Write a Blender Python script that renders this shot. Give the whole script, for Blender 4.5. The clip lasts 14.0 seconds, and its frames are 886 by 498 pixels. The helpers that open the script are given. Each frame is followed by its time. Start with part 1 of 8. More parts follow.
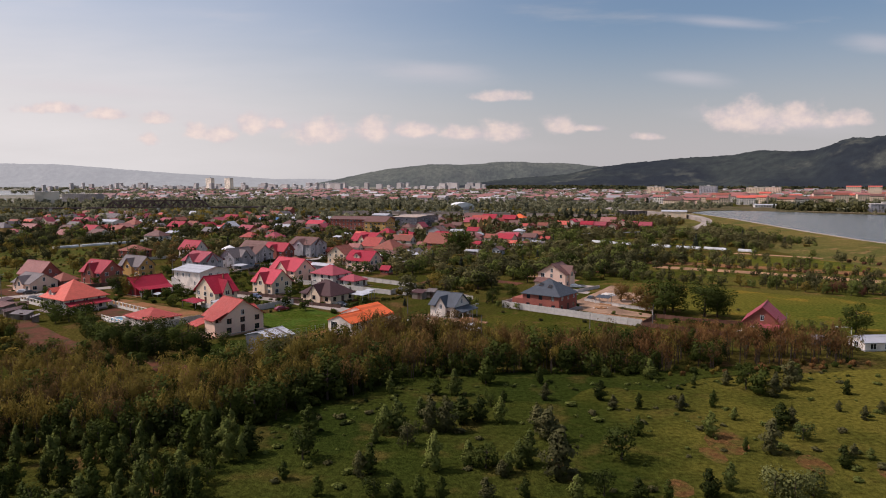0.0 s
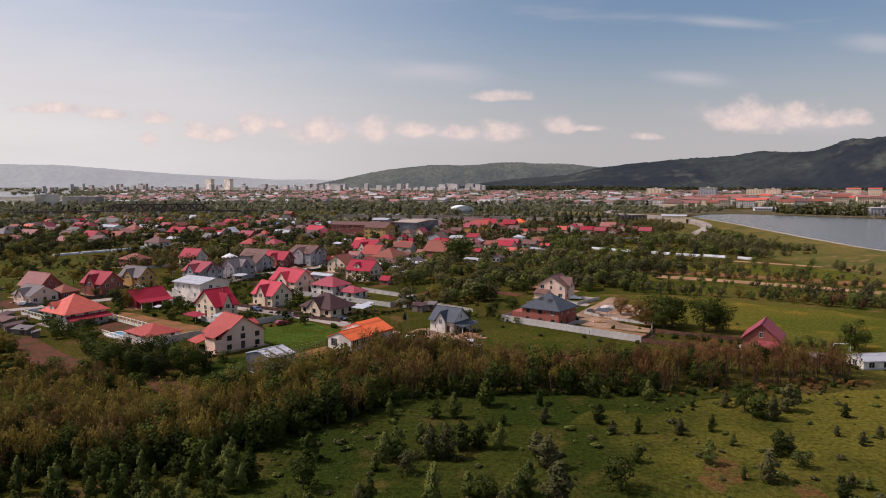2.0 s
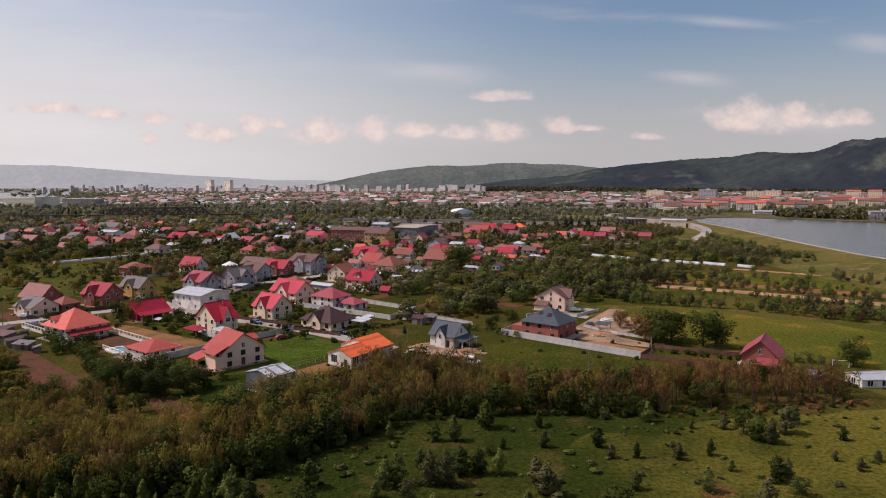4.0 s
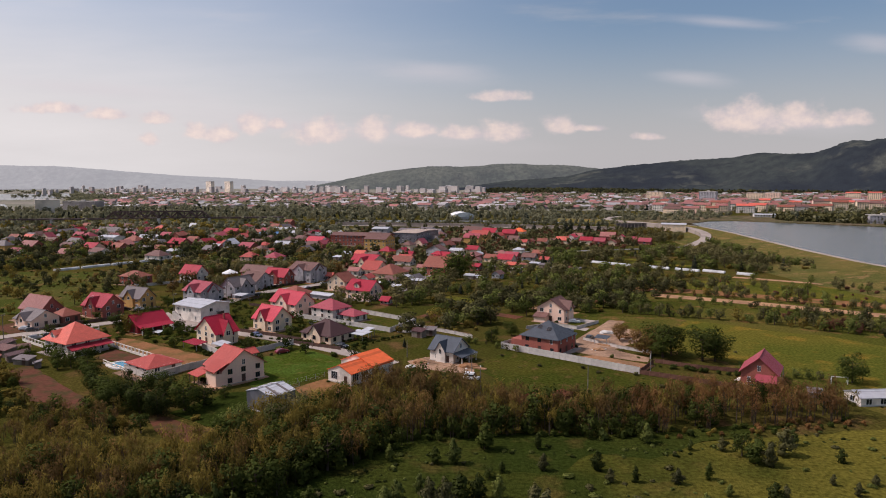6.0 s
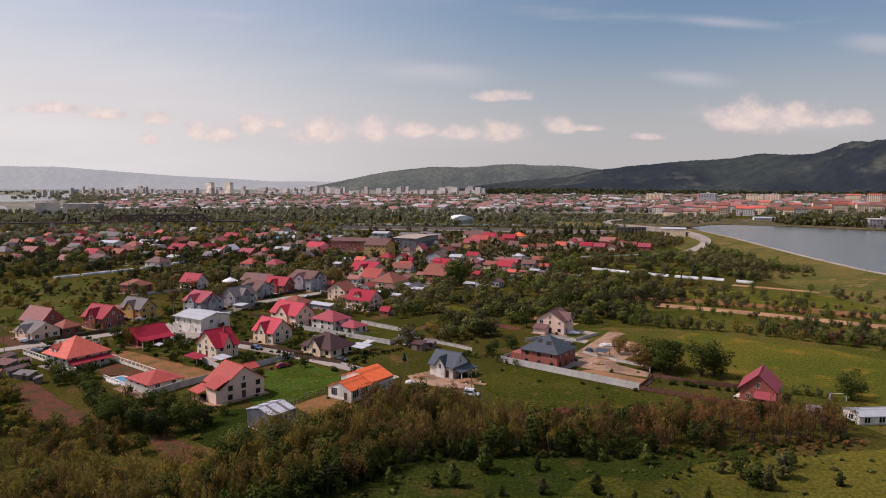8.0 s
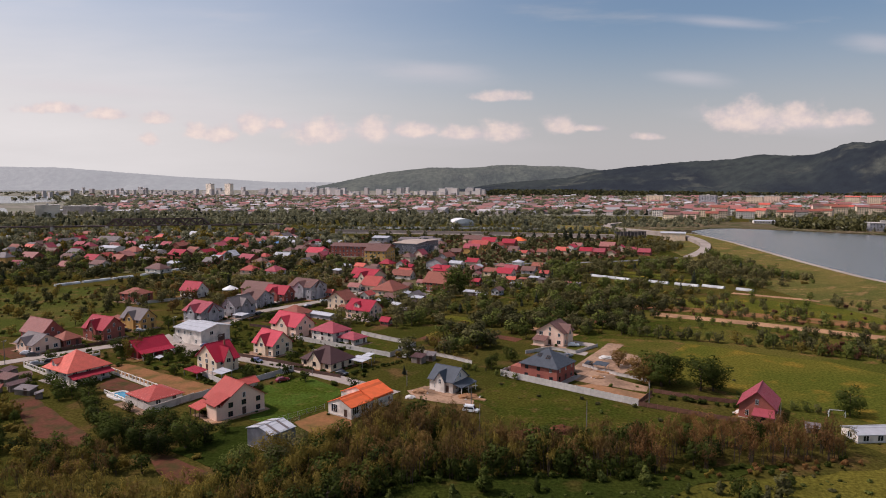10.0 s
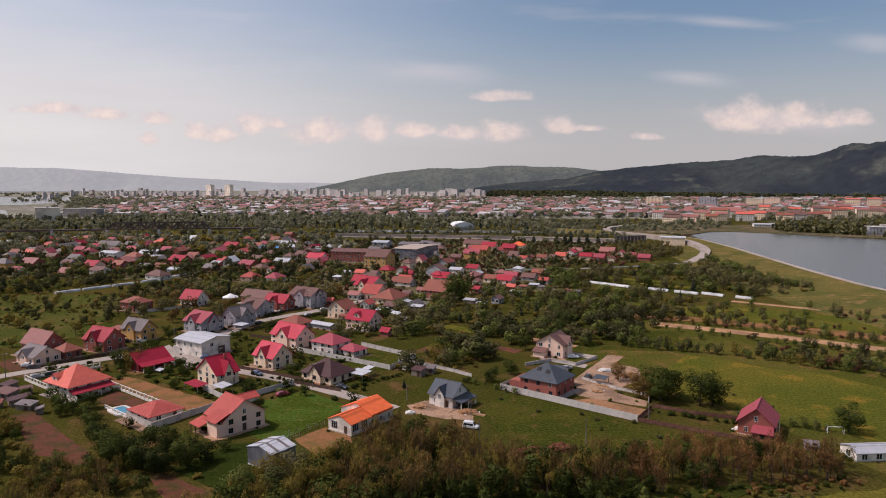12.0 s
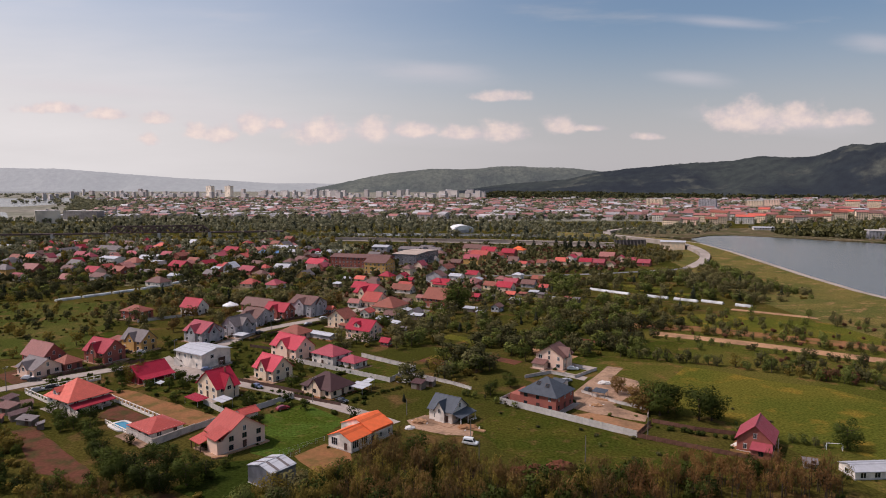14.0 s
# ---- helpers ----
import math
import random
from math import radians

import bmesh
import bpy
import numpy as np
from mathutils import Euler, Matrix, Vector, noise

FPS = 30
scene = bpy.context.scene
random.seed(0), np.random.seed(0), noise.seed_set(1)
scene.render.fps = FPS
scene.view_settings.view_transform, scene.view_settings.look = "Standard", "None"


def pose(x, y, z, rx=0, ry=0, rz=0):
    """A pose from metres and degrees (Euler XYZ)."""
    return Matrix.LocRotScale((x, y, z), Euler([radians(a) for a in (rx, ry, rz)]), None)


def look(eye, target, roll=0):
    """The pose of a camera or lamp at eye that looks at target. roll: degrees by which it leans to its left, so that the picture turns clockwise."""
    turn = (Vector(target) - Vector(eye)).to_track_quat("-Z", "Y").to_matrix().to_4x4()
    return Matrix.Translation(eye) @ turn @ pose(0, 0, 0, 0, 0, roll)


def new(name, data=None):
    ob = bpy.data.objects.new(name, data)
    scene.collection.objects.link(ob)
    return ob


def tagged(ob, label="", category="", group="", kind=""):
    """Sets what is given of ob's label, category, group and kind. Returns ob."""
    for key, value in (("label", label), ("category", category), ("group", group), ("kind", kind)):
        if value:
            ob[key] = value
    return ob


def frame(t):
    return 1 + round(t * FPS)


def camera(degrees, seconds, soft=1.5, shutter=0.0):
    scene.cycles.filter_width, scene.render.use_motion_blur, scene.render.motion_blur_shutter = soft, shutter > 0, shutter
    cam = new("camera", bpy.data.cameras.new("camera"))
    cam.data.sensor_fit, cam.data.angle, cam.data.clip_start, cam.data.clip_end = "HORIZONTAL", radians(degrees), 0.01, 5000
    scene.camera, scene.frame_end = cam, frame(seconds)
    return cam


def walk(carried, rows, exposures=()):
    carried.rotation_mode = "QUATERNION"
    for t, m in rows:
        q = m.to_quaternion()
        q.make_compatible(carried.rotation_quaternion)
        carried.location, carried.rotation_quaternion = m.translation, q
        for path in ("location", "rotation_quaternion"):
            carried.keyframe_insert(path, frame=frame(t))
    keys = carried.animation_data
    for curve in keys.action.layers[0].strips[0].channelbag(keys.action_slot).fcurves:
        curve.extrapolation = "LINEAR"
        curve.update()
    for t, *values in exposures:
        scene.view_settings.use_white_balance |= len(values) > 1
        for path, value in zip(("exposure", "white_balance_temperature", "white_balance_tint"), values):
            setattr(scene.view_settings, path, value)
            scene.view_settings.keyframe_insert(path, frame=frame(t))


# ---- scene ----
# ---------------------------------------------------------------- camera
TILT = 84.286
cam = camera(66.02, 14.0, 1.0)
PATH = [
    (0.0, pose(0.000, 0, 39.60, TILT, 0, 0)),
    (2.0, pose(0.060, 0, 44.00, TILT, 0, 0)),
    (3.5, pose(0.104, 0, 47.30, TILT, 0, 0)),
    (5.5, pose(0.164, 0, 51.73, TILT, 0, 0)),
    (7.0, pose(0.209, 0, 55.06, TILT, 0, 0)),
    (8.5, pose(0.253, 0, 58.40, TILT, 0, 0)),
    (10.5, pose(0.313, 0, 62.88, TILT, 0, 0)),
    (12.0, pose(0.358, 0, 66.26, TILT, 0, 0)),
    (14.0, pose(0.417, 0, 70.80, TILT, 0, 0)),
]
walk(cam, PATH, exposures=((0.0, 0.0, 6350, 26), (14.0, 0.0, 6350, 26)))

# ---------------------------------------------------------------- sky and sun
SUN_FROM = Vector((-1.0, 0.04, 1.25)).normalized()
world = bpy.data.worlds.new("sky")
scene.world = world
world.use_nodes = True


def nodes_of(tree):
    tree.nodes.clear()

    def add(kind, operation=None, data_type=None, interpolation_type=None, sky_type=None):
        node = tree.nodes.new(kind)
        if operation:
            node.operation = operation
        if data_type:
            node.data_type = data_type
        if interpolation_type:
            node.interpolation_type = interpolation_type
        if sky_type:
            node.sky_type, node.sun_disc = sky_type, False
        return node

    def plug(source, target):
        tree.links.new(source, target)

    def calc(op, a, b=None, c=None):
        node = add("ShaderNodeMath", operation=op)
        for k, v in enumerate((a, b, c)):
            if v is None:
                continue
            if isinstance(v, (int, float)):
                node.inputs[k].default_value = v
            else:
                plug(v, node.inputs[k])
        return node.outputs[0]

    return add, plug, calc


def build_sky():
    add, plug, calc = nodes_of(world.node_tree)
    sky = add("ShaderNodeTexSky", sky_type="NISHITA")
    sky.sun_elevation = math.asin(SUN_FROM.z)
    sky.sun_rotation = math.atan2(SUN_FROM.x, SUN_FROM.y)
    sky.air_density, sky.dust_density, sky.ozone_density = 1.0, 3.0, 0.3
    coord = add("ShaderNodeTexCoord")
    split = add("ShaderNodeSeparateXYZ")
    plug(coord.outputs["Generated"], split.inputs[0])
    ahead = calc("MAXIMUM", split.outputs[1], 0.05)
    u, v = calc("DIVIDE", split.outputs[0], ahead), calc("DIVIDE", split.outputs[2], ahead)
    flat = add("ShaderNodeCombineXYZ")
    plug(u, flat.inputs[0]), plug(v, flat.inputs[1])

    def fuzz(scale, sx, sy, detail=6.0, rough=0.6):
        m = add("ShaderNodeMapping")
        m.inputs["Scale"].default_value = (sx, sy, 1)
        plug(flat.outputs[0], m.inputs[0])
        n = add("ShaderNodeTexNoise")
        n.inputs["Scale"].default_value, n.inputs["Detail"].default_value, n.inputs["Roughness"].default_value = scale, detail, rough
        plug(m.outputs[0], n.inputs["Vector"])
        return n.outputs["Fac"]

    billow, wisp = fuzz(26, 1, 1.35, 8.0, 0.55), fuzz(4.0, 1, 6.0, 8.0, 0.55)
    # heaps of cloud low over the horizon: place across, height, half width, half height
    heaps = ((-0.040, 0.0751, 0.033, 0.0108), (0.025, 0.0711, 0.031, 0.0099), (0.088, 0.0743, 0.031, 0.0149), (0.168, 0.0816, 0.022, 0.0133), (0.211, 0.0775, 0.022, 0.0050),
             (-0.101, 0.0800, 0.025, 0.0182), (-0.179, 0.0735, 0.043, 0.0166), (-0.240, 0.0840, 0.014, 0.0083), (-0.277, 0.0856, 0.020, 0.0166), (-0.321, 0.0711, 0.025, 0.0124),
             (-0.359, 0.0735, 0.018, 0.0124), (-0.416, 0.0904, 0.023, 0.0075), (-0.428, 0.0646, 0.015, 0.0108), (-0.485, 0.0977, 0.030, 0.0075), (0.082, 0.1226, 0.035, 0.0075),
             (0.298, 0.0654, 0.018, 0.0058), (0.442, 0.0929, 0.060, 0.0232), (0.511, 0.0977, 0.041, 0.0182), (0.585, 0.0904, 0.038, 0.0116), (-0.566, 0.1057, 0.050, 0.0075))
    total = None
    for cu, cv, au, av in heaps:
        du = calc("DIVIDE", calc("SUBTRACT", u, cu), au * 1.18)
        # flat below, heaped above
        off = calc("SUBTRACT", v, cv - av * 0.45)
        dv = calc("ADD", calc("DIVIDE", calc("MAXIMUM", off, 0.0), av * 1.45), calc("DIVIDE", calc("MINIMUM", off, 0.0), av * 0.8))
        near = calc("SUBTRACT", 1.0, calc("SQRT", calc("ADD", calc("MULTIPLY", du, du), calc("MULTIPLY", dv, dv))))
        total = near if total is None else calc("MAXIMUM", total, near)
    body = calc("ADD", calc("MAXIMUM", total, -1.5), calc("MULTIPLY", calc("SUBTRACT", billow, 0.5), 1.9))
    ramp = add("ShaderNodeMapRange", interpolation_type="SMOOTHSTEP")
    ramp.inputs["From Min"].default_value, ramp.inputs["From Max"].default_value = -0.20, 0.52
    plug(body, ramp.inputs["Value"])
    heap = calc("MULTIPLY", ramp.outputs[0], 0.66)
    # faint streaks higher up
    streak = None
    for cu, cv, au, av in ((-0.01, 0.155, 0.11, 0.020), (0.36, 0.147, 0.07, 0.012), (0.62, 0.195, 0.06, 0.016), (0.40, 0.225, 0.10, 0.010), (-0.50, 0.13, 0.20, 0.016), (-0.50, 0.100, 0.14, 0.016), (-0.19, 0.078, 0.34, 0.022), (0.49, 0.086, 0.14, 0.018)):
        du = calc("DIVIDE", calc("SUBTRACT", u, cu), au)
        dv = calc("DIVIDE", calc("SUBTRACT", calc("ADD", v, calc("MULTIPLY", calc("SUBTRACT", u, cu), 0.08)), cv), av)
        near = calc("SUBTRACT", 1.0, calc("SQRT", calc("ADD", calc("MULTIPLY", du, du), calc("MULTIPLY", dv, dv))))
        streak = near if streak is None else calc("MAXIMUM", streak, near)
    faint = add("ShaderNodeMapRange", interpolation_type="SMOOTHSTEP")
    faint.inputs["From Min"].default_value, faint.inputs["From Max"].default_value, faint.inputs["To Max"].default_value = -0.2, 1.2, 0.42
    plug(calc("ADD", calc("MAXIMUM", streak, -1.5), calc("MULTIPLY", calc("SUBTRACT", wisp, 0.5), 1.6)), faint.inputs["Value"])
    # thin high veil, thicker towards the horizon
    veil = add("ShaderNodeMapRange", interpolation_type="SMOOTHSTEP")
    veil.inputs["From Min"].default_value, veil.inputs["From Max"].default_value = 0.50, 0.78
    plug(wisp, veil.inputs["Value"])
    band = add("ShaderNodeMapRange", interpolation_type="SMOOTHSTEP")
    band.inputs["From Min"].default_value, band.inputs["From Max"].default_value = 0.02, 0.23
    band.inputs["To Min"].default_value, band.inputs["To Max"].default_value = 0.85, 0.0
    plug(split.outputs[2], band.inputs["Value"])
    # more veil overhead, out of view, added to raise the fill light
    high = add("ShaderNodeMapRange", interpolation_type="SMOOTHSTEP")
    high.inputs["From Min"].default_value, high.inputs["From Max"].default_value = 0.32, 0.75
    high.inputs["To Max"].default_value = 0.25
    plug(split.outputs[2], high.inputs["Value"])
    thin = calc("MAXIMUM", calc("MAXIMUM", calc("MULTIPLY", veil.outputs[0], 0.32), band.outputs[0]), high.outputs[0])
    # the veil is thickest on the sun's side
    sunny = add("ShaderNodeMapRange", interpolation_type="SMOOTHSTEP")
    sunny.inputs["From Min"].default_value, sunny.inputs["From Max"].default_value = 0.28, -0.62
    plug(split.outputs[0], sunny.inputs["Value"])
    low = add("ShaderNodeMapRange", interpolation_type="SMOOTHSTEP")
    low.inputs["From Min"].default_value, low.inputs["From Max"].default_value = 0.34, 0.06
    low.inputs["To Min"].default_value = 0.30
    plug(split.outputs[2], low.inputs["Value"])
    bank = calc("MULTIPLY", calc("MULTIPLY", sunny.outputs[0], low.outputs[0]), calc("ADD", 0.70, calc("MULTIPLY", wisp, 0.5)))
    front = add("ShaderNodeMapRange")
    front.inputs["From Min"].default_value, front.inputs["From Max"].default_value = 0.1, 0.4
    plug(split.outputs[1], front.inputs["Value"])

    def mix(fac, a, colour):
        m = add("ShaderNodeMix", data_type="RGBA")
        plug(fac, m.inputs["Factor"]), plug(a, m.inputs[6])
        m.inputs[7].default_value = (*colour, 1)
        return m.outputs[2]

    def mix_two(fac, a, b):
        m = add("ShaderNodeMix", data_type="RGBA")
        plug(fac, m.inputs["Factor"])
        m.inputs[6].default_value, m.inputs[7].default_value = (*a, 1), (*b, 1)
        return m.outputs[2]

    def mix_in(fac, a, b):
        m = add("ShaderNodeMix", data_type="RGBA")
        plug(fac, m.inputs["Factor"]), plug(a, m.inputs[6]), plug(b, m.inputs[7])
        return m.outputs[2]

    clear = add("ShaderNodeVectorMath", operation="MULTIPLY")
    clear.inputs[1].default_value = (0.95, 1.14, 1.12)
    plug(sky.outputs[0], clear.inputs[0])
    hazy = mix(thin, clear.outputs[0], HAZE)
    hazy = mix_in(calc("MINIMUM", calc("MULTIPLY", bank, front.outputs[0]), 1.0), hazy, mix_two(low.outputs[0], BANK_HIGH, BANK))
    hazy = mix(calc("MULTIPLY", faint.outputs[0], front.outputs[0]), hazy, (7.2, 7.1, 6.7))
    puff = calc("MINIMUM", calc("MAXIMUM", calc("ADD", calc("MULTIPLY", calc("SUBTRACT", fuzz(46, 1, 1.2), 0.5), 2.6), calc("ADD", 0.25, calc("MULTIPLY", body, 0.55))), 0.0), 1.0)
    full = mix_in(calc("MULTIPLY", heap, front.outputs[0]), hazy, mix_two(puff, CLOUD_SHADE, CLOUD))
    back = add("ShaderNodeBackground")
    back.inputs["Strength"].default_value = SKY_STRENGTH
    plug(full, back.inputs["Color"])
    plug(back.outputs[0], add("ShaderNodeOutputWorld").inputs[0])


SKY_STRENGTH = 0.09
HAZE, BANK, BANK_HIGH, CLOUD, CLOUD_SHADE = (5.75, 5.90, 5.45), (8.15, 8.35, 7.55), (7.1, 7.9, 8.8), (10.4, 8.75, 6.9), (6.9, 6.3, 5.95)
build_sky()
sun = new("sun", bpy.data.lights.new("sun", "SUN"))
sun.data.energy, sun.data.angle, sun.data.color = 3.1, radians(0.6), (1.0, 0.93, 0.84)
sun.matrix_world = look(SUN_FROM * 100, (0, 0, 0))


# ---------------------------------------------------------------- materials
def material(name, colour, rough=0.8, spread=0.25, grain=3.0, broad=0.12, bump=0.0, metal=0.0, second=None, by_object=0.0, sheen_bump=None):
    """A surface of one colour with grain and broad stains; second: a colour that shows through in patches."""
    m = bpy.data.materials.new(name)
    m.use_nodes = True
    add, plug, calc = nodes_of(m.node_tree)
    coord = add("ShaderNodeTexCoord")
    fine, wide = add("ShaderNodeTexNoise"), add("ShaderNodeTexNoise")
    fine.inputs["Scale"].default_value, fine.inputs["Detail"].default_value = grain, 6
    wide.inputs["Scale"].default_value, wide.inputs["Detail"].default_value = broad, 4
    plug(coord.outputs["Object"], fine.inputs["Vector"]), plug(coord.outputs["Object"], wide.inputs["Vector"])
    mix = add("ShaderNodeMix", data_type="RGBA")
    second = second or tuple(c * 0.62 for c in colour)
    mix.inputs[6].default_value, mix.inputs[7].default_value = (*colour, 1), (*second, 1)
    ramp = add("ShaderNodeMapRange", interpolation_type="SMOOTHSTEP")
    ramp.inputs["From Min"].default_value, ramp.inputs["From Max"].default_value = 0.40, 0.68
    plug(wide.outputs["Fac"], ramp.inputs["Value"])
    plug(ramp.outputs[0], mix.inputs["Factor"])
    bright = calc("ADD", 1 - spread / 2, calc("MULTIPLY", calc("SUBTRACT", fine.outputs["Fac"], 0.25), spread * 2))
    if by_object:
        info = add("ShaderNodeObjectInfo")
        bright = calc("MULTIPLY", bright, calc("ADD", 1 - by_object / 2, calc("MULTIPLY", info.outputs["Random"], by_object)))
    tint = add("ShaderNodeVectorMath", operation="SCALE")
    plug(mix.outputs[2], tint.inputs[0]), plug(bright, tint.inputs["Scale"])
    shader = add("ShaderNodeBsdfPrincipled")
    shader.inputs["Roughness"].default_value, shader.inputs["Metallic"].default_value = rough, metal
    shader.inputs["Specular IOR Level"].default_value = 0.08 if rough > 0.88 else 0.25 if rough > 0.7 else 0.5
    plug(tint.outputs[0], shader.inputs["Base Color"])
    if bump:
        b = add("ShaderNodeBump")
        b.inputs["Strength"].default_value, b.inputs["Distance"].default_value = min(bump, 1), 0.1
        plug(fine.outputs["Fac"], b.inputs["Height"]), plug(b.outputs[0], shader.inputs["Normal"])
    plug(shader.outputs[0], add("ShaderNodeOutputMaterial").inputs[0])
    return m


def roofing(name, colour, rough=0.45, course=0.35, rib=0.22):
    """Pressed metal tile or clay tile: courses across the slope and ribs down it, in metres of the roof's own UV."""
    m = bpy.data.materials.new(name)
    m.use_nodes = True
    add, plug, calc = nodes_of(m.node_tree)
    uv = add("ShaderNodeUVMap")
    split = add("ShaderNodeSeparateXYZ")
    plug(uv.outputs[0], split.inputs[0])
    ribs = calc("SINE", calc("MULTIPLY", split.outputs[0], 6.283 / rib))
    steps = calc("FRACT", calc("DIVIDE", split.outputs[1], course))
    height = calc("ADD", calc("MULTIPLY", ribs, 0.012), calc("MULTIPLY", steps, 0.03))
    noise_node = add("ShaderNodeTexNoise")
    noise_node.inputs["Scale"].default_value, noise_node.inputs["Detail"].default_value = 0.6, 7
    plug(uv.outputs[0], noise_node.inputs["Vector"])
    info = add("ShaderNodeObjectInfo")
    bright = calc("ADD", 0.62, calc("ADD", calc("MULTIPLY", noise_node.outputs["Fac"], 0.55), calc("MULTIPLY", info.outputs["Random"], 0.22)))
    seam = calc("SUBTRACT", 1.0, calc("MULTIPLY", calc("GREATER_THAN", steps, 0.88), 0.25))
    tint = add("ShaderNodeVectorMath", operation="SCALE")
    tint.inputs[0].default_value = colour
    plug(calc("MULTIPLY", bright, seam), tint.inputs["Scale"])
    shader = add("ShaderNodeBsdfPrincipled")
    shader.inputs["Roughness"].default_value, shader.inputs["Specular IOR Level"].default_value = rough + 0.12, 0.2
    plug(tint.outputs[0], shader.inputs["Base Color"])
    b = add("ShaderNodeBump")
    b.inputs["Strength"].default_value, b.inputs["Distance"].default_value = 0.7, 1.0
    plug(height, b.inputs["Height"]), plug(b.outputs[0], shader.inputs["Normal"])
    plug(shader.outputs[0], add("ShaderNodeOutputMaterial").inputs[0])
    return m


def leafage(name, light, dark, through_light=0.25, by_place=0.0):
    """Leaves: each clump takes its own shade between light and dark, each tree its own mean."""
    m = bpy.data.materials.new(name)
    m.use_nodes = True
    add, plug, calc = nodes_of(m.node_tree)
    geo, info = add("ShaderNodeNewGeometry"), add("ShaderNodeObjectInfo")
    fac = calc("ADD", calc("MULTIPLY", geo.outputs["Random Per Island"], 0.25), calc("MULTIPLY", info.outputs["Random"], 0.85))
    if by_place:
        spots = add("ShaderNodeTexNoise")
        spots.inputs["Scale"].default_value = by_place
        plug(geo.outputs["Position"], spots.inputs["Vector"])
        fac = calc("ADD", calc("MULTIPLY", geo.outputs["Random Per Island"], 0.22), calc("MULTIPLY", calc("SUBTRACT", spots.outputs["Fac"], 0.3), 1.5))
    mix = add("ShaderNodeMix", data_type="RGBA")
    mix.inputs[6].default_value, mix.inputs[7].default_value = (*dark, 1), (*light, 1)
    plug(fac, mix.inputs["Factor"])
    soft, shine, glow = add("ShaderNodeMixShader"), add("ShaderNodeBsdfDiffuse"), add("ShaderNodeBsdfTranslucent")
    plug(mix.outputs[2], shine.inputs[0]), plug(mix.outputs[2], glow.inputs[0])
    soft.inputs[0].default_value = through_light
    plug(shine.outputs[0], soft.inputs[1]), plug(glow.outputs[0], soft.inputs[2])
    # the waxy skin of the leaves
    wax, skin = add("ShaderNodeBsdfGlossy"), add("ShaderNodeMixShader")
    wax.inputs["Roughness"].default_value, skin.inputs[0].default_value = 0.6, 0.004
    plug(soft.outputs[0], skin.inputs[1]), plug(wax.outputs[0], skin.inputs[2])
    plug(skin.outputs[0], add("ShaderNodeOutputMaterial").inputs[0])
    return m


def meadow(name, colours, scale=0.05, fine=1.3, dry=None):
    """Grassland: three colours in drifts, with tufts; dry: a fourth colour that takes over towards one end, from x to x."""
    m = bpy.data.materials.new(name)
    m.use_nodes = True
    add, plug, calc = nodes_of(m.node_tree)
    geo = add("ShaderNodeNewGeometry")

    def cloudy(s, detail=5.0):
        n = add("ShaderNodeTexNoise")
        n.inputs["Scale"].default_value, n.inputs["Detail"].default_value = s, detail
        plug(geo.outputs["Position"], n.inputs["Vector"])
        return n.outputs["Fac"]

    def blend(fac, a, b, lo, hi):
        r = add("ShaderNodeMapRange", interpolation_type="SMOOTHSTEP")
        r.inputs["From Min"].default_value, r.inputs["From Max"].default_value = lo, hi
        plug(fac, r.inputs["Value"])
        x = add("ShaderNodeMix", data_type="RGBA")
        plug(r.outputs[0], x.inputs["Factor"])
        for k, c in ((6, a), (7, b)):
            if isinstance(c, tuple):
                x.inputs[k].default_value = (*c, 1)
            else:
                plug(c, x.inputs[k])
        return x.outputs[2]

    one = blend(cloudy(scale), colours[0], colours[1], 0.42, 0.60)
    two = blend(cloudy(scale * 4.3, 8.0), one, colours[2], 0.53, 0.70)
    if dry:
        where = add("ShaderNodeSeparateXYZ")
        plug(geo.outputs["Position"], where.inputs[0])
        along = calc("ADD", where.outputs[0], calc("MULTIPLY", calc("SUBTRACT", cloudy(0.07, 6.0), 0.5), (dry[1] - dry[0]) * 1.6))
        two = blend(along, two, dry[2], dry[0], dry[1])
    tufts = cloudy(fine, 8.0)
    tint = add("ShaderNodeVectorMath", operation="SCALE")
    plug(two, tint.inputs[0]), plug(calc("MAXIMUM", 0.3, calc("ADD", -0.05, calc("MULTIPLY", tufts, 2.05))), tint.inputs["Scale"])
    shader = add("ShaderNodeBsdfPrincipled")
    shader.inputs["Roughness"].default_value = 0.95
    shader.inputs["Specular IOR Level"].default_value = 0.0
    plug(tint.outputs[0], shader.inputs["Base Color"])
    b = add("ShaderNodeBump")
    b.inputs["Strength"].default_value, b.inputs["Distance"].default_value = 0.8, 0.5
    plug(cloudy(fine * 2.2, 6.0), b.inputs["Height"]), plug(b.outputs[0], shader.inputs["Normal"])
    plug(shader.outputs[0], add("ShaderNodeOutputMaterial").inputs[0])
    return m


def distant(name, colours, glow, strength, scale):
    """Far woodland with haze painted in: a backdrop whose emission stands for the air's light."""
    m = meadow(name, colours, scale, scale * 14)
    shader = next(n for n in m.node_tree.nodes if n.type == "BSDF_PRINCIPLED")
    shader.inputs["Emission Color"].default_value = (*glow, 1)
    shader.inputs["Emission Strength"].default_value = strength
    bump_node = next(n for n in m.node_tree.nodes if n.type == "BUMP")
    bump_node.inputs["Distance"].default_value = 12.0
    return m


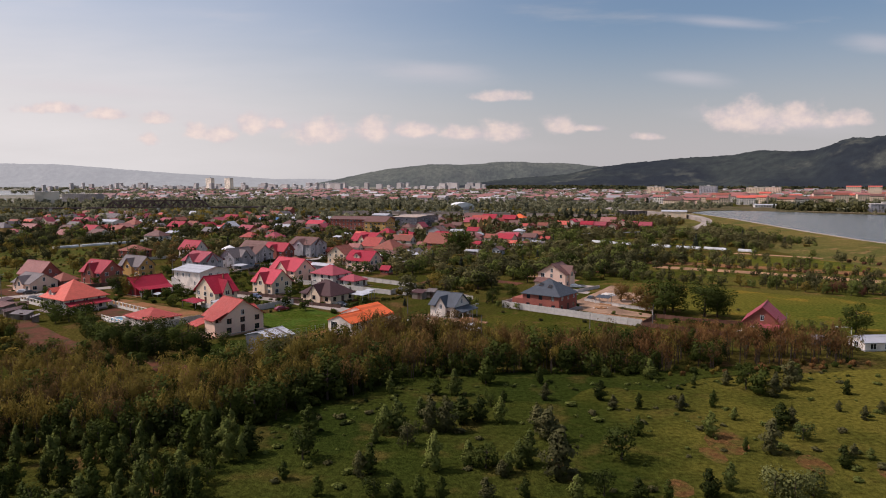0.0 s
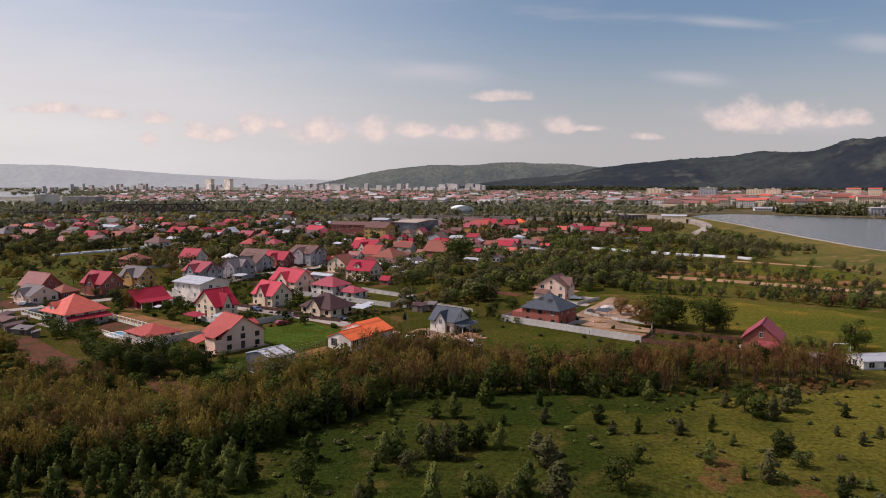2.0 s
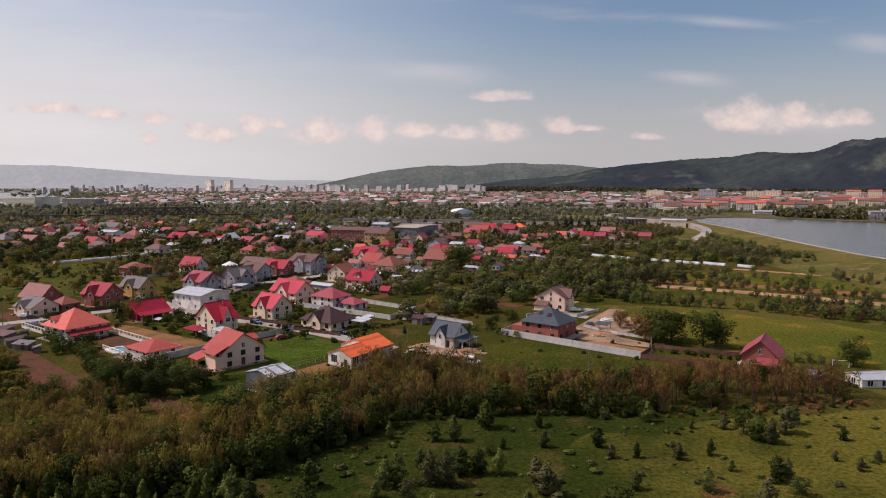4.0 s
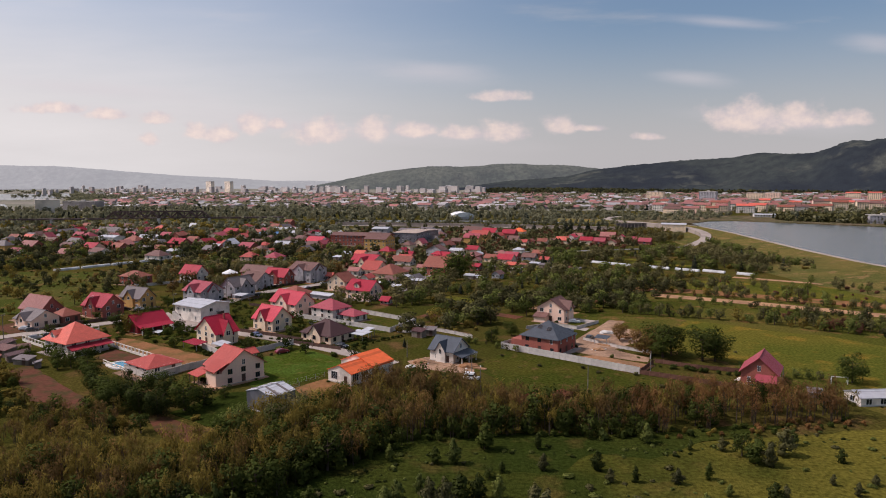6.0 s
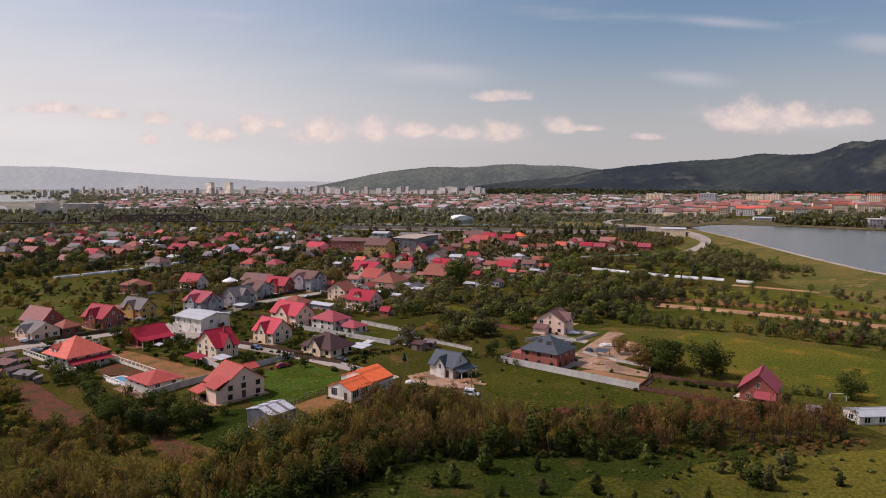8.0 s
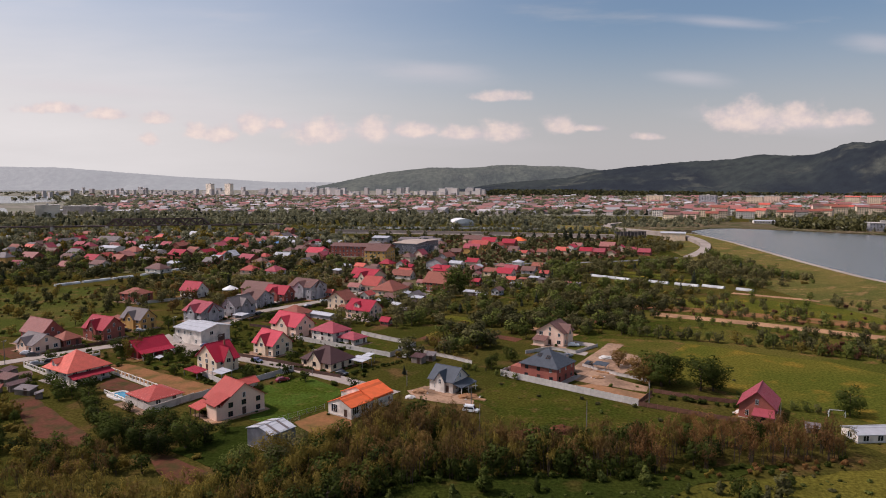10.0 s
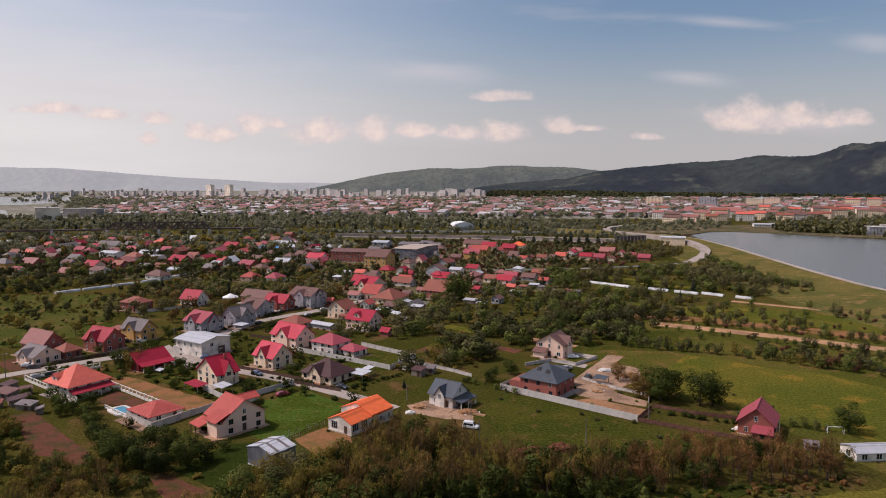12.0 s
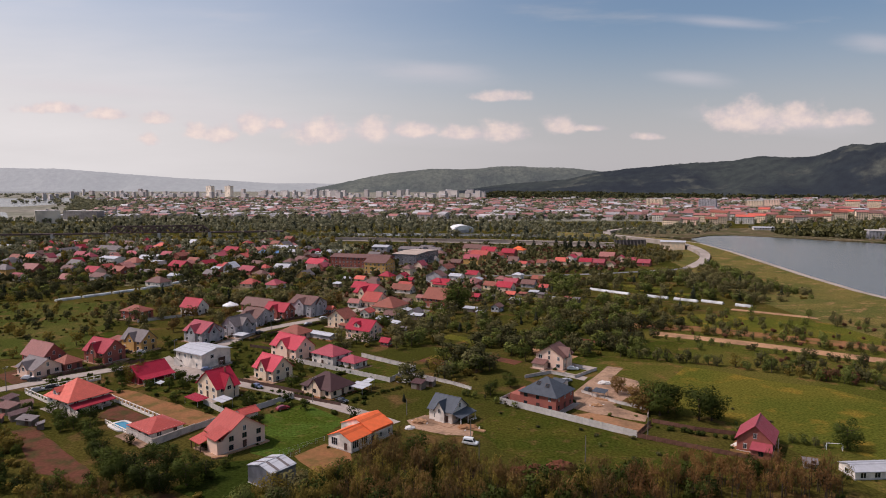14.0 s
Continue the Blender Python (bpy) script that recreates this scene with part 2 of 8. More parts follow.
def watery(name, colour, rough=0.12):
    m = bpy.data.materials.new(name)
    m.use_nodes = True
    add, plug, calc = nodes_of(m.node_tree)
    geo, n, b = add("ShaderNodeNewGeometry"), add("ShaderNodeTexNoise"), add("ShaderNodeBump")
    n.inputs["Scale"].default_value, n.inputs["Detail"].default_value = 0.7, 5
    b.inputs["Strength"].default_value, b.inputs["Distance"].default_value = 0.25, 0.25
    plug(geo.outputs["Position"], n.inputs["Vector"]), plug(n.outputs["Fac"], b.inputs["Height"])
    shader = add("ShaderNodeBsdfPrincipled")
    shader.inputs["Base Color"].default_value, shader.inputs["Roughness"].default_value = (*colour, 1), rough
    plug(b.outputs[0], shader.inputs["Normal"])
    plug(shader.outputs[0], add("ShaderNodeOutputMaterial").inputs[0])
    return m


ROOF = {
    "red": roofing("red_metal_tile", (0.37, 0.026, 0.042)),
    "crimson": roofing("crimson_metal_tile", (0.33, 0.013, 0.032)),
    "coral": roofing("coral_tile", (0.60, 0.125, 0.085)),
    "bright": roofing("bright_rose_tile", (0.50, 0.048, 0.070)),
    "rose": roofing("rose_tile", (0.42, 0.075, 0.058)),
    "pink": roofing("faded_pink_tile", (0.33, 0.13, 0.11)),
    "orange": roofing("new_orange_sheet", (0.80, 0.15, 0.045), 0.5, 8.0, 0.45),
    "brown": roofing("dark_brown_tile", (0.085, 0.040, 0.038)),
    "umber": roofing("brown_tile", (0.17, 0.085, 0.07)),
    "slate": roofing("slate_grey_tile", (0.075, 0.085, 0.10)),
    "grey": roofing("weathered_grey_tile", (0.17, 0.14, 0.135)),
    "metal": roofing("bare_metal_sheet", (0.45, 0.45, 0.47), 0.4, 3.0, 0.5),
    "blue": roofing("blue_metal_sheet", (0.10, 0.22, 0.42)),
    "tan": roofing("faded_tan_sheet", (0.40, 0.31, 0.25), 0.5, 3.0, 0.5),
    "clay": roofing("old_clay_tile", (0.27, 0.085, 0.056)),
    "maroon": roofing("maroon_metal_tile", (0.34, 0.065, 0.080)),
}
WALL = {
    "white": material("white_render", (0.84, 0.755, 0.66), 0.85, 0.12, 2.0, 0.3, 0.1),
    "cream": material("cream_render", (0.82, 0.62, 0.43), 0.85, 0.12, 2.0, 0.3, 0.1, second=(0.66, 0.53, 0.39)),
    "pink": material("pink_render", (0.86, 0.60, 0.46), 0.85, 0.12, 2.0, 0.3, 0.1, second=(0.80, 0.54, 0.41)),
    "yellow": material("ochre_render", (0.58, 0.34, 0.11), 0.85, 0.12, 2.0, 0.3, 0.1, second=(0.50, 0.29, 0.1)),
    "grey": material("grey_render", (0.42, 0.40, 0.41), 0.85, 0.12, 2.0, 0.3, 0.1),
    "brick": material("red_hollow_brick", (0.35, 0.118, 0.085), 0.9, 0.35, 5.0, 0.5, 0.3, second=(0.30, 0.10, 0.08)),
    "sheet": material("grey_sheet_metal", (0.20, 0.20, 0.225), 0.5, 0.10, 1.0, 0.4, 0.0, 0.3),
    "red": material("red_painted_board", (0.33, 0.028, 0.035), 0.7, 0.2, 2.0, 0.4, 0.1),
}
CONCRETE = material("concrete", (0.58, 0.53, 0.48), 0.9, 0.2, 1.5, 0.25, 0.2, by_object=0.15)
PALE_CONCRETE = material("pale_concrete_paving", (0.38, 0.315, 0.27), 0.92, 0.25, 0.8, 0.06, 0.2, second=(0.28, 0.235, 0.20))
ASPHALT = material("worn_asphalt", (0.20, 0.195, 0.195), 0.9, 0.25, 1.5, 0.05, 0.2)
SOIL = material("ploughed_red_soil", (0.150, 0.056, 0.031), 0.95, 0.5, 1.2, 0.10, 0.8, second=(0.095, 0.040, 0.024))
CLAY = material("bare_clay_yard", (0.33, 0.165, 0.082), 0.95, 0.4, 0.9, 0.08, 0.5, second=(0.20, 0.115, 0.062))
TRACK = material("dry_earth_track", (0.42, 0.235, 0.125), 0.95, 0.45, 0.9, 0.09, 0.5, second=(0.27, 0.15, 0.082))
PLASTIC = material("greenhouse_film", (0.56, 0.56, 0.54), 0.5, 0.15, 0.8, 0.2)
TRIM = material("white_trim", (0.80, 0.79, 0.77), 0.6, 0.06)
TIMBER = material("dark_stained_timber", (0.10, 0.05, 0.035), 0.7, 0.3, 6.0, 0.5, 0.2)
RAW_TIMBER = material("weathered_timber", (0.24, 0.19, 0.15), 0.85, 0.3, 6.0, 0.5, 0.2, by_object=0.3)
GLASS = bpy.data.materials.new("window_glass")
GLASS.use_nodes = True
_glass = GLASS.node_tree.nodes["Principled BSDF"]
_glass.inputs["Base Color"].default_value, _glass.inputs["Roughness"].default_value = (0.02, 0.025, 0.03, 1), 0.08
RUBBER = material("black_rubber", (0.02, 0.02, 0.02), 0.8, 0.1)
STEEL = material("galvanised_steel", (0.45, 0.46, 0.47), 0.45, 0.1, 2.0, 0.5, 0.0, 0.8)
POLE = material("weathered_pole", (0.20, 0.18, 0.16), 0.9, 0.2, 3.0, 0.5, 0.1)
BARK = material("grey_brown_bark", (0.085, 0.062, 0.046), 0.95, 0.3, 5.0, 0.5, 0.3)
LEAF = {
    # soft: base greens lifted for the haze over the back village
    "soft": leafage("soft_green_leaves", (0.217, 0.184, 0.072), (0.092, 0.087, 0.036), 0.35),
    "deep": leafage("deep_green_leaves", (0.074, 0.092, 0.017), (0.023, 0.031, 0.008)),
    "dark": leafage("dark_green_leaves", (0.136, 0.125, 0.048), (0.050, 0.051, 0.021)),
    "fresh": leafage("fresh_green_leaves", (0.165, 0.182, 0.042), (0.066, 0.082, 0.021)),
    "olive": leafage("olive_leaves", (0.265, 0.192, 0.038), (0.118, 0.090, 0.021), 0.4),
    "rust": leafage("budding_brown_twigs", (0.228, 0.134, 0.042), (0.102, 0.064, 0.024), 0.4),
    "russet": leafage("russet_budding_twigs", (0.275, 0.138, 0.048), (0.130, 0.070, 0.028), 0.4),
    "conifer": leafage("conifer_needles", (0.066, 0.073, 0.042), (0.031, 0.036, 0.026)),
    # wood: leaf colour paled to stand in for haze over far trees
    "wood": leafage("haze_paled_far_leaves", (0.290, 0.265, 0.150), (0.160, 0.162, 0.098), 0.4, 0.02),
    "purple": leafage("reddish_leaves", (0.205, 0.090, 0.050), (0.092, 0.044, 0.027)),
    "blossom": leafage("pale_blossom_leaves", (0.200, 0.200, 0.070), (0.075, 0.085, 0.022)),
}
GRASS = meadow("grassland", ((0.051, 0.052, 0.010), (0.078, 0.064, 0.015), (0.131, 0.076, 0.030)), 0.02)
LAWN = meadow("fresh_lawn", ((0.047, 0.056, 0.009), (0.070, 0.066, 0.012), (0.104, 0.070, 0.022)), 0.06)
FIELD = meadow("spring_meadow", ((0.087, 0.093, 0.015), (0.122, 0.107, 0.018), (0.202, 0.134, 0.022)), 0.02)
EARTH = material("dug_brown_earth", (0.25, 0.112, 0.048), 0.95, 0.4, 1.1, 0.16, 0.7, second=(0.13, 0.088, 0.026))
PLOT = material("weedy_red_plot", (0.120, 0.044, 0.026), 0.95, 0.5, 1.1, 0.22, 0.8, second=(0.062, 0.046, 0.016))
GRAVEL = material("dusty_yard_gravel", (0.36, 0.225, 0.145), 0.95, 0.5, 1.2, 0.16, 0.5, second=(0.20, 0.125, 0.082))
SLOPE = meadow("dry_grass_slope", ((0.150, 0.118, 0.036), (0.100, 0.098, 0.028), (0.235, 0.145, 0.062)), 0.035)
LAKE = watery("lake_water", (0.115, 0.105, 0.088), 0.2)
POOL_WATER = watery("pool_water", (0.03, 0.22, 0.33), 0.05)


# ---------------------------------------------------------------- building blocks
def mesh_of(name, verts, faces, mats, slots=None, uvs=None):
    me = bpy.data.meshes.new(name)
    me.from_pydata([tuple(v) for v in verts], [], [tuple(f) for f in faces])
    for m in mats if isinstance(mats, (list, tuple)) else [mats]:
        me.materials.append(m)
    if slots is not None:
        me.polygons.foreach_set("material_index", np.asarray(slots, np.int32))
    if uvs is not None:
        layer = me.uv_layers.new(name="UVMap")
        layer.data.foreach_set("uv", np.asarray(uvs, np.float32).ravel())
    me.update()
    return me


def quads_mesh(name, verts, quads, mat, slots=None, normals=None):
    """A mesh from arrays of points and of quads, for large numbers of them."""
    verts, quads = np.asarray(verts, np.float32), np.asarray(quads, np.int32)
    me = bpy.data.meshes.new(name)
    me.vertices.add(len(verts)), me.loops.add(quads.size), me.polygons.add(len(quads))
    me.vertices.foreach_set("co", verts.ravel())
    me.loops.foreach_set("vertex_index", quads.ravel())
    me.polygons.foreach_set("loop_start", np.arange(0, quads.size, quads.shape[1], dtype=np.int32))
    for m in mat if isinstance(mat, (list, tuple)) else [mat]:
        me.materials.append(m)
    if slots is not None:
        me.polygons.foreach_set("material_index", np.asarray(slots, np.int32))
    me.update(calc_edges=True)
    if normals is not None:
        me.polygons.foreach_set("use_smooth", np.ones(len(quads), bool))
        me.normals_split_custom_set_from_vertices(np.asarray(normals, np.float32))
    return me


def part(name, me, parent, m=None, label=""):
    """One mesh object under a thing or a part. A bmesh is turned into a mesh first."""
    ob = new(name, me)
    ob.parent = parent
    if m is not None:
        ob.matrix_basis = m
    if label:
        ob["label"] = label
    return ob


def thing(name, m, label, category, group="", kind="", me=None):
    ob = new(name, me)
    ob.matrix_basis = m
    return tagged(ob, label, category, group, kind)


def box(x0, x1, y0, y1, z0, z1):
    v = [(x, y, z) for z in (z0, z1) for y in (y0, y1) for x in (x0, x1)]
    f = [(0, 2, 3, 1), (4, 5, 7, 6), (0, 1, 5, 4), (1, 3, 7, 5), (3, 2, 6, 7), (2, 0, 4, 6)]
    return v, f


def boxes(*list_of):
    verts, faces = [], []
    for b in list_of:
        v, f = box(*b)
        faces += [tuple(i + len(verts) for i in q) for q in f]
        verts += v
    return verts, faces


def bevelled(name, v, f, mats, width=0.04, slots=None):
    bm = bmesh.new()
    vs = [bm.verts.new(p) for p in v]
    for k, q in enumerate(f):
        face = bm.faces.new([vs[i] for i in q])
        if slots:
            face.material_index = slots[k]
    bmesh.ops.bevel(bm, geom=bm.edges[:], offset=width, segments=1, affect="EDGES")
    me = bpy.data.meshes.new(name)
    bm.to_mesh(me)
    bm.free()
    for m in mats if isinstance(mats, (list, tuple)) else [mats]:
        me.materials.append(m)
    return me


def tube(path, radii, sides=6):
    """A tapered, bent stem as points and quads."""
    verts, quads = [], []
    for k, (p, r) in enumerate(zip(path, radii)):
        p = Vector(p)
        d = (Vector(path[min(k + 1, len(path) - 1)]) - Vector(path[max(k - 1, 0)])).normalized()
        a = d.orthogonal().normalized()
        b = d.cross(a)
        verts += [tuple(p + (a * math.cos(t) + b * math.sin(t)) * r) for t in (2 * math.pi * i / sides for i in range(sides))]
        if k:
            o = (k - 1) * sides
            quads += [(o + i, o + (i + 1) % sides, o + sides + (i + 1) % sides, o + sides + i) for i in range(sides)]
    return verts, quads


TAKEN = []      # circles that trees keep off: x, y, radius
STRIPS = []     # roads and such that trees keep off: x0, y0, x1, y1, half width


def is_free(x, y, r=0.0):
    for a, b, c in TAKEN:
        if (x - a) ** 2 + (y - b) ** 2 < (c + r) ** 2:
            return False
    for x0, y0, x1, y1, h in STRIPS:
        dx, dy = x1 - x0, y1 - y0
        t = max(0, min(1, ((x - x0) * dx + (y - y0) * dy) / (dx * dx + dy * dy)))
        if (x - x0 - t * dx) ** 2 + (y - y0 - t * dy) ** 2 < (h + r) ** 2:
            return False
    return True


# ---------------------------------------------------------------- ground
def ground_sheet():
    xs = np.unique(np.concatenate([np.linspace(-4900, 4900, 50), np.linspace(-300, 300, 41)]))
    ys = np.unique(np.concatenate([np.linspace(-4900, 4900, 50), np.linspace(0, 700, 41)]))
    gx, gy = np.meshgrid(xs, ys)
    v = np.stack([gx.ravel(), gy.ravel(), 0 * gx.ravel()], 1)
    n = len(xs)
    i = (np.arange(len(ys) - 1)[:, None] * n + np.arange(n - 1)).ravel()
    ob = new("ground", quads_mesh("ground", v, np.stack([i, i + 1, i + n + 1, i + n], 1), GRASS))
    tagged(ob, "wide flat grassland with olive and brown drifts", "ground", kind="structure")


LAID = []       # each sheet lies a little above the one laid before it


def patch(name, points, mat, label, z=0.04, wobble=0.8, step=4.0, category="ground"):
    """A field, yard or lawn laid on the ground, with a slightly ragged edge."""
    LAID.append(name)
    z = 0.02 + 0.002 * len(LAID) if z < 0.1 else z + 0.002 * len(LAID)
    rim, ease = [], 0.21 / max(1.0, wobble / 1.2)
    for k, (x0, y0) in enumerate(points):
        x1, y1 = points[(k + 1) % len(points)]
        n = max(1, int(math.hypot(x1 - x0, y1 - y0) / step))
        for i in range(n):
            x, y = x0 + (x1 - x0) * i / n, y0 + (y1 - y0) * i / n
            w = noise.noise_vector((x * ease, y * ease, z * 50)) * wobble
            rim.append((x + w.x, y + w.y))
    n = len(rim)
    verts = [(x, y, z) for x, y in rim] + [(x, y, -0.3) for x, y in rim]
    faces = [tuple(range(n))] + [(i + n, (i + 1) % n + n, (i + 1) % n, i) for i in range(n)]
    bm = bmesh.new()
    vs = [bm.verts.new(p) for p in verts]
    for q in faces:
        bm.faces.new([vs[i] for i in q])
    bmesh.ops.triangulate(bm, faces=[f for f in bm.faces if len(f.verts) > 4])
    bmesh.ops.recalc_face_normals(bm, faces=bm.faces)
    me = bpy.data.meshes.new(name)
    bm.to_mesh(me)
    bm.free()
    me.materials.append(mat)
    return tagged(new(name, me), label, category, kind="structure")


def road(name, points, width, mat, label, z=0.07, keep=True, climb=None):
    """A strip of even width along a bent line."""
    LAID.append(name)
    z = 0.13 + 0.0005 * len(LAID) if z < 0.1 else z + 0.002 * len(LAID)
    left, right = [], []
    pts = [Vector((x, y, 0)) for x, y in points]
    for q, up in zip(pts, climb or ()):
        q.z = up
    fine = []
    for k in range(len(pts) - 1):
        p0, p1, p2, p3 = pts[max(k - 1, 0)], pts[k], pts[k + 1], pts[min(k + 2, len(pts) - 1)]
        for i in range(8):
            t = i / 8
            fine.append(0.5 * (2 * p1 + (p2 - p0) * t + (2 * p0 - 5 * p1 + 4 * p2 - p3) * t * t + (3 * p1 - p0 - 3 * p2 + p3) * t ** 3))
    fine.append(pts[-1])
    for k, p in enumerate(fine):
        d = (fine[min(k + 1, len(fine) - 1)] - fine[max(k - 1, 0)]).normalized()
        s = Vector((-d.y, d.x, 0)) * (width / 2) * (1 + 0.08 * noise.noise((p.x * 0.15, p.y * 0.15, 3)))
        left.append(p + s), right.append(p - s)
    n = len(fine)
    verts = [(p.x, p.y, z + p.z) for p in left] + [(p.x, p.y, z + p.z) for p in right] + [(p.x, p.y, -0.3) for p in left] + [(p.x, p.y, -0.3) for p in right]
    faces = []
    for i in range(n - 1):
        faces += [(n + i, n + i + 1, i + 1, i), (i, i + 1, 2 * n + i + 1, 2 * n + i), (n + i + 1, n + i, 3 * n + i, 3 * n + i + 1)]
    if keep:
        for a, b in zip(points, points[1:]):
            STRIPS.append((*a, *b, width / 2 + 0.5))
    return tagged(new(name, mesh_of(name, verts, faces, mat)), label, "road", kind="structure")


ground_sheet()
road("road_main", [(-190, 186), (-150.4, 226.3), (-126.8, 248.5), (-114, 257.9), (-101.9, 267.3), (-94.5, 292.9), (-89, 312.9), (-78.3, 329.1), (-64.4, 344.1), (-49.7, 363.7), (-40, 384), (-33, 396)], 6.0, PALE_CONCRETE, "pale worn concrete village street between the houses")
road("road_side", [(-108, 261), (-88.6, 243.8), (-69.6, 232.8), (-53.5, 223.2), (-40.9, 214.7), (-24.4, 202), (-14, 193)], 5.5, PALE_CONCRETE, "pale dusty concrete side street past the houses")
road("road_far", [(-20, 500), (40, 505), (92.6, 510.5), (138.6, 523.2), (189.2, 543.5), (200, 552)], 6.0, ASPHALT, "grey asphalt road rising to the dam")
road("track_orchard", [(98, 313), (108.1, 307), (128.9, 295), (152.7, 278.9), (174.9, 262.8), (230, 222)], 8.5, TRACK, "dry earth farm track between orchard rows", 0.05)
road("track_upper", [(75, 341), (103.4, 327.2), (124.4, 320.6), (157.1, 301.4), (187.8, 282.8), (240, 250)], 12.0, EARTH, "strip of bare reddish soil beside the orchard", 0.05, False)
road("track_greenhouse", [(160, 372), (190, 350), (215, 330)], 5.0, TRACK, "pale dry track behind the greenhouses", 0.05, False)
road("track_yard", [(40, 208), (49.7, 226.3), (58, 240), (66, 254)], 6.0, GRAVEL, "dusty driveway of the building yard")
road("road_canal", [(-420, 830), (-260, 812), (-95.6, 801.3), (74.3, 765.2), (188.2, 713.6), (235, 690)], 7.0, PALE_CONCRETE, "pale concrete embankment road along the canal", 0.5)
road("road_bank", [(-95.6, 842), (74.3, 812), (230, 765)], 5.0, PALE_CONCRETE, "pale concrete bank of the canal", 0.5)
patch("orchard_floor", [(62, 215), (40, 262), (78, 300), (110, 340), (170, 372), (215, 330), (240, 240), (300, 120), (130, 120), (104, 150), (92, 178)], meadow("orchard_floor_grass", ((0.076, 0.078, 0.014), (0.107, 0.091, 0.020), (0.180, 0.102, 0.036)), 0.03), "rough green grass between orchard rows", 0.045, 7.0)
VILLAGE_EARTH = meadow("village_yards", ((0.125, 0.095, 0.050), (0.090, 0.094, 0.034), (0.25, 0.18, 0.125)), 0.06)
patch("village_ground_left", [(-330, 475), (-100, 435), (-62, 400), (50, 396), (66, 430), (95, 560), (165, 562), (212, 680), (185, 705), (40, 750), (-140, 765), (-540, 765)], VILLAGE_EARTH, "trodden yards and rough grass between village houses", 0.045, 5.0)
patch("field_strip", [(-113.4, 224.4), (-106.6, 226.3), (-87.5, 213.2), (-64.7, 197.5), (-69.8, 190.1), (-80.5, 195.6), (-106.4, 216.6)], EARTH, "bare brown strip of dug earth beside a garden wall")
patch("field_left", [(-121.8, 187), (-118.1, 191.4), (-86, 160.6), (-82.5, 152.8), (-99.2, 160.2)], PLOT, "ploughed reddish vegetable plot")
patch("field_low", [(-65.8, 147.2), (-63.0, 149.1), (-49.9, 140.0), (-49.8, 134.0), (-55.7, 134.0)], PLOT, "freshly dug reddish plot by the trees")
patch("field_villa", [(-163, 243), (-150, 232), (-141, 243), (-158, 258)], PLOT, "bare brown plot beside the street")
patch("workshop_apron", [(-112.5, 266.2), (-110.8, 271.5), (-90.5, 244.0), (-69.0, 227.6), (-72.7, 223.8), (-90.4, 235.5), (-104.3, 249.9)], PALE_CONCRETE, "pale concrete apron before the workshop", 0.05, 0.3)
patch("lawn_orange", [(-54, 201), (-43.2, 211.5), (-28.4, 196.1), (-33.6, 181.7), (-42, 168), (-50, 172)], meadow("mown_lawn", ((0.052, 0.074, 0.010), (0.064, 0.102, 0.016), (0.10, 0.10, 0.022)), 0.08), "fresh green garden lawn", 0.05, 0.3)
TAKEN.append((-41, 191, 12))
STRIPS.append((-104, 219, -70, 194, 5.0))
STRIPS.append((-63, 146, -52, 137, 4.5))
STRIPS.append((60, 494, 140, 510, 9))
STRIPS.append((140, 510, 195, 534, 9))
STRIPS.append((-98, 197, -82, 196, 5))
patch("field_fallow", [(-230, 292), (-189.9, 288), (-178.9, 285.5), (-171, 279), (-178.5, 268), (-225, 258)], PLOT, "ploughed brown field beyond the old houses", 0.05, 2.5)
patch("yard_orange", [(-38.0, 170.0), (-31.6, 178.4), (-24.0, 173.5), (-22.5, 167.5), (-30.5, 159.5)], EARTH, "brown earth yard in front of a new house", 0.06)
patch("yard_builder", [(34.7, 199.5), (46, 203), (61, 191.5), (54.1, 182.6)], CLAY, "bare orange clay building yard", 0.06, 0.3)
patch("yard_gravel", [(41, 207), (47, 202), (60, 195), (62, 200), (54, 210), (66, 222), (70, 236), (60, 246), (50, 230)], GRAVEL, "dusty gravel yard with building rubble", 0.05, 1.0)
patch("cottage_yard", [(-10.0, 196.1), (-5.1, 201.0), (3.1, 193.7), (9.9, 190.5), (8.6, 183.9), (1.4, 184.8), (-7.5, 189.2)], GRAVEL, "dug and rubble-strewn ground round a new cottage", 0.05, 0.6, 2.0)
patch("terrace", [(49.8, 260.3), (58.9, 253.8), (56.2, 249.2), (47.2, 255.4)], PALE_CONCRETE, "pale paved terrace beside a pink house", 0.06, 0.2)
patch("terrace_front", [(38.7, 253.8), (52.8, 241.1), (50.7, 236.9), (36.5, 249.2)], PALE_CONCRETE, "pale paved strip before a pink house", 0.06, 0.2)
patch("meadow_right", [(68, 210), (80, 236), (92, 254), (116, 238), (141.7, 213.6), (260, 120), (180, 120), (116.7, 160), (95, 184)], FIELD, "bright spring meadow with yellow flowers", 0.05, 6.0)
patch("meadow_grey", [(8, 190), (20, 208), (56, 178), (92, 164), (70, 156), (24, 160)], LAWN, "bright green lawn between fences", 0.045, 2.0)
patch("meadow_back", [(40, 262), (78, 300), (108, 296), (92, 262)], LAWN, "mown green orchard floor", 0.045, 3.0)
patch("meadow_left", [(-340, 395), (-190, 392), (-165, 366), (-168, 335), (-150, 290), (-165, 268), (-220, 250), (-330, 240)], meadow("fallow_grass", ((0.066, 0.076, 0.016), (0.092, 0.086, 0.022), (0.150, 0.098, 0.036)), 0.03), "green fallow field with scattered bushes", 0.045, 4.0)
patch("meadow_far", [(70, 330), (150, 360), (240, 300), (200, 285), (120, 318)], FIELD, "green allotment strip", 0.045, 4.0)
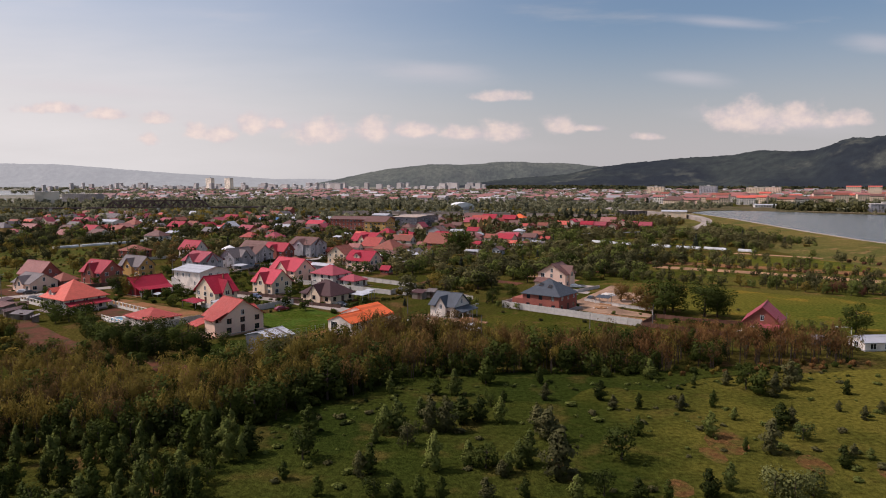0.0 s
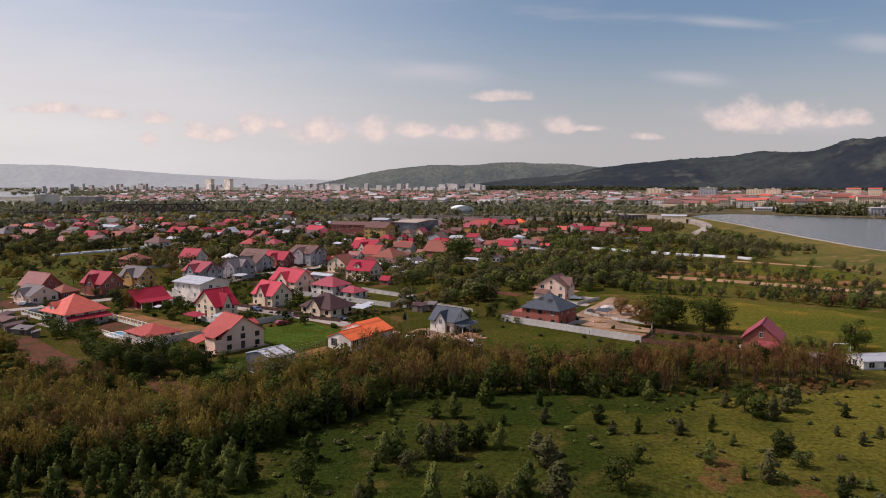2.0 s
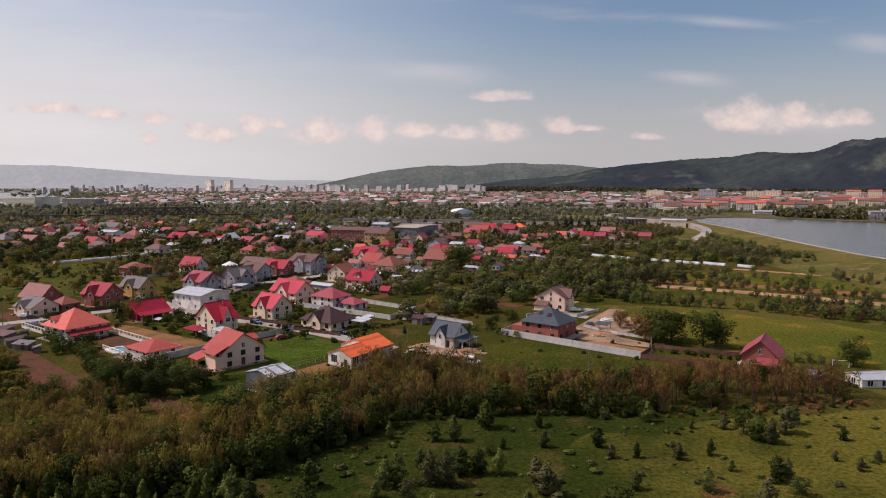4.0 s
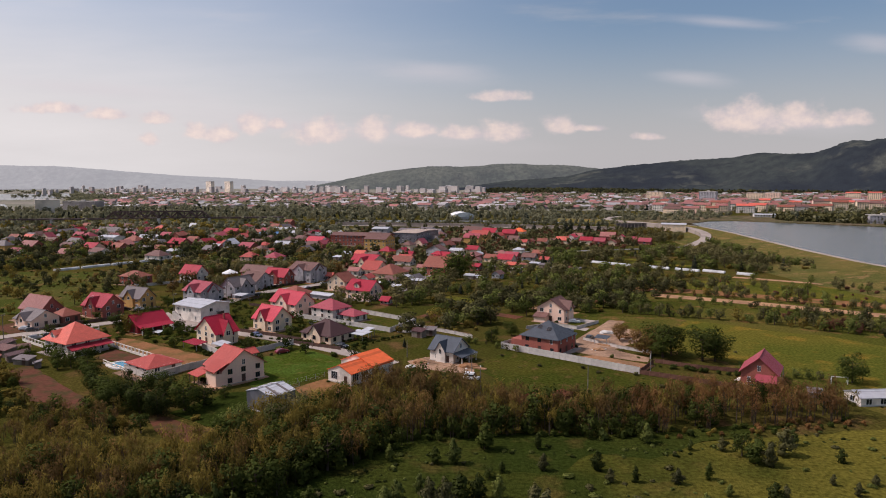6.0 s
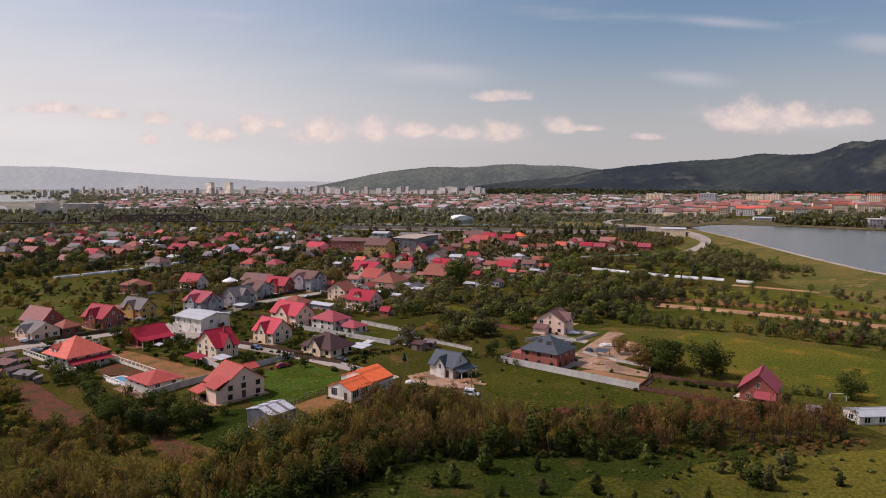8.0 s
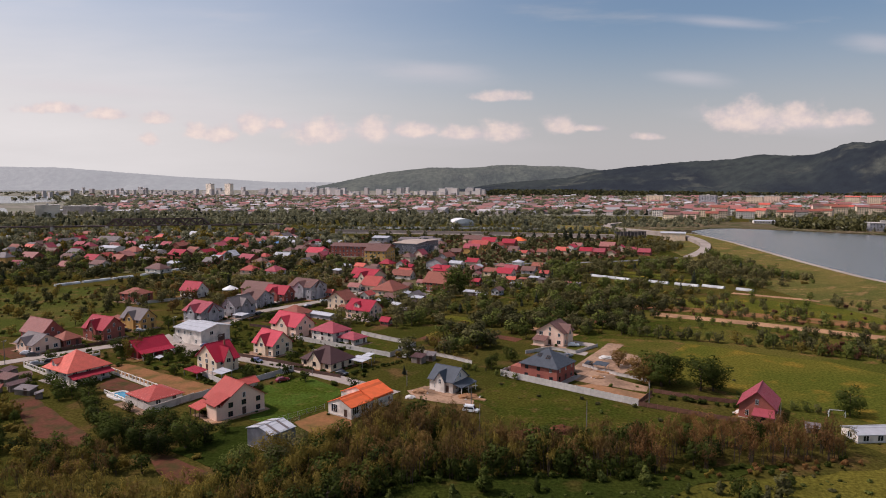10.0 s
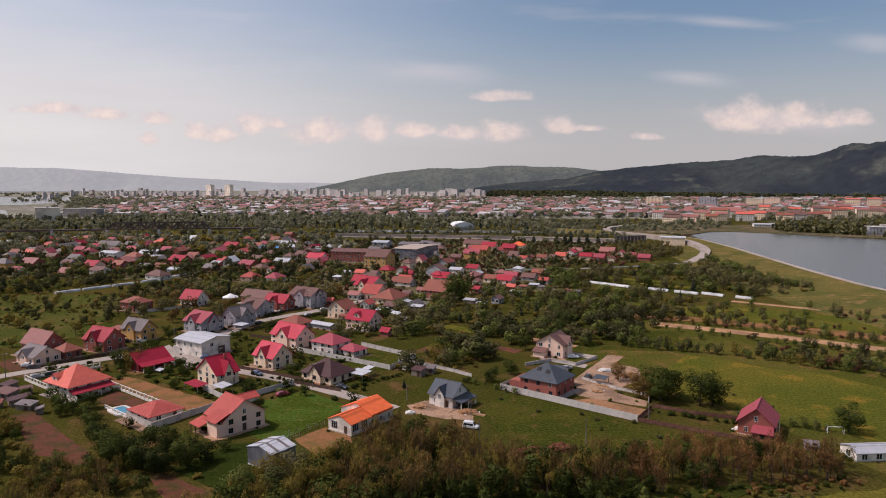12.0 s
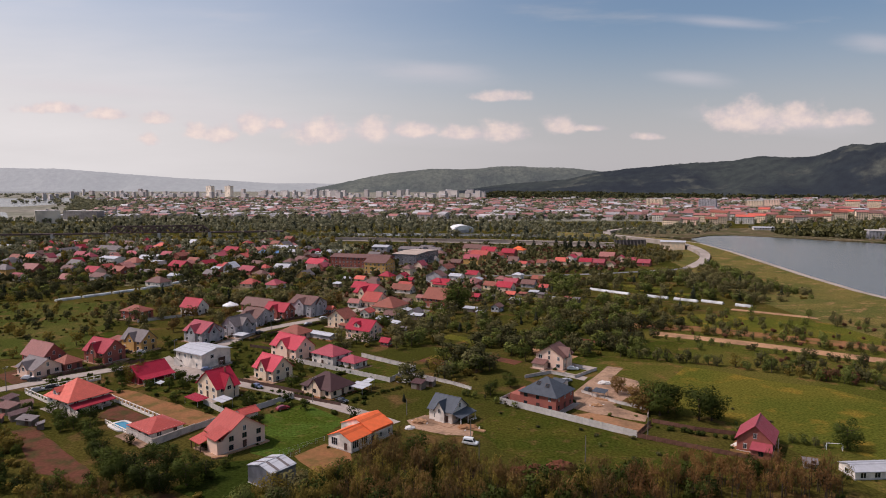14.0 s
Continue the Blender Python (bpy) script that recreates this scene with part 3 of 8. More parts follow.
for plot, (px, py, turn, w, d, mat) in enumerate(((20, 268, -38, 26, 6, SOIL), (44, 276, -38, 24, 5, TRACK), (-2, 262, -38, 14, 6, SOIL), (62, 300, -36, 30, 5, SOIL), (36, 320, -36, 30, 7, LAWN), (10, 300, -36, 22, 8, FIELD), (90, 372, -38, 40, 9, FIELD), (60, 402, -38, 44, 7, FIELD), (140, 430, -38, 40, 9, FIELD), (190, 420, -50, 30, 10, FIELD), (-14, 246, -36, 12, 6, SOIL), (120, 460, -35, 60, 8, FIELD), (-150, 306, -30, 20, 8, LAWN), (-70, 250, -37, 8, 6, LAWN), (-76, 286, -35, 16, 8, LAWN))):
    c, s = math.cos(radians(turn)), math.sin(radians(turn))
    patch(f"plot_{plot + 1}", [(px + a * w / 2 * c - b * d / 2 * s, py + a * w / 2 * s + b * d / 2 * c) for a, b in ((-1, -1), (1, -1), (1, 1), (-1, 1))], mat, "narrow garden plot between trees", 0.05, 1.0)
    STRIPS.append((px - w / 2 * c, py - w / 2 * s, px + w / 2 * c, py + w / 2 * s, d / 2 - 0.5))
patch("meadow_garden", [(-45, 238), (-20, 234), (-10, 251), (-32, 268), (-50, 262)], LAWN, "fenced green garden", 0.045, 0.5)
TAKEN.append((-22, 247, 9))
patch("meadow_barn", [(-100, 226), (-76, 206), (-70, 214), (-88, 238)], LAWN, "green garden behind a red barn", 0.046, 0.5)
patch("meadow_foreground", [(-34, 60), (-30, 112), (-6, 132), (44, 132), (130, 148), (130, 60)], meadow("orchard_grass", ((0.030, 0.040, 0.007), (0.049, 0.053, 0.010), (0.080, 0.063, 0.016)), 0.03, 1.2, dry=(8, 96, (0.128, 0.108, 0.019))), "rough grass field with young trees", 0.045, 2.0)
LUSH = meadow("lush_rank_grass", ((0.027, 0.038, 0.007), (0.041, 0.049, 0.009), (0.065, 0.054, 0.014)), 0.03)
patch("meadow_thicket_edge", [(-34, 90), (-34, 112), (-24, 128), (-8, 137), (44, 139), (64, 142), (78, 144), (66, 138), (52, 134), (40, 126), (31, 128), (20, 117), (6, 122), (-4, 112), (-9, 114), (-14, 100), (-22, 88)], LUSH, "dark lush weeds and long grass along the thicket", 0.055, 3.5)
patch("meadow_shed", [(-62, 151), (-54, 166), (-45, 168), (-34, 158), (-28, 148), (-42, 132), (-49, 131), (-48, 141)], LUSH, "rough green garden behind the pink house", 0.052, 0.8)
for spot, (px, py, r) in enumerate(((43.5, 101, 4.2), (39, 95, 2.2), (52, 92, 2.6), (60, 88, 2.0), (16, 92, 1.6), (30, 84, 1.8))):
    patch(f"bare_spot_{spot + 1}", [(px + r * 0.8 * math.cos(a * 0.7), py + r * 1.3 * math.sin(a * 0.7)) for a in range(9)], meadow("dry_weeds", ((0.13, 0.066, 0.024), (0.10, 0.078, 0.020), (0.16, 0.076, 0.030)), 0.3, 1.5), "patch of dry reddish weeds in grass", 0.045, r * 0.9, 0.8)


# ---------------------------------------------------------------- lake and dam
def dam():
    crest = 4.0
    line = [(150, 900), (215, 850), (262, 790), (277, 730), (274, 640), (266, 560), (258, 480), (254, 410), (258, 340), (275, 240), (320, 120), (420, -40)]
    bm = bmesh.new()
    prof = ((-70, -0.05), (-45, 0.7), (-22, 2.4), (-3.5, crest), (0.0, crest), (2.0, crest - 0.2), (16, -0.3))
    rows = []
    fine = []
    for k in range(len(line) - 1):
        (x0, y0), (x1, y1) = line[k], line[k + 1]
        fine += [Vector((x0 + (x1 - x0) * i / 8, y0 + (y1 - y0) * i / 8, 0)) for i in range(8)]
    for k, p in enumerate(fine):
        a, b = fine[max(k - 6, 0)], fine[min(k + 6, len(fine) - 1)]
        d = (b - a).normalized()
        out = Vector((-d.y, d.x, 0))
        taper = 1.0 if p.y < 600 else max(0.35, 1 - (p.y - 600) / 250)
        rows.append([bm.verts.new(p + out * (s * taper if s < 0 else s) * 1.0 + Vector((0, 0, h))) for s, h in prof])
    for r0, r1 in zip(rows, rows[1:]):
        for i in range(len(prof) - 1):
            f = bm.faces.new((r0[i], r0[i + 1], r1[i + 1], r1[i]))
            f.material_index = 1 if i in (3, 4, 5) else 0
    bmesh.ops.recalc_face_normals(bm, faces=bm.faces)
    me = bpy.data.meshes.new("dam")
    bm.to_mesh(me)
    bm.free()
    me.materials.append(SLOPE), me.materials.append(PALE_CONCRETE)
    tagged(new("embankment", me), "grassy dam with a pale track along its crest", "dam", kind="structure")


dam()
patch("lake", [(262, 80), (255, 340), (258, 480), (266, 560), (275, 640), (282, 730), (292, 800), (330, 842), (365, 848), (415, 805), (480, 735), (620, 640), (1100, 500), (900, -100), (430, -60)], LAKE, "still grey lake behind the dam", 2.6, 0.0, 50, "lake")
patch("lake_shore", [(200, 850), (300, 812), (330, 846), (365, 852), (418, 810), (490, 745), (640, 655), (1120, 510), (1200, 600), (700, 800), (500, 960), (330, 1000)], meadow("dull_shore_grass", ((0.120, 0.092, 0.052), (0.085, 0.080, 0.036), (0.26, 0.195, 0.13)), 0.03), "low grassy far shore of the lake", 2.9, 4.0, 30, "shore")
patch("river_left", [(-900, 800), (-385, 786), (-235.5, 772), (-124.5, 800), (-120, 822), (-235, 796), (-385, 808), (-900, 840)], LAKE, "grey river between wooded banks", 0.12, 3.0, 30, "river")
patch("canal", [(-142, 880), (90, 870), (262, 820), (262, 850), (90, 910), (-142, 925)], LAKE, "grey canal between concrete banks", 0.12, 1.0, 30, "canal")
# Far ground greyed and paled in its base colour, in place of haze.
patch("plain_far", [(-420, 1190), (-1000, 1220), (-3000, 1500), (-4600, 3800), (-3600, 5600), (3000, 5600), (2600, 2600), (1800, 1500), (900, 1250), (330, 1190)], meadow("haze_paled_plain", ((0.21, 0.20, 0.155), (0.25, 0.225, 0.185), (0.17, 0.17, 0.12)), 0.004, 0.05), "plain between the town's streets, paled for haze", 0.05, 8.0, 60)
patch("river_far_left", [(-2300, 2900), (-1621, 2710), (-1587, 2893), (-1342, 2627), (-1098, 2163), (-1165, 2059), (-1156, 1879), (-1500, 1750), (-2300, 1900)], LAKE, "broad pale river bend far off", 0.2, 8.0, 60, "river")
patch("river_farther", [(-4600, 5000), (-3140, 4851), (-2992, 5299), (-2447, 4992), (-2172, 4149), (-2366, 3958), (-2450, 3784), (-3800, 3600)], LAKE, "pale far water", 0.2, 8.0, 60, "river")
patch("river_pool", [(-1250, 1600), (-987, 1541), (-833, 1305), (-900, 1240), (-1200, 1350)], LAKE, "pale pool by the river", 0.2, 6.0, 40, "river")
def quay():
    """The canal's concrete wall, with its coping."""
    line = [(-150, 812), (-95.6, 807), (74.3, 771), (188, 719)]
    for (x0, y0), (x1, y1) in zip(line, line[1:]):
        length = math.hypot(x1 - x0, y1 - y0)
        v, f = boxes((0, length + 0.3, -0.5, 0.5, -0.3, 3.6), (0, length + 0.3, -0.8, 0.8, 3.6, 4.0))
        ob = new("quay_wall", mesh_of("quay_wall", v, f, PALE_CONCRETE))
        ob.matrix_basis = pose(x0, y0, 0, 0, 0, math.degrees(math.atan2(y1 - y0, x1 - x0)))
        tagged(ob, "stained concrete quay wall of the canal", "wall", kind="structure")


quay()

road("road_dam", [(200, 552), (222, 580), (240, 620), (250, 665), (254, 710), (246, 765), (225, 815), (212, 860), (228, 930), (300, 1040)], 8.5, PALE_CONCRETE, "pale road curving up to the dam", 0.08, True, (0.0, 2.2, 3.9, 4.4, 4.5, 4.4, 4.2, 3.6, 3.2, 0.3))


# ---------------------------------------------------------------- hills
def hill(name, ends, heights, near, far, mat, label, rough, seed):
    """A ridge seen across the valley. heights, near and far run evenly from one end to the other."""
    n, rows = 300, 40
    u = np.linspace(*ends, n)
    grid = np.linspace(*ends, len(heights))
    top, d0, d1 = np.interp(u, grid, heights), np.interp(u, np.linspace(*ends, len(near)), near), np.interp(u, np.linspace(*ends, len(far)), far)
    k = np.hanning(11)
    top = np.convolve(np.pad(top, 5, "edge"), k / k.sum(), "valid")
    verts = []
    for j in range(rows):
        s = j / (rows - 5)
        rise = math.sin(min(s, 1) * math.pi / 2) ** 1.25 if s <= 1 else 1 - (s - 1) * 1.2
        for i in range(n):
            d = d0[i] + (d1[i] - d0[i]) * s
            x, y = u[i] * d, d
            fold = noise.fractal((x / 420, y / 620, seed), 1.0, 2.0, 4) * 0.62 * min(1, 3 * s) * max(0, 1 - s * 0.97)
            crown = noise.noise((x / 16, y / 16, seed)) * rough
            verts.append((x, y, max(-2, top[i] * (rise + fold) + (crown if s > 0.05 else 0))))
    i = (np.arange(rows - 1)[:, None] * n + np.arange(n - 1)).ravel()
    ob = new(name, quads_mesh(name, verts, np.stack([i, i + 1, i + n + 1, i + n], 1), mat))
    tagged(ob, label, "hill", kind="structure")


# Haze is painted in as emission, stronger the farther the ridge lies.
WOOD_NEAR = distant("wooded_slope_haze_glow", ((0.008, 0.011, 0.011), (0.026, 0.031, 0.022), (0.058, 0.060, 0.042)), (0.28, 0.32, 0.40), 0.10, 0.0014)
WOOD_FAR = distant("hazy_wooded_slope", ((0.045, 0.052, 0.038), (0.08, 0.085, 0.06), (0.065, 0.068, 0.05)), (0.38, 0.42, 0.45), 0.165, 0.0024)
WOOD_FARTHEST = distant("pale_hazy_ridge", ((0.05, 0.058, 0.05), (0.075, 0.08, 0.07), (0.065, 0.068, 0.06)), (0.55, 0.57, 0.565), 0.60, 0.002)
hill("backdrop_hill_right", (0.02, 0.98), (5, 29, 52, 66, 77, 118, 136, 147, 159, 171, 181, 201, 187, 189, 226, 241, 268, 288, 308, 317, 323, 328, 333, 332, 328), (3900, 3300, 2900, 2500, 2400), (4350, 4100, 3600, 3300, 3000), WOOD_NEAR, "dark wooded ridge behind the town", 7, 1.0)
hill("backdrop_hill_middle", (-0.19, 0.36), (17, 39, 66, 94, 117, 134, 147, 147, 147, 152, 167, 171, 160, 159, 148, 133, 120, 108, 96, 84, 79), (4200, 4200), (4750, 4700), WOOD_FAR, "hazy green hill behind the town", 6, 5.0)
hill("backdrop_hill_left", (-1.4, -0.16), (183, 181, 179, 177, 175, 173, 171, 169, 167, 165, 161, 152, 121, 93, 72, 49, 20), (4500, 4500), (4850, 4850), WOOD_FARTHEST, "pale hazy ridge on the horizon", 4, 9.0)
hill("backdrop_ridge_gap", (-0.3, -0.08), (52, 52, 50, 50), (4700, 4700), (4880, 4880), WOOD_FARTHEST, "pale far plain with painted haze", 3, 3.0)


# ---------------------------------------------------------------- houses
def window_mesh(name, w, h, frame_mat, bars=1):
    """A window as one piece: a frame with its bars and sill edge, the panes sunk behind it."""
    t = 0.06
    xs = [-w / 2]
    for b in range(bars + 1):
        a0, a1 = -w / 2 + t + (w - t) * b / (bars + 1), -w / 2 + (w - t) * (b + 1) / (bars + 1)
        xs += [a0, a1]
    xs.append(w / 2)
    zs = [0, t, h - t, h]
    verts, faces, slots = [], [], []
    index = {}

    def at(x, y, z):
        key = (round(x, 4), y, round(z, 4))
        if key not in index:
            index[key] = len(verts)
            verts.append((x, y, z))
        return index[key]

    f0, f1 = -0.07, -0.01
    for i in range(len(xs) - 1):
        for j in range(3):
            x0, x1, z0, z1 = xs[i], xs[i + 1], zs[j], zs[j + 1]
            if i % 2 == 1 and j == 1:
                o = [at(x0, f0, z0), at(x1, f0, z0), at(x1, f0, z1), at(x0, f0, z1)]
                n = [at(x0, f1, z0), at(x1, f1, z0), at(x1, f1, z1), at(x0, f1, z1)]
                faces += [(o[k], o[(k + 1) % 4], n[(k + 1) % 4], n[k]) for k in range(4)] + [tuple(n)]
                slots += [0] * 4 + [1]
            else:
                faces.append((at(x0, f0, z0), at(x1, f0, z0), at(x1, f0, z1), at(x0, f0, z1)))
                slots.append(0)
    for i in range(len(xs) - 1):
        faces += [(at(xs[i], 0.04, 0), at(xs[i + 1], 0.04, 0), at(xs[i + 1], f0, 0), at(xs[i], f0, 0)), (at(xs[i], f0, h), at(xs[i + 1], f0, h), at(xs[i + 1], 0.04, h), at(xs[i], 0.04, h))]
        slots += [0, 0]
    for j in range(3):
        faces += [(at(-w / 2, 0.04, zs[j]), at(-w / 2, f0, zs[j]), at(-w / 2, f0, zs[j + 1]), at(-w / 2, 0.04, zs[j + 1])), (at(w / 2, f0, zs[j]), at(w / 2, 0.04, zs[j]), at(w / 2, 0.04, zs[j + 1]), at(w / 2, f0, zs[j + 1]))]
        slots += [0, 0]
    return mesh_of(name, verts, faces, [frame_mat, GLASS], slots)


WIN = {"wide": window_mesh("window", 1.5, 1.4, TRIM), "tall": window_mesh("window_tall", 0.9, 1.4, TRIM), "brown": window_mesh("window_brown", 1.3, 1.35, TIMBER),
       "big": window_mesh("window_big", 2.2, 2.1, TRIM, 2), "small": window_mesh("window_small", 0.6, 0.6, TRIM, 0), "hole": mesh_of("window_hole", *box(-0.6, 0.6, -0.03, 0.02, 0, 1.3), GLASS)}


DOOR = window_mesh("door", 1.1, 2.15, TIMBER, 1)
DOOR.materials[1] = TIMBER


def slab(points, thick=0.16):
    """One roof slope: a slab with UV in metres along the eave and up the slope."""
    p = [Vector(q) for q in points]
    n = (p[1] - p[0]).cross(p[2] - p[0]).normalized()
    if n.z < 0:
        p.reverse()
        n = -n
    eave = Vector((n.y, -n.x, 0)).normalized() if abs(n.z) < 0.999 else Vector((1, 0, 0))
    up = n.cross(eave)
    k = len(p)
    verts = p + [q - Vector((0, 0, thick)) for q in p]
    faces = [tuple(range(k)), tuple(range(2 * k - 1, k - 1, -1))] + [(i, i + k, (i + 1) % k + k, (i + 1) % k) for i in range(k)]
    uvs = [(verts[i].dot(eave), verts[i].dot(up)) for f in faces for i in f]
    return [tuple(q) for q in verts], faces, uvs


def roof_mesh(name, slopes, mat, thick=0.16):
    verts, faces, uvs = [], [], []
    for s in slopes:
        v, f, t = slab(s, thick)
        faces += [tuple(i + len(verts) for i in q) for q in f]
        verts += v
        uvs += t
    return mesh_of(name, verts, faces, mat, uvs=uvs)


def slopes_of(shape, w, d, eave, ridge, over):
    """The slopes of a gabled (gx, gy: along x or y), hipped or flat roof over a w by d plan, with its overhang."""
    if shape == "gy":
        return [[(-y, x, z) for x, y, z in s] for s in slopes_of("gx", d, w, eave, ridge, over)]
    a, b = w / 2 + over, d / 2 + over
    low = eave - over * (ridge - eave) / (d / 2)
    if shape == "gx":
        return [[(-a, -b, low), (a, -b, low), (a, 0, ridge), (-a, 0, ridge)], [(a, b, low), (-a, b, low), (-a, 0, ridge), (a, 0, ridge)]]
    if d > w:
        return [[(-y, x, z) for x, y, z in s] for s in slopes_of(shape, d, w, eave, ridge, over)]
    r = max(a - b, 0.05)
    low = eave - over * 0.4
    return [[(-a, -b, low), (a, -b, low), (r, 0, ridge), (-r, 0, ridge)], [(a, b, low), (-a, b, low), (-r, 0, ridge), (r, 0, ridge)],
            [(a, -b, low), (a, b, low), (r, 0, ridge)], [(-a, b, low), (-a, -b, low), (-r, 0, ridge)]]


def wall_mesh(shape, w, d, eave, ridge, mat):
    a, b = w / 2, d / 2
    v = [(-a, -b, -0.2), (a, -b, -0.2), (a, b, -0.2), (-a, b, -0.2), (-a, -b, eave), (a, -b, eave), (a, b, eave), (-a, b, eave)]
    top = ridge - 0.12
    if shape == "gx":
        v += [(-a, 0, top), (a, 0, top)]
        f = [(0, 1, 5, 4), (2, 3, 7, 6), (1, 2, 6, 9, 5), (3, 0, 4, 8, 7), (4, 5, 9, 8), (6, 7, 8, 9)]
    elif shape == "gy":
        v += [(0, -b, top), (0, b, top)]
        f = [(0, 1, 5, 8, 4), (2, 3, 7, 9, 6), (1, 2, 6, 5), (3, 0, 4, 7), (5, 6, 9, 8), (7, 4, 8, 9)]
    else:
        f = [(0, 1, 5, 4), (1, 2, 6, 5), (2, 3, 7, 6), (3, 0, 4, 7), (4, 5, 6, 7)]
    return mesh_of("wall", v, f, mat)


HOUSES = []     # plans of the near houses


def house(x, y, rz, w, d, eave, ridge, shape, roof, wall, label, floors=2, win="wide", cross="", porch="", chimney=False, base=True, over=0.55, doors=True, group="", lean=None, category="house", windows=True, porch_roof=""):
    """A house on a w by d plan. cross: sides with a gable of their own; porch: sides with a lean-to roof on posts."""
    top = thing("house", pose(x, y, 0, 0, 0, rz), label, category, group)
    TAKEN.append((x, y, 0.55 * math.hypot(w, d)))
    HOUSES.append((x, y, rz, w, d))
    part("wall", wall_mesh(shape, w, d, eave, ridge, WALL[wall]), top)
    if base:
        v, f = box(-w / 2 - 0.06, w / 2 + 0.06, -d / 2 - 0.06, d / 2 + 0.06, -0.2, 0.35)
        part("plinth", mesh_of("plinth", v, f, CONCRETE), top, None, "grey concrete plinth")
    roof_ob = part("roof", roof_mesh("roof", slopes_of(shape, w, d, eave, ridge, over), ROOF[roof]), top)
    # ridge cap
    along = "x" if shape == "gx" or (shape == "hip" and w >= d) else "y"
    half = (w / 2 + over) if shape == "gx" else (d / 2 + over) if shape == "gy" else max(abs(w - d) / 2, 0.1)
    ends = [(-half, 0, ridge), (half, 0, ridge)] if along == "x" else [(0, -half, ridge), (0, half, ridge)]
    part("ridge_cap", mesh_of("ridge_cap", *tube(ends, (0.13, 0.13), 6), ROOF[roof]), roof_ob)
    if chimney:
        cx, cy = (w * 0.22, d * 0.12) if along == "x" else (w * 0.12, d * 0.22)
        v, f = boxes((cx - 0.24, cx + 0.24, cy - 0.24, cy + 0.24, eave, ridge + 0.35), (cx - 0.3, cx + 0.3, cy - 0.3, cy + 0.3, ridge + 0.35, ridge + 0.45))
        part("chimney", mesh_of("chimney", v, f, WALL["brick"]), roof_ob, None, "brick chimney")
    # gables of their own
    for side in cross.split():
        turn = {"-y": 0, "+x": 90, "+y": 180, "-x": 270}[side]
        span, reach = (w, d / 2) if turn in (0, 180) else (d, w / 2)
        cw, out = span * 0.40, 0.7
        crest = eave + (ridge - eave) * 0.80
        m = pose(0, 0, 0, 0, 0, turn)
        a, b = cw / 2, reach + out
        v = [(-a, -b, 0), (a, -b, 0), (a, -reach + 0.1, 0), (-a, -reach + 0.1, 0), (-a, -b, eave), (a, -b, eave), (a, -reach + 0.1, eave), (-a, -reach + 0.1, eave), (0, -b, crest - 0.12), (0, -reach * 0.3, crest - 0.12)]
        f = [(0, 1, 5, 8, 4), (1, 2, 6, 5), (3, 0, 4, 7), (5, 6, 9, 8), (7, 4, 8, 9)]
        gable = part("gable", mesh_of("gable", v, f, WALL[wall]), top, m)
        low = eave - 0.4 * (crest - eave) / a
        part("roof", roof_mesh("gable_roof", [[(-a - 0.4, -b - 0.4, low), (0, -b - 0.4, crest), (0, 0, crest), (-a - 0.4, 0, low)], [(0, -b - 0.4, crest), (a + 0.4, -b - 0.4, low), (a + 0.4, 0, low), (0, 0, crest)]], ROOF[roof]), gable)
        part("window", WIN[win], gable, pose(0, -b, eave - 1.2 if floors > 1 else eave * 0.4))
    # lean-to porches
    for side in porch.split():
        turn = {"-y": 0, "+x": 90, "+y": 180, "-x": 270}[side]
        span, reach = (w, d / 2) if turn in (0, 180) else (d, w / 2)
        h0, h1 = (2.4, 3.3) if lean is None else lean
        m = pose(0, 0, 0, 0, 0, turn)
        p = part("porch", roof_mesh("porch", [[(-span / 2 - 0.3, -reach - 3.2, h0), (span / 2 + 0.3, -reach - 3.2, h0), (span / 2 + 0.3, -reach + 0.02, h1), (-span / 2 - 0.3, -reach + 0.02, h1)]], ROOF[porch_roof or roof]), top, m)
        n = max(2, int(span / 3.2) + 1)
        post = mesh_of("post", *box(-0.1, 0.1, -0.1, 0.1, 0, h0), WALL["white"])
        for i in range(n):
            part("post", post, p, pose(-span / 2 + 0.15 + (span - 0.3) * i / (n - 1), -reach - 2.9, 0))
    # openings
    rng = random.Random(int(abs(x) * 31 + abs(y) * 17))
    storey = min(2.8, eave / max(1, round(eave / 2.8))) if eave > 2.9 else eave
    for turn, span, reach, gable_end in () if not windows else ((0, w, d / 2, shape == "gy"), (90, d, w / 2, shape == "gx"), (180, w, d / 2, shape == "gy"), (270, d, w / 2, shape == "gx")):
        m = pose(0, 0, 0, 0, 0, turn)
        for level in range(max(1, int(round(eave / storey)))):
            n = max(1, int(span / (3.3 if turn < 180 else 6.0)))
            for i in range(n):
                px = (-span / 2 + span * (i + 0.5) / n) + rng.uniform(-0.15, 0.15)
                if level == 0 and doors and turn in (0, 90) and i == n // 2:
                    part("door", DOOR, top, m @ pose(px, -reach, 0.15 if base else 0))
                    continue
                kind = win if rng.random() < 0.75 else "tall"
                z = level * storey + min(0.95, storey - 1.75)
                part("window", WIN[kind], top, m @ pose(px, -reach, z))
        if gable_end and ridge - eave > 1.8:
            part("window", WIN["tall"], top, m @ pose(0, -reach, eave + 0.15))
    return top


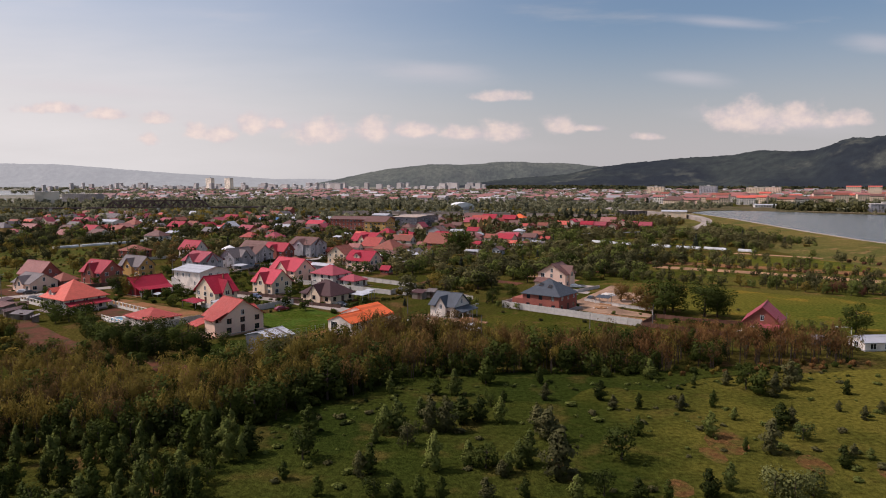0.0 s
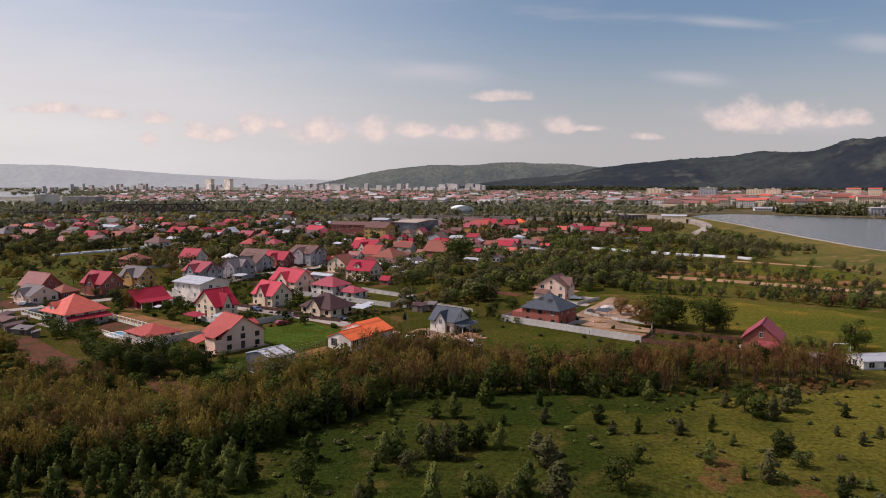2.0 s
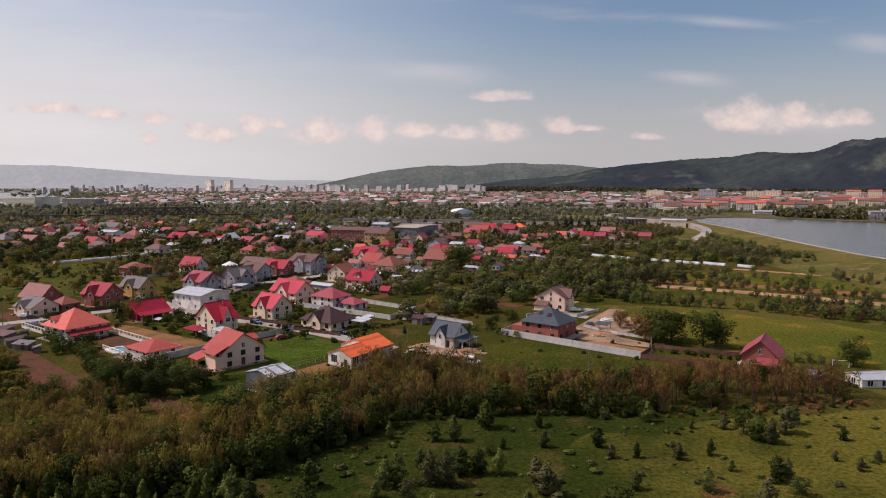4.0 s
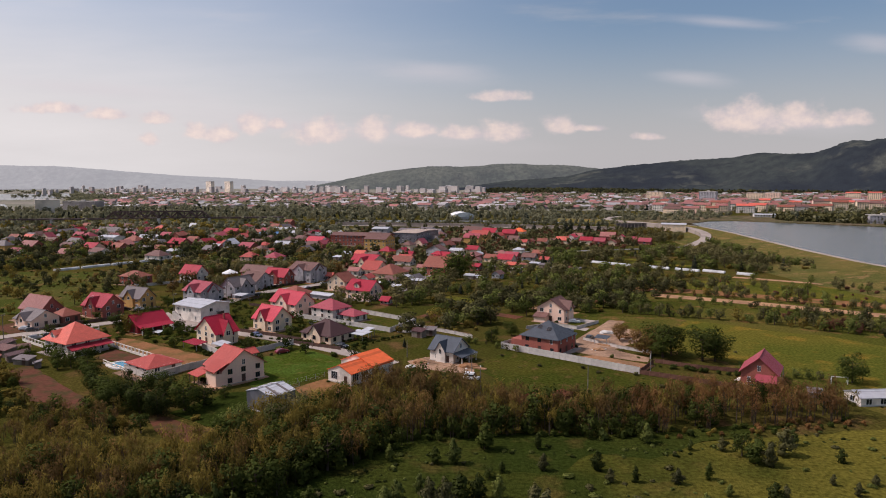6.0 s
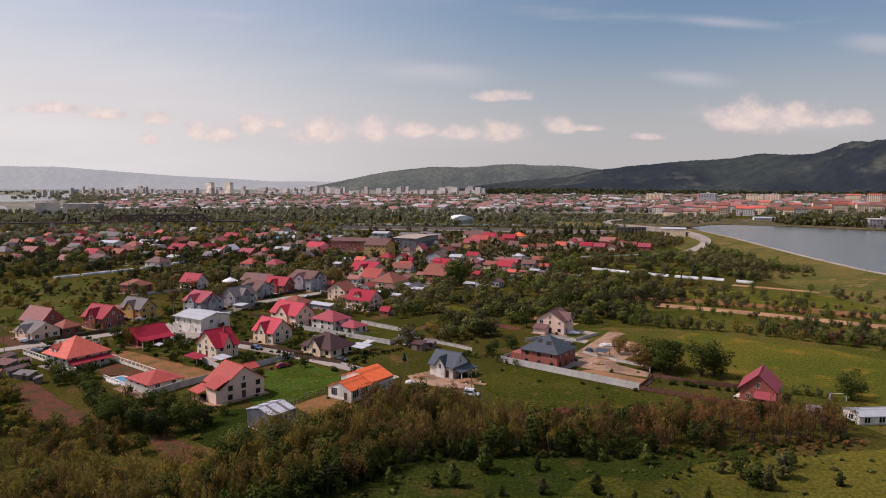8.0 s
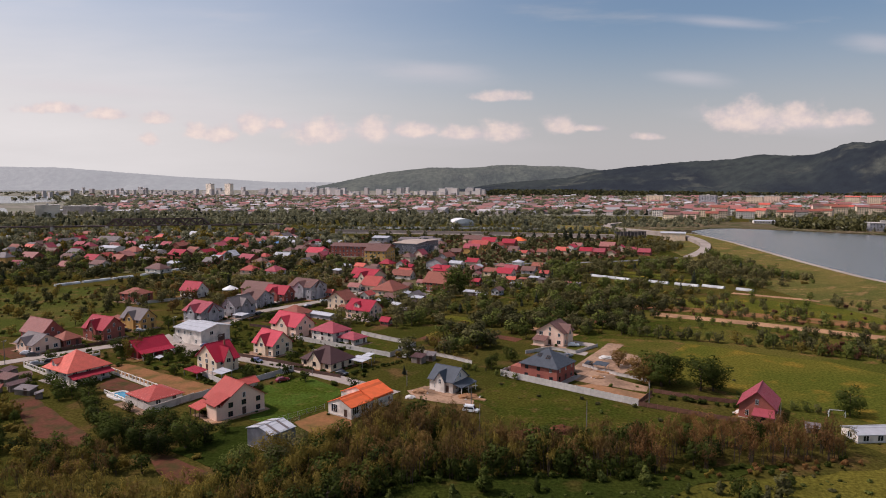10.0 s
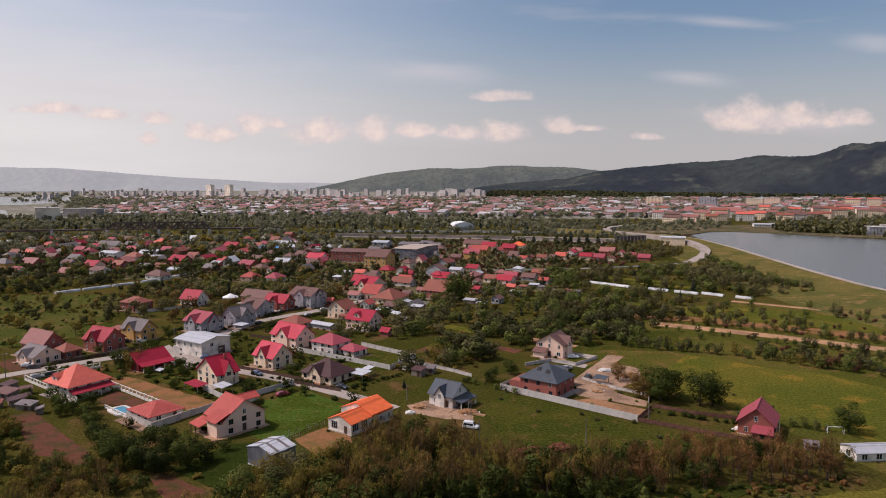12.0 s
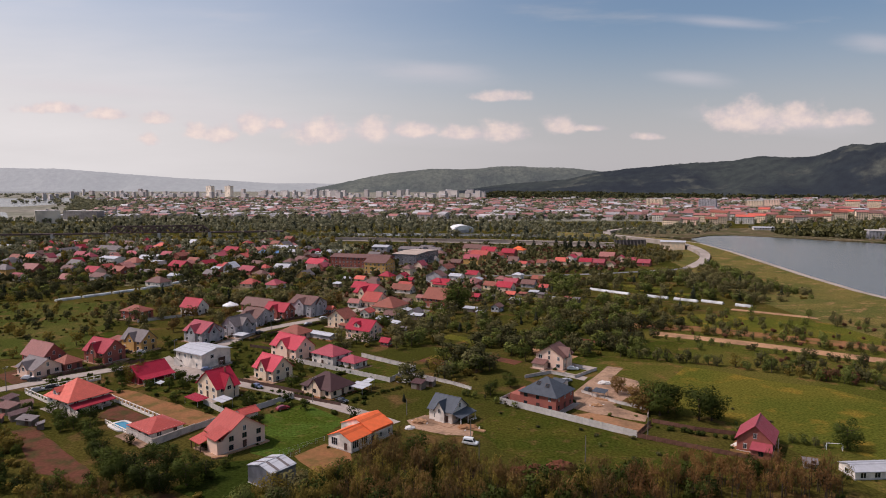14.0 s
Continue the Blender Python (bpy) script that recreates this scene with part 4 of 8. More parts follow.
street = "houses along the street"
def dormer(parent, x, y, z, w, h, deep, roof, wall):
    """A small gabled dormer standing out of the front slope."""
    a = w / 2
    v = [(-a, 0, 0), (a, 0, 0), (a, deep, 0), (-a, deep, 0), (-a, 0, h), (a, 0, h), (a, deep, h), (-a, deep, h), (0, 0, h + a * 0.75), (0, deep, h + a * 0.75)]
    f = [(0, 1, 5, 8, 4), (1, 2, 6, 5), (3, 0, 4, 7), (2, 3, 7, 9, 6)]
    body = part("dormer", mesh_of("dormer", v, f, WALL[wall]), parent, pose(x, y, z))
    e, low, top = a + 0.3, h - 0.2, h + a * 0.75 + 0.08
    part("roof", roof_mesh("dormer_roof", [[(-e, -0.4, low), (0, -0.4, top), (0, deep, top), (-e, deep, low)], [(0, -0.4, top), (e, -0.4, low), (e, deep, low), (0, deep, top)]], ROOF[roof], 0.12), body)
    part("window", WIN["tall"], body, pose(0, 0, 0.15))


villa = house(-114.6, 209.6, -33, 12.8, 12.6, 4.5, 9.2, "hip", "coral", "white", "white villa with a coral hipped roof and red porch", porch="+x", group=street, porch_roof="red", over=0.9)
dormer(villa, -2.2, -6.0, 4.6, 2.6, 1.5, 3.2, "coral", "white")
house(-80.6, 186.7, -38, 11.3, 9.8, 2.7, 4.6, "hip", "rose", "white", "low white pool house with a rose tiled hipped roof", 1, group=street)
pink_house = house(-55.6, 178.6, -43, 9.0, 12.2, 4.7, 8.8, "gx", "rose", "pink", "two-storey pink house with a rose tiled roof and balcony", win="brown", group=street)
part("balcony", mesh_of("balcony", *boxes((-0.6, 4.5, -8.0, -6.1, 2.5, 2.7), (-0.6, 4.5, -8.0, -7.9, 2.7, 3.6), (4.4, 4.5, -7.9, -6.1, 2.7, 3.6), (-0.6, -0.5, -7.9, -6.1, 2.7, 3.6), (-0.6, 4.5, -8.0, -6.1, -0.2, 2.5)), WALL["pink"]), pink_house, None, "walled pink balcony")
part("balcony_roof", roof_mesh("balcony_roof", [[(-0.9, -8.6, 4.35), (4.95, -8.6, 4.35), (4.95, -4.4, 6.15), (-0.9, -4.4, 6.15)]], ROOF["rose"]), pink_house)
for bx in (-0.45, 4.3):
    part("post", mesh_of("post", *box(bx - 0.12, bx + 0.12, -8.0, -7.76, 3.6, 4.5), WALL["pink"]), pink_house)
part("porch_roof", roof_mesh("porch_roof", [[(-6.2, -10.2, 2.5), (-0.8, -10.2, 2.5), (-0.8, -6.1, 3.5), (-6.2, -6.1, 3.5)]], ROOF["rose"]), pink_house)
for bx in (-5.9, -3.4, -1.0):
    part("post", mesh_of("post", *box(bx - 0.1, bx + 0.1, -9.9, -9.7, -0.1, 2.5), TIMBER), pink_house)
house(-58.6, 199.0, -43, 4.2, 5.2, 2.2, 3.2, "gy", "rose", "white", "small white garage with a rose tiled roof", 1, chimney=False, windows=False, category="garage")
metal_shed = house(-39.9, 154.7, -36, 8.6, 7.1, 4.5, 5.6, "gy", "metal", "sheet", "grey sheet-metal shed with a pale metal roof", 1, chimney=False, over=0.15, windows=False, category="shed")
for sx in (-1.6, 1.5):
    part("roof_panel", roof_mesh("roof_panel", [[(0.15, sx - 0.35, 5.54), (4.3, sx - 0.35, 4.50), (4.3, sx + 0.35, 4.50), (0.15, sx + 0.35, 5.54)], [(-0.15, sx - 0.35, 5.54), (-4.3, sx - 0.35, 4.50), (-4.3, sx + 0.35, 4.50), (-0.15, sx + 0.35, 5.54)]], ROOF["grey"], 0.03), metal_shed, pose(0, 0, 0.09), "dull translucent roof sheet")
bungalow = house(-22.0, 180.9, -36, 8.4, 16.5, 3.3, 5.0, "gy", "orange", "white", "new white bungalow with a bright orange roof", 1, "big", chimney=False, over=0.25, group=street)
part("wing", wall_mesh("gy", 11.4, 8.6, 3.6, 5.9, WALL["white"]), bungalow, pose(-1.5, 3.95, 0))
part("wing_roof", roof_mesh("wing_roof", slopes_of("gy", 11.4, 8.6, 3.6, 5.9, 0.2), ROOF["orange"]), bungalow, pose(-1.5, 3.95, 0.06))
house(-74.2, 220.7, -40, 11.6, 8.0, 4.4, 9.0, "gy", "crimson", "cream", "cream house with a steep crimson cross-gabled roof", cross="+x", group=street, chimney=True)
house(-105.2, 238.6, -36, 8.6, 12.0, 3.4, 6.3, "gy", "crimson", "red", "red barn with a crimson metal roof", 1, porch="+x", chimney=False, group=street, category="barn")
workshop = house(-92.8, 259.9, -32, 15.0, 13.5, 6.0, 7.4, "gx", "metal", "white", "white two-storey workshop with a pale metal roof", chimney=False, over=0.7, group=street, windows=False)
for wx, wz in ((-5.5, 3.6), (-2.0, 3.6), (1.5, 3.6), (4.5, 0.9)):
    part("window", WIN["tall"], workshop, pose(wx, -6.75, wz))
part("door", DOOR, workshop, pose(-4.5, -6.75, 0.15))
part("window", WIN["wide"], workshop, pose(7.5, -2, 3.6, 0, 0, 90))
part("gate", mesh_of("gate", *box(-1.6, 1.6, -0.06, 0.02, 0, 3.0), TIMBER), workshop, pose(7.5, 2.5, 0.1, 0, 0, 90), "wide dark timber gate")
part("stair", mesh_of("stair", [(-7.4, -8.0, 0), (-7.4, -6.76, 0), (-1.5, -8.0, 0), (-1.5, -6.76, 0), (-7.4, -8.0, 3.2), (-7.4, -6.76, 3.2)], [(0, 2, 4), (1, 5, 3), (2, 3, 5, 4), (0, 4, 5, 1)], CONCRETE), workshop, None, "outside concrete stair")
house(-61.1, 241.4, -37, 10.7, 8.8, 4.4, 8.4, "gx", "bright", "cream", "cream house with a rose tiled roof and gabled dormer", cross="-y", group=street)
house(-60.5, 271.2, -38, 15.4, 9.6, 5.0, 9.0, "gx", "bright", "pink", "large pink house with a bright rose roof", cross="-y", group=street)
house(-43.2, 260.7, -36, 11.5, 9.6, 4.6, 7.4, "hip", "maroon", "white", "white house with a maroon hipped roof", group=street)
house(-34.4, 256.2, -36, 8.6, 7.2, 2.7, 4.4, "hip", "maroon", "white", "low white garage with a maroon hipped roof", 1, group=street, category="garage")
house(-38.4, 224.2, -35, 13.5, 11.0, 3.0, 6.9, "hip", "brown", "cream", "cream bungalow with a dark brown hipped roof", 1, "brown", cross="-y", group=street)
house(2.0, 198.6, -34, 8.2, 8.1, 3.9, 7.0, "gx", "slate", "white", "white cottage with a slate grey roof and dormer", cross="-y", porch="+x", win="tall", group="houses by the meadow")
unrendered = house(33.3, 210.4, -37, 12.6, 11.7, 5.2, 9.2, "hip", "slate", "brick", "unrendered brick house with a slate grey hipped roof", win="hole", chimney=False, group="houses by the meadow")
for sx, sy in ((-1.5, -3.2), (1.8, -3.6)):
    part("skylight", WIN["brown"], unrendered, pose(sx, sy, 7.05 if sy < -3.4 else 7.3, -56, 0, 0), "roof window")
part("extension", mesh_of("extension", *box(-11.0, -6.35, -4.2, 4.6, -0.2, 2.9), WALL["brick"]), unrendered, None, "low roofless brick extension")
house(40.8, 229.7, -37, 4.4, 3.2, 2.3, 2.9, "gx", "slate", "white", "small white garden hut with a slate grey roof", 1, "small", chimney=False, over=0.25, doors=False, category="shed")
brown_roofed = house(43.0, 256.0, -33, 11.0, 9.0, 5.4, 8.8, "gy", "umber", "pink", "pink house with a brown gabled roof", cross="+x", group="houses by the meadow")
part("garage", mesh_of("garage", *box(-5.4, -0.8, -7.6, -4.52, -0.2, 2.3), WALL["pink"]), brown_roofed, None, "low pink garage")
part("garage_roof", roof_mesh("garage_roof", [[(-5.8, -8.1, 2.3), (-0.4, -8.1, 2.3), (-0.4, -4.5, 3.5), (-5.8, -4.5, 3.5)]], ROOF["umber"]), brown_roofed)
edge_house = house(84.2, 176.0, -31, 8.6, 10.4, 3.9, 7.7, "gy", "maroon", "brick", "small brick house with a maroon roof", 1, "brown", group="houses by the meadow")
part("sunroom", mesh_of("sunroom", *box(-0.6, 4.2, -8.0, -5.21, -0.2, 2.2), WALL["brick"]), edge_house, None, "low brick sunroom")
part("sunroom_roof", roof_mesh("sunroom_roof", [[(-0.9, -8.4, 2.15), (4.6, -8.4, 2.15), (4.2, -5.2, 3.3), (-0.6, -5.2, 3.3)]], ROOF["maroon"]), edge_house)
part("window", WIN["brown"], edge_house, pose(1.8, -8.0, 0.6))
house(107.5, 159.3, 4, 19.0, 6.0, 2.2, 3.2, "gx", "metal", "white", "low white shed with a dull sheet roof", 1, chimney=False, over=0.3, category="shed")
house(-148.4, 245.8, -30, 11.0, 10.0, 3.5, 6.4, "gx", "grey", "pink", "pinkish house with a weathered grey roof", cross="-y", group=street)
house(-153.5, 257.4, -30, 14.0, 8.5, 5.0, 9.4, "gx", "pink", "brick", "tall house with a faded pink roof", group=street)
house(-141.6, 252.5, -28, 7.1, 7.0, 3.2, 5.6, "hip", "clay", "brick", "small brick house with a clay tile roof", 1, group=street)
house(-133.7, 265.0, -27, 12.0, 9.5, 4.9, 8.9, "gx", "red", "brick", "brick house with a red metal tile roof", cross="-y", group=street)
house(-128.0, 283.0, -29, 12.5, 7.6, 5.0, 8.6, "gx", "grey", "yellow", "ochre house with a weathered grey roof", cross="-y", group=street)
house(-158.3, 348.8, -25, 12.9, 9.2, 4.4, 6.8, "hip", "clay", "brick", "brick house with a low clay hipped roof", group=street)
house(-133.2, 362.0, -28, 12.0, 8.6, 4.0, 8.2, "gx", "red", "white", "white house with a red metal roof", group=street)
house(-106.0, 298.8, -34, 12.3, 12.0, 5.2, 8.8, "gx", "maroon", "grey", "grey house with a maroon gabled roof", cross="-y +x", group=street)
house(-93.9, 310.3, -30, 8.4, 12.5, 5.7, 9.2, "gy", "grey", "grey", "grey house with a weathered grey gabled roof", cross="+x", group=street)
house(-92.0, 333.4, -28, 11.3, 12.0, 4.8, 8.4, "gx", "umber", "grey", "grey house with a brown tiled roof", cross="-y", group=street)
house(-99.3, 366.8, -28, 19.0, 8.6, 4.2, 7.4, "gx", "umber", "brick", "long brick house with a brown roof", group=street)
house(-84.8, 350.3, -26, 13.1, 8.5, 4.4, 8.0, "gx", "red", "brick", "brick house with a red metal roof", cross="-y", group=street)
house(-71.4, 358.2, -31, 15.1, 12.6, 7.0, 10.2, "gx", "umber", "grey", "three-storey grey house with a brown roof", cross="-y +x", group=street)
house(-49.0, 329.3, -29, 10.3, 9.5, 5.0, 8.6, "gy", "clay", "cream", "cream house with a clay gabled roof", group=street)
crimson_house = house(-35.4, 304.1, -30, 13.0, 10.0, 4.8, 8.6, "gx", "crimson", "pink", "pinkish house with a crimson roof and a dormer", group=street)
dormer(crimson_house, -1.0, -4.2, 5.4, 3.0, 1.3, 3.4, "crimson", "pink")
house(-66.5, 305.5, -34, 12.0, 10.0, 2.8, 5.6, "hip", "clay", "pink", "low house with a clay tiled hipped roof", 1, group=street)
house(-53.5, 302.5, -34, 12.0, 4.5, 2.4, 3.0, "gx", "metal", "grey", "long low shed with a pale sheet roof", 1, chimney=False, windows=False, category="shed")
house(-43.7, 410.6, -33, 13.1, 16.0, 4.2, 8.6, "gx", "red", "cream", "cream house with a broad red roof", cross="-y", group=street)
house(-38.6, 383.4, -27, 10.5, 12.0, 3.8, 8.0, "gx", "rose", "pink", "house with a faded rose roof", group=street)
house(-28.4, 368.3, -28, 13.5, 16.0, 3.6, 8.0, "hip", "clay", "cream", "cream house with a broad clay hipped roof", group=street)
house(-1.3, 383.0, -30, 14.1, 14.0, 5.4, 10.4, "gx", "clay", "brick", "brick house with a clay tile roof", group=street)
house(0.6, 446.6, -24, 9.4, 12.1, 3.6, 6.5, "gx", "red", "cream", "low house with a bright red roof", group=street)
house(-48.5, 522.6, -22, 18.0, 16.0, 9.0, 12.6, "gx", "umber", "yellow", "yellow guesthouse with a brown roof", group=street)
house(-66, 560, -16, 50, 16, 8.6, 10.6, "gx", "umber", "brick", "long reddish inn with a low brown roof", group=street)
house(-23, 590, -24, 22, 44, 9.5, 10.4, "gx", "tan", "sheet", "large dark grey warehouse with a faded tan low roof", chimney=False, group="warehouses", category="warehouse")


# ---------------------------------------------------------------- trodden and paved ground round the houses
def house_yards():
    rng = random.Random(12)
    for k, (x, y, rz, w, d) in enumerate(HOUSES):
        if y > 420 or (x > 95 and y < 165) or y < 160 or abs(x + 22.0) < 1.0 and y < 185:
            continue
        mat = rng.choice((GRAVEL, PALE_CONCRETE, EARTH, PALE_CONCRETE, GRAVEL))
        c, s = math.cos(radians(rz)), math.sin(radians(rz))
        x0, x1, y0, y1 = -w / 2 - rng.uniform(0.6, 2.2), w / 2 + rng.uniform(0.6, 2.6), -d / 2 - rng.uniform(1.2, 4.0), d / 2 + rng.uniform(0.4, 1.4)
        rim = []
        for (ax, ay), (bx, by) in zip(((x0, y0), (x1, y0), (x1, y1), (x0, y1)), ((x1, y0), (x1, y1), (x0, y1), (x0, y0))):
            for i in range(5):
                px, py = ax + (bx - ax) * i / 5 + rng.uniform(-0.3, 0.3), ay + (by - ay) * i / 5 + rng.uniform(-0.3, 0.3)
                rim.append((x + px * c - py * s, y + px * s + py * c))
        n, z = len(rim), 0.19 + 0.0006 * k
        verts = [(px, py, z) for px, py in rim] + [(px, py, -0.1) for px, py in rim]
        faces = [tuple(range(n))] + [(i + n, (i + 1) % n + n, (i + 1) % n, i) for i in range(n)]
        ob = new("yard", mesh_of("yard", verts, faces, mat))
        tagged(ob, "trodden or paved ground round a house", "yard", kind="structure")


house_yards()


# ---------------------------------------------------------------- trees
def crown_arrays(lobes, count, size, rng, slim=1.0, rise=0.0):
    """Leaf clumps as bent quads, laid over and inside some lobes (x, y, z, rx, ry, rz)."""
    lobes = np.array(lobes, float)
    weight = lobes[:, 3] * lobes[:, 4] + lobes[:, 3] * lobes[:, 5]
    pick = rng.choice(len(lobes), count, p=weight / weight.sum())
    n = rng.normal(size=(count, 3))
    n /= np.linalg.norm(n, axis=1, keepdims=True)
    r = 1 - np.abs(rng.normal(0, 0.22, count)).clip(0, 0.75)
    p = lobes[pick, :3] + n * lobes[pick, 3:] * r[:, None]
    face = n + rng.normal(0, 0.34, (count, 3)) + (0, 0, 0.30)
    face /= np.linalg.norm(face, axis=1, keepdims=True)
    side = np.cross(face, rng.normal(size=(count, 3)) + (0, 0, rise * 3))
    side /= np.linalg.norm(side, axis=1, keepdims=True)
    top = np.cross(face, side)
    s = size * rng.uniform(0.6, 1.35, count)[:, None]
    k = rng.uniform(0.6, 1.0, count)[:, None] * slim
    quad = np.stack([p - side * s * k - top * s * 0.3, p + side * s * 0.5 * k - top * s, p + side * s * k + top * s * 0.35, p - side * s * 0.45 * k + top * s], 1)
    quad[:, 0] -= face * s[:, 0][:, None] * 0.25
    quad[:, 2] -= face * s[:, 0][:, None] * 0.25
    heart = np.average(lobes[:, :3], axis=0, weights=weight)
    whole = (p - heart) / np.maximum(np.abs(p - heart).max(axis=0), 0.1)
    lit = n * 0.5 + whole * 0.75 + face * 0.2 + (0, 0, 0.1)
    lit /= np.linalg.norm(lit, axis=1, keepdims=True)
    return quad.reshape(-1, 3), np.arange(count * 4).reshape(-1, 4), np.repeat(lit, 4, 0)


def trunk_arrays(height, girth, limbs, rng, spread, start=0.35):
    """A tapered trunk with limbs, as points and quads."""
    lean = rng.uniform(-0.06, 0.06, 2) * height
    v, q = tube([(0, 0, -0.2), (lean[0] * 0.3, lean[1] * 0.3, height * 0.35), (lean[0], lean[1], height * 0.85)], (girth, girth * 0.75, girth * 0.2), 5)
    for k in range(limbs):
        a = 2 * math.pi * k / limbs + rng.uniform(-0.4, 0.4)
        z0 = height * rng.uniform(start, 0.7)
        reach = spread * rng.uniform(0.55, 0.95)
        f = z0 / height
        b = (lean[0] * f, lean[1] * f, z0)
        tip = (b[0] + math.cos(a) * reach, b[1] + math.sin(a) * reach, z0 + height * rng.uniform(0.12, 0.3))
        mid = tuple((b[i] + tip[i]) / 2 + (0, 0, -0.05 * height)[i] for i in range(3))
        lv, lq = tube([b, mid, tip], (girth * 0.45, girth * 0.3, girth * 0.1), 3)
        q += [tuple(i + len(v) for i in face) for face in lq]
        v += lv
    return np.array(v), np.array(q)


def round_tree(seed, height, width, count, size):
    rng = np.random.default_rng(seed)
    lobes = [(0, 0, height * 0.54, width * 0.38, width * 0.38, height * 0.38)]
    for k in range(11):
        a, r = rng.uniform(0, 6.28), width * rng.uniform(0.16, 0.36)
        lobes.append((math.cos(a) * r, math.sin(a) * r, height * rng.uniform(0.2, 0.84), width * rng.uniform(0.15, 0.25), width * rng.uniform(0.15, 0.25), height * rng.uniform(0.11, 0.20)))
    return trunk_arrays(height * 0.85, 0.028 * height, 6 if count > 500 else 3, rng, width * 0.4), crown_arrays(lobes, count, size, rng)


def young_tree(seed, height, width, count, size):
    """A young tree, leafy from the ground in a ragged cone."""
    rng = np.random.default_rng(seed)
    lobes = []
    for k in range(13):
        f = (k + 0.5) / 13
        w = width * 0.5 * math.sin(math.pi * (0.22 + 0.74 * f)) ** 0.9 * (0.7 + 0.5 * rng.random())
        a = rng.uniform(0, 6.28)
        lobes.append((math.cos(a) * w * 0.38, math.sin(a) * w * 0.38, height * (0.08 + 0.86 * f), w * 0.66 + 0.1, w * 0.66 + 0.1, height * 0.11))
    return trunk_arrays(height * 0.95, 0.02 * height, 5, rng, width * 0.4, 0.15), crown_arrays(lobes, count, size, rng)


def twiggy_tree(seed, height, width, count, size):
    """A slender tree just coming into leaf: several stems, a thin crown of twigs high up."""
    rng = np.random.default_rng(seed)
    v, q = np.zeros((0, 3)), np.zeros((0, 4), int)
    lobes = []
    for k in range(3):
        a, r = rng.uniform(0, 6.28), width * rng.uniform(0.05, 0.25)
        tv, tq = trunk_arrays(height * rng.uniform(0.8, 1.0), 0.011 * height, 4, rng, width * 0.28, 0.4)
        q = np.concatenate([q, tq + len(v)])
        v = np.concatenate([v, tv + (math.cos(a) * r, math.sin(a) * r, 0)])
    for k in range(14):
        a, r = rng.uniform(0, 6.28), width * rng.uniform(0.05, 0.45)
        lobes.append((math.cos(a) * r, math.sin(a) * r, height * rng.uniform(0.40, 0.92), width * 0.15, width * 0.15, height * 0.17))
    return (v, q), crown_arrays(lobes, count, size, rng, 0.2, 1.3)


def bush(seed, height, width, count, size):
    rng = np.random.default_rng(seed)
    lobes = []
    for k in range(7):
        a, r = rng.uniform(0, 6.28), width * rng.uniform(0.0, 0.32)
        lobes.append((math.cos(a) * r, math.sin(a) * r, height * rng.uniform(0.25, 0.6), width * 0.24, width * 0.24, height * rng.uniform(0.25, 0.38)))
    return trunk_arrays(height * 0.7, 0.03 * height, 5 if count > 300 else 2, rng, width * 0.35, 0.1), crown_arrays(lobes, count, size, rng)


def conifer(seed, height, width, count, size):
    rng = np.random.default_rng(seed)
    lobes = [(0, 0, height * (0.12 + 0.08 * k), width * 0.5 * (1 - k / 11.5), width * 0.5 * (1 - k / 11.5), height * 0.05) for k in range(11)]
    return trunk_arrays(height * 0.97, 0.02 * height, 4, rng, width * 0.3, 0.1), crown_arrays(lobes, count, size, rng)


MAKE = {"round": round_tree, "young": young_tree, "twiggy": twiggy_tree, "bush": bush, "conifer": conifer}
SIZES = {"round": (8.0, 7.0), "young": (4.4, 2.7), "twiggy": (9.0, 5.0), "bush": (2.2, 2.8), "conifer": (9.0, 4.0)}
TREES = {}


def tree_kind(kind, leaf, detail):
    """Three shapes of a kind of tree: for each the arrays and the two meshes."""
    key = (kind, leaf, detail)
    if key not in TREES:
        count, scale = {"near": (760, 0.245), "half": (430, 0.32), "fine": (2300, 0.155), "mid": (265, 0.41), "back": (165, 0.53), "far": (27, 1.34)}[detail]
        if kind == "bush":
            count, scale = int(count * 0.5), scale * 0.7
        if kind == "young":
            count, scale = int(count * 1.25), scale * 0.58
        if kind == "twiggy":
            count, scale = int(count * 0.45), scale * 1.6
        made = []
        for s in range(4):
            (tv, tq), (cv, cq, cn) = MAKE[kind](s * 7 + len(kind), *SIZES[kind], count, scale)
            made.append((tv, tq, cv, cq, quads_mesh(kind + "_trunk", tv, tq, BARK), quads_mesh(kind + "_crown", cv, cq, LEAF[leaf], normals=cn), cn))
        TREES[key] = made
    return TREES[key]


def tree(x, y, kind, leaf, size, label, detail="near", group="", rng=random, wide=1.0, name="tree"):
    """One tree or bush of a given height, rooted at x, y."""
    tv, tq, cv, cq, trunk, crown, cn = rng.choice(tree_kind(kind, leaf, detail))
    k = size / SIZES[kind][0]
    root = thing("bush" if kind == "bush" else name, pose(x, y, 0, 0, 0, rng.uniform(0, 360)) @ Matrix.Diagonal((k * wide, k * wide, k, 1)), label, "bush" if kind == "bush" else "tree", group)
    part("trunk", trunk, root)
    part("crown", crown, root)
    return root


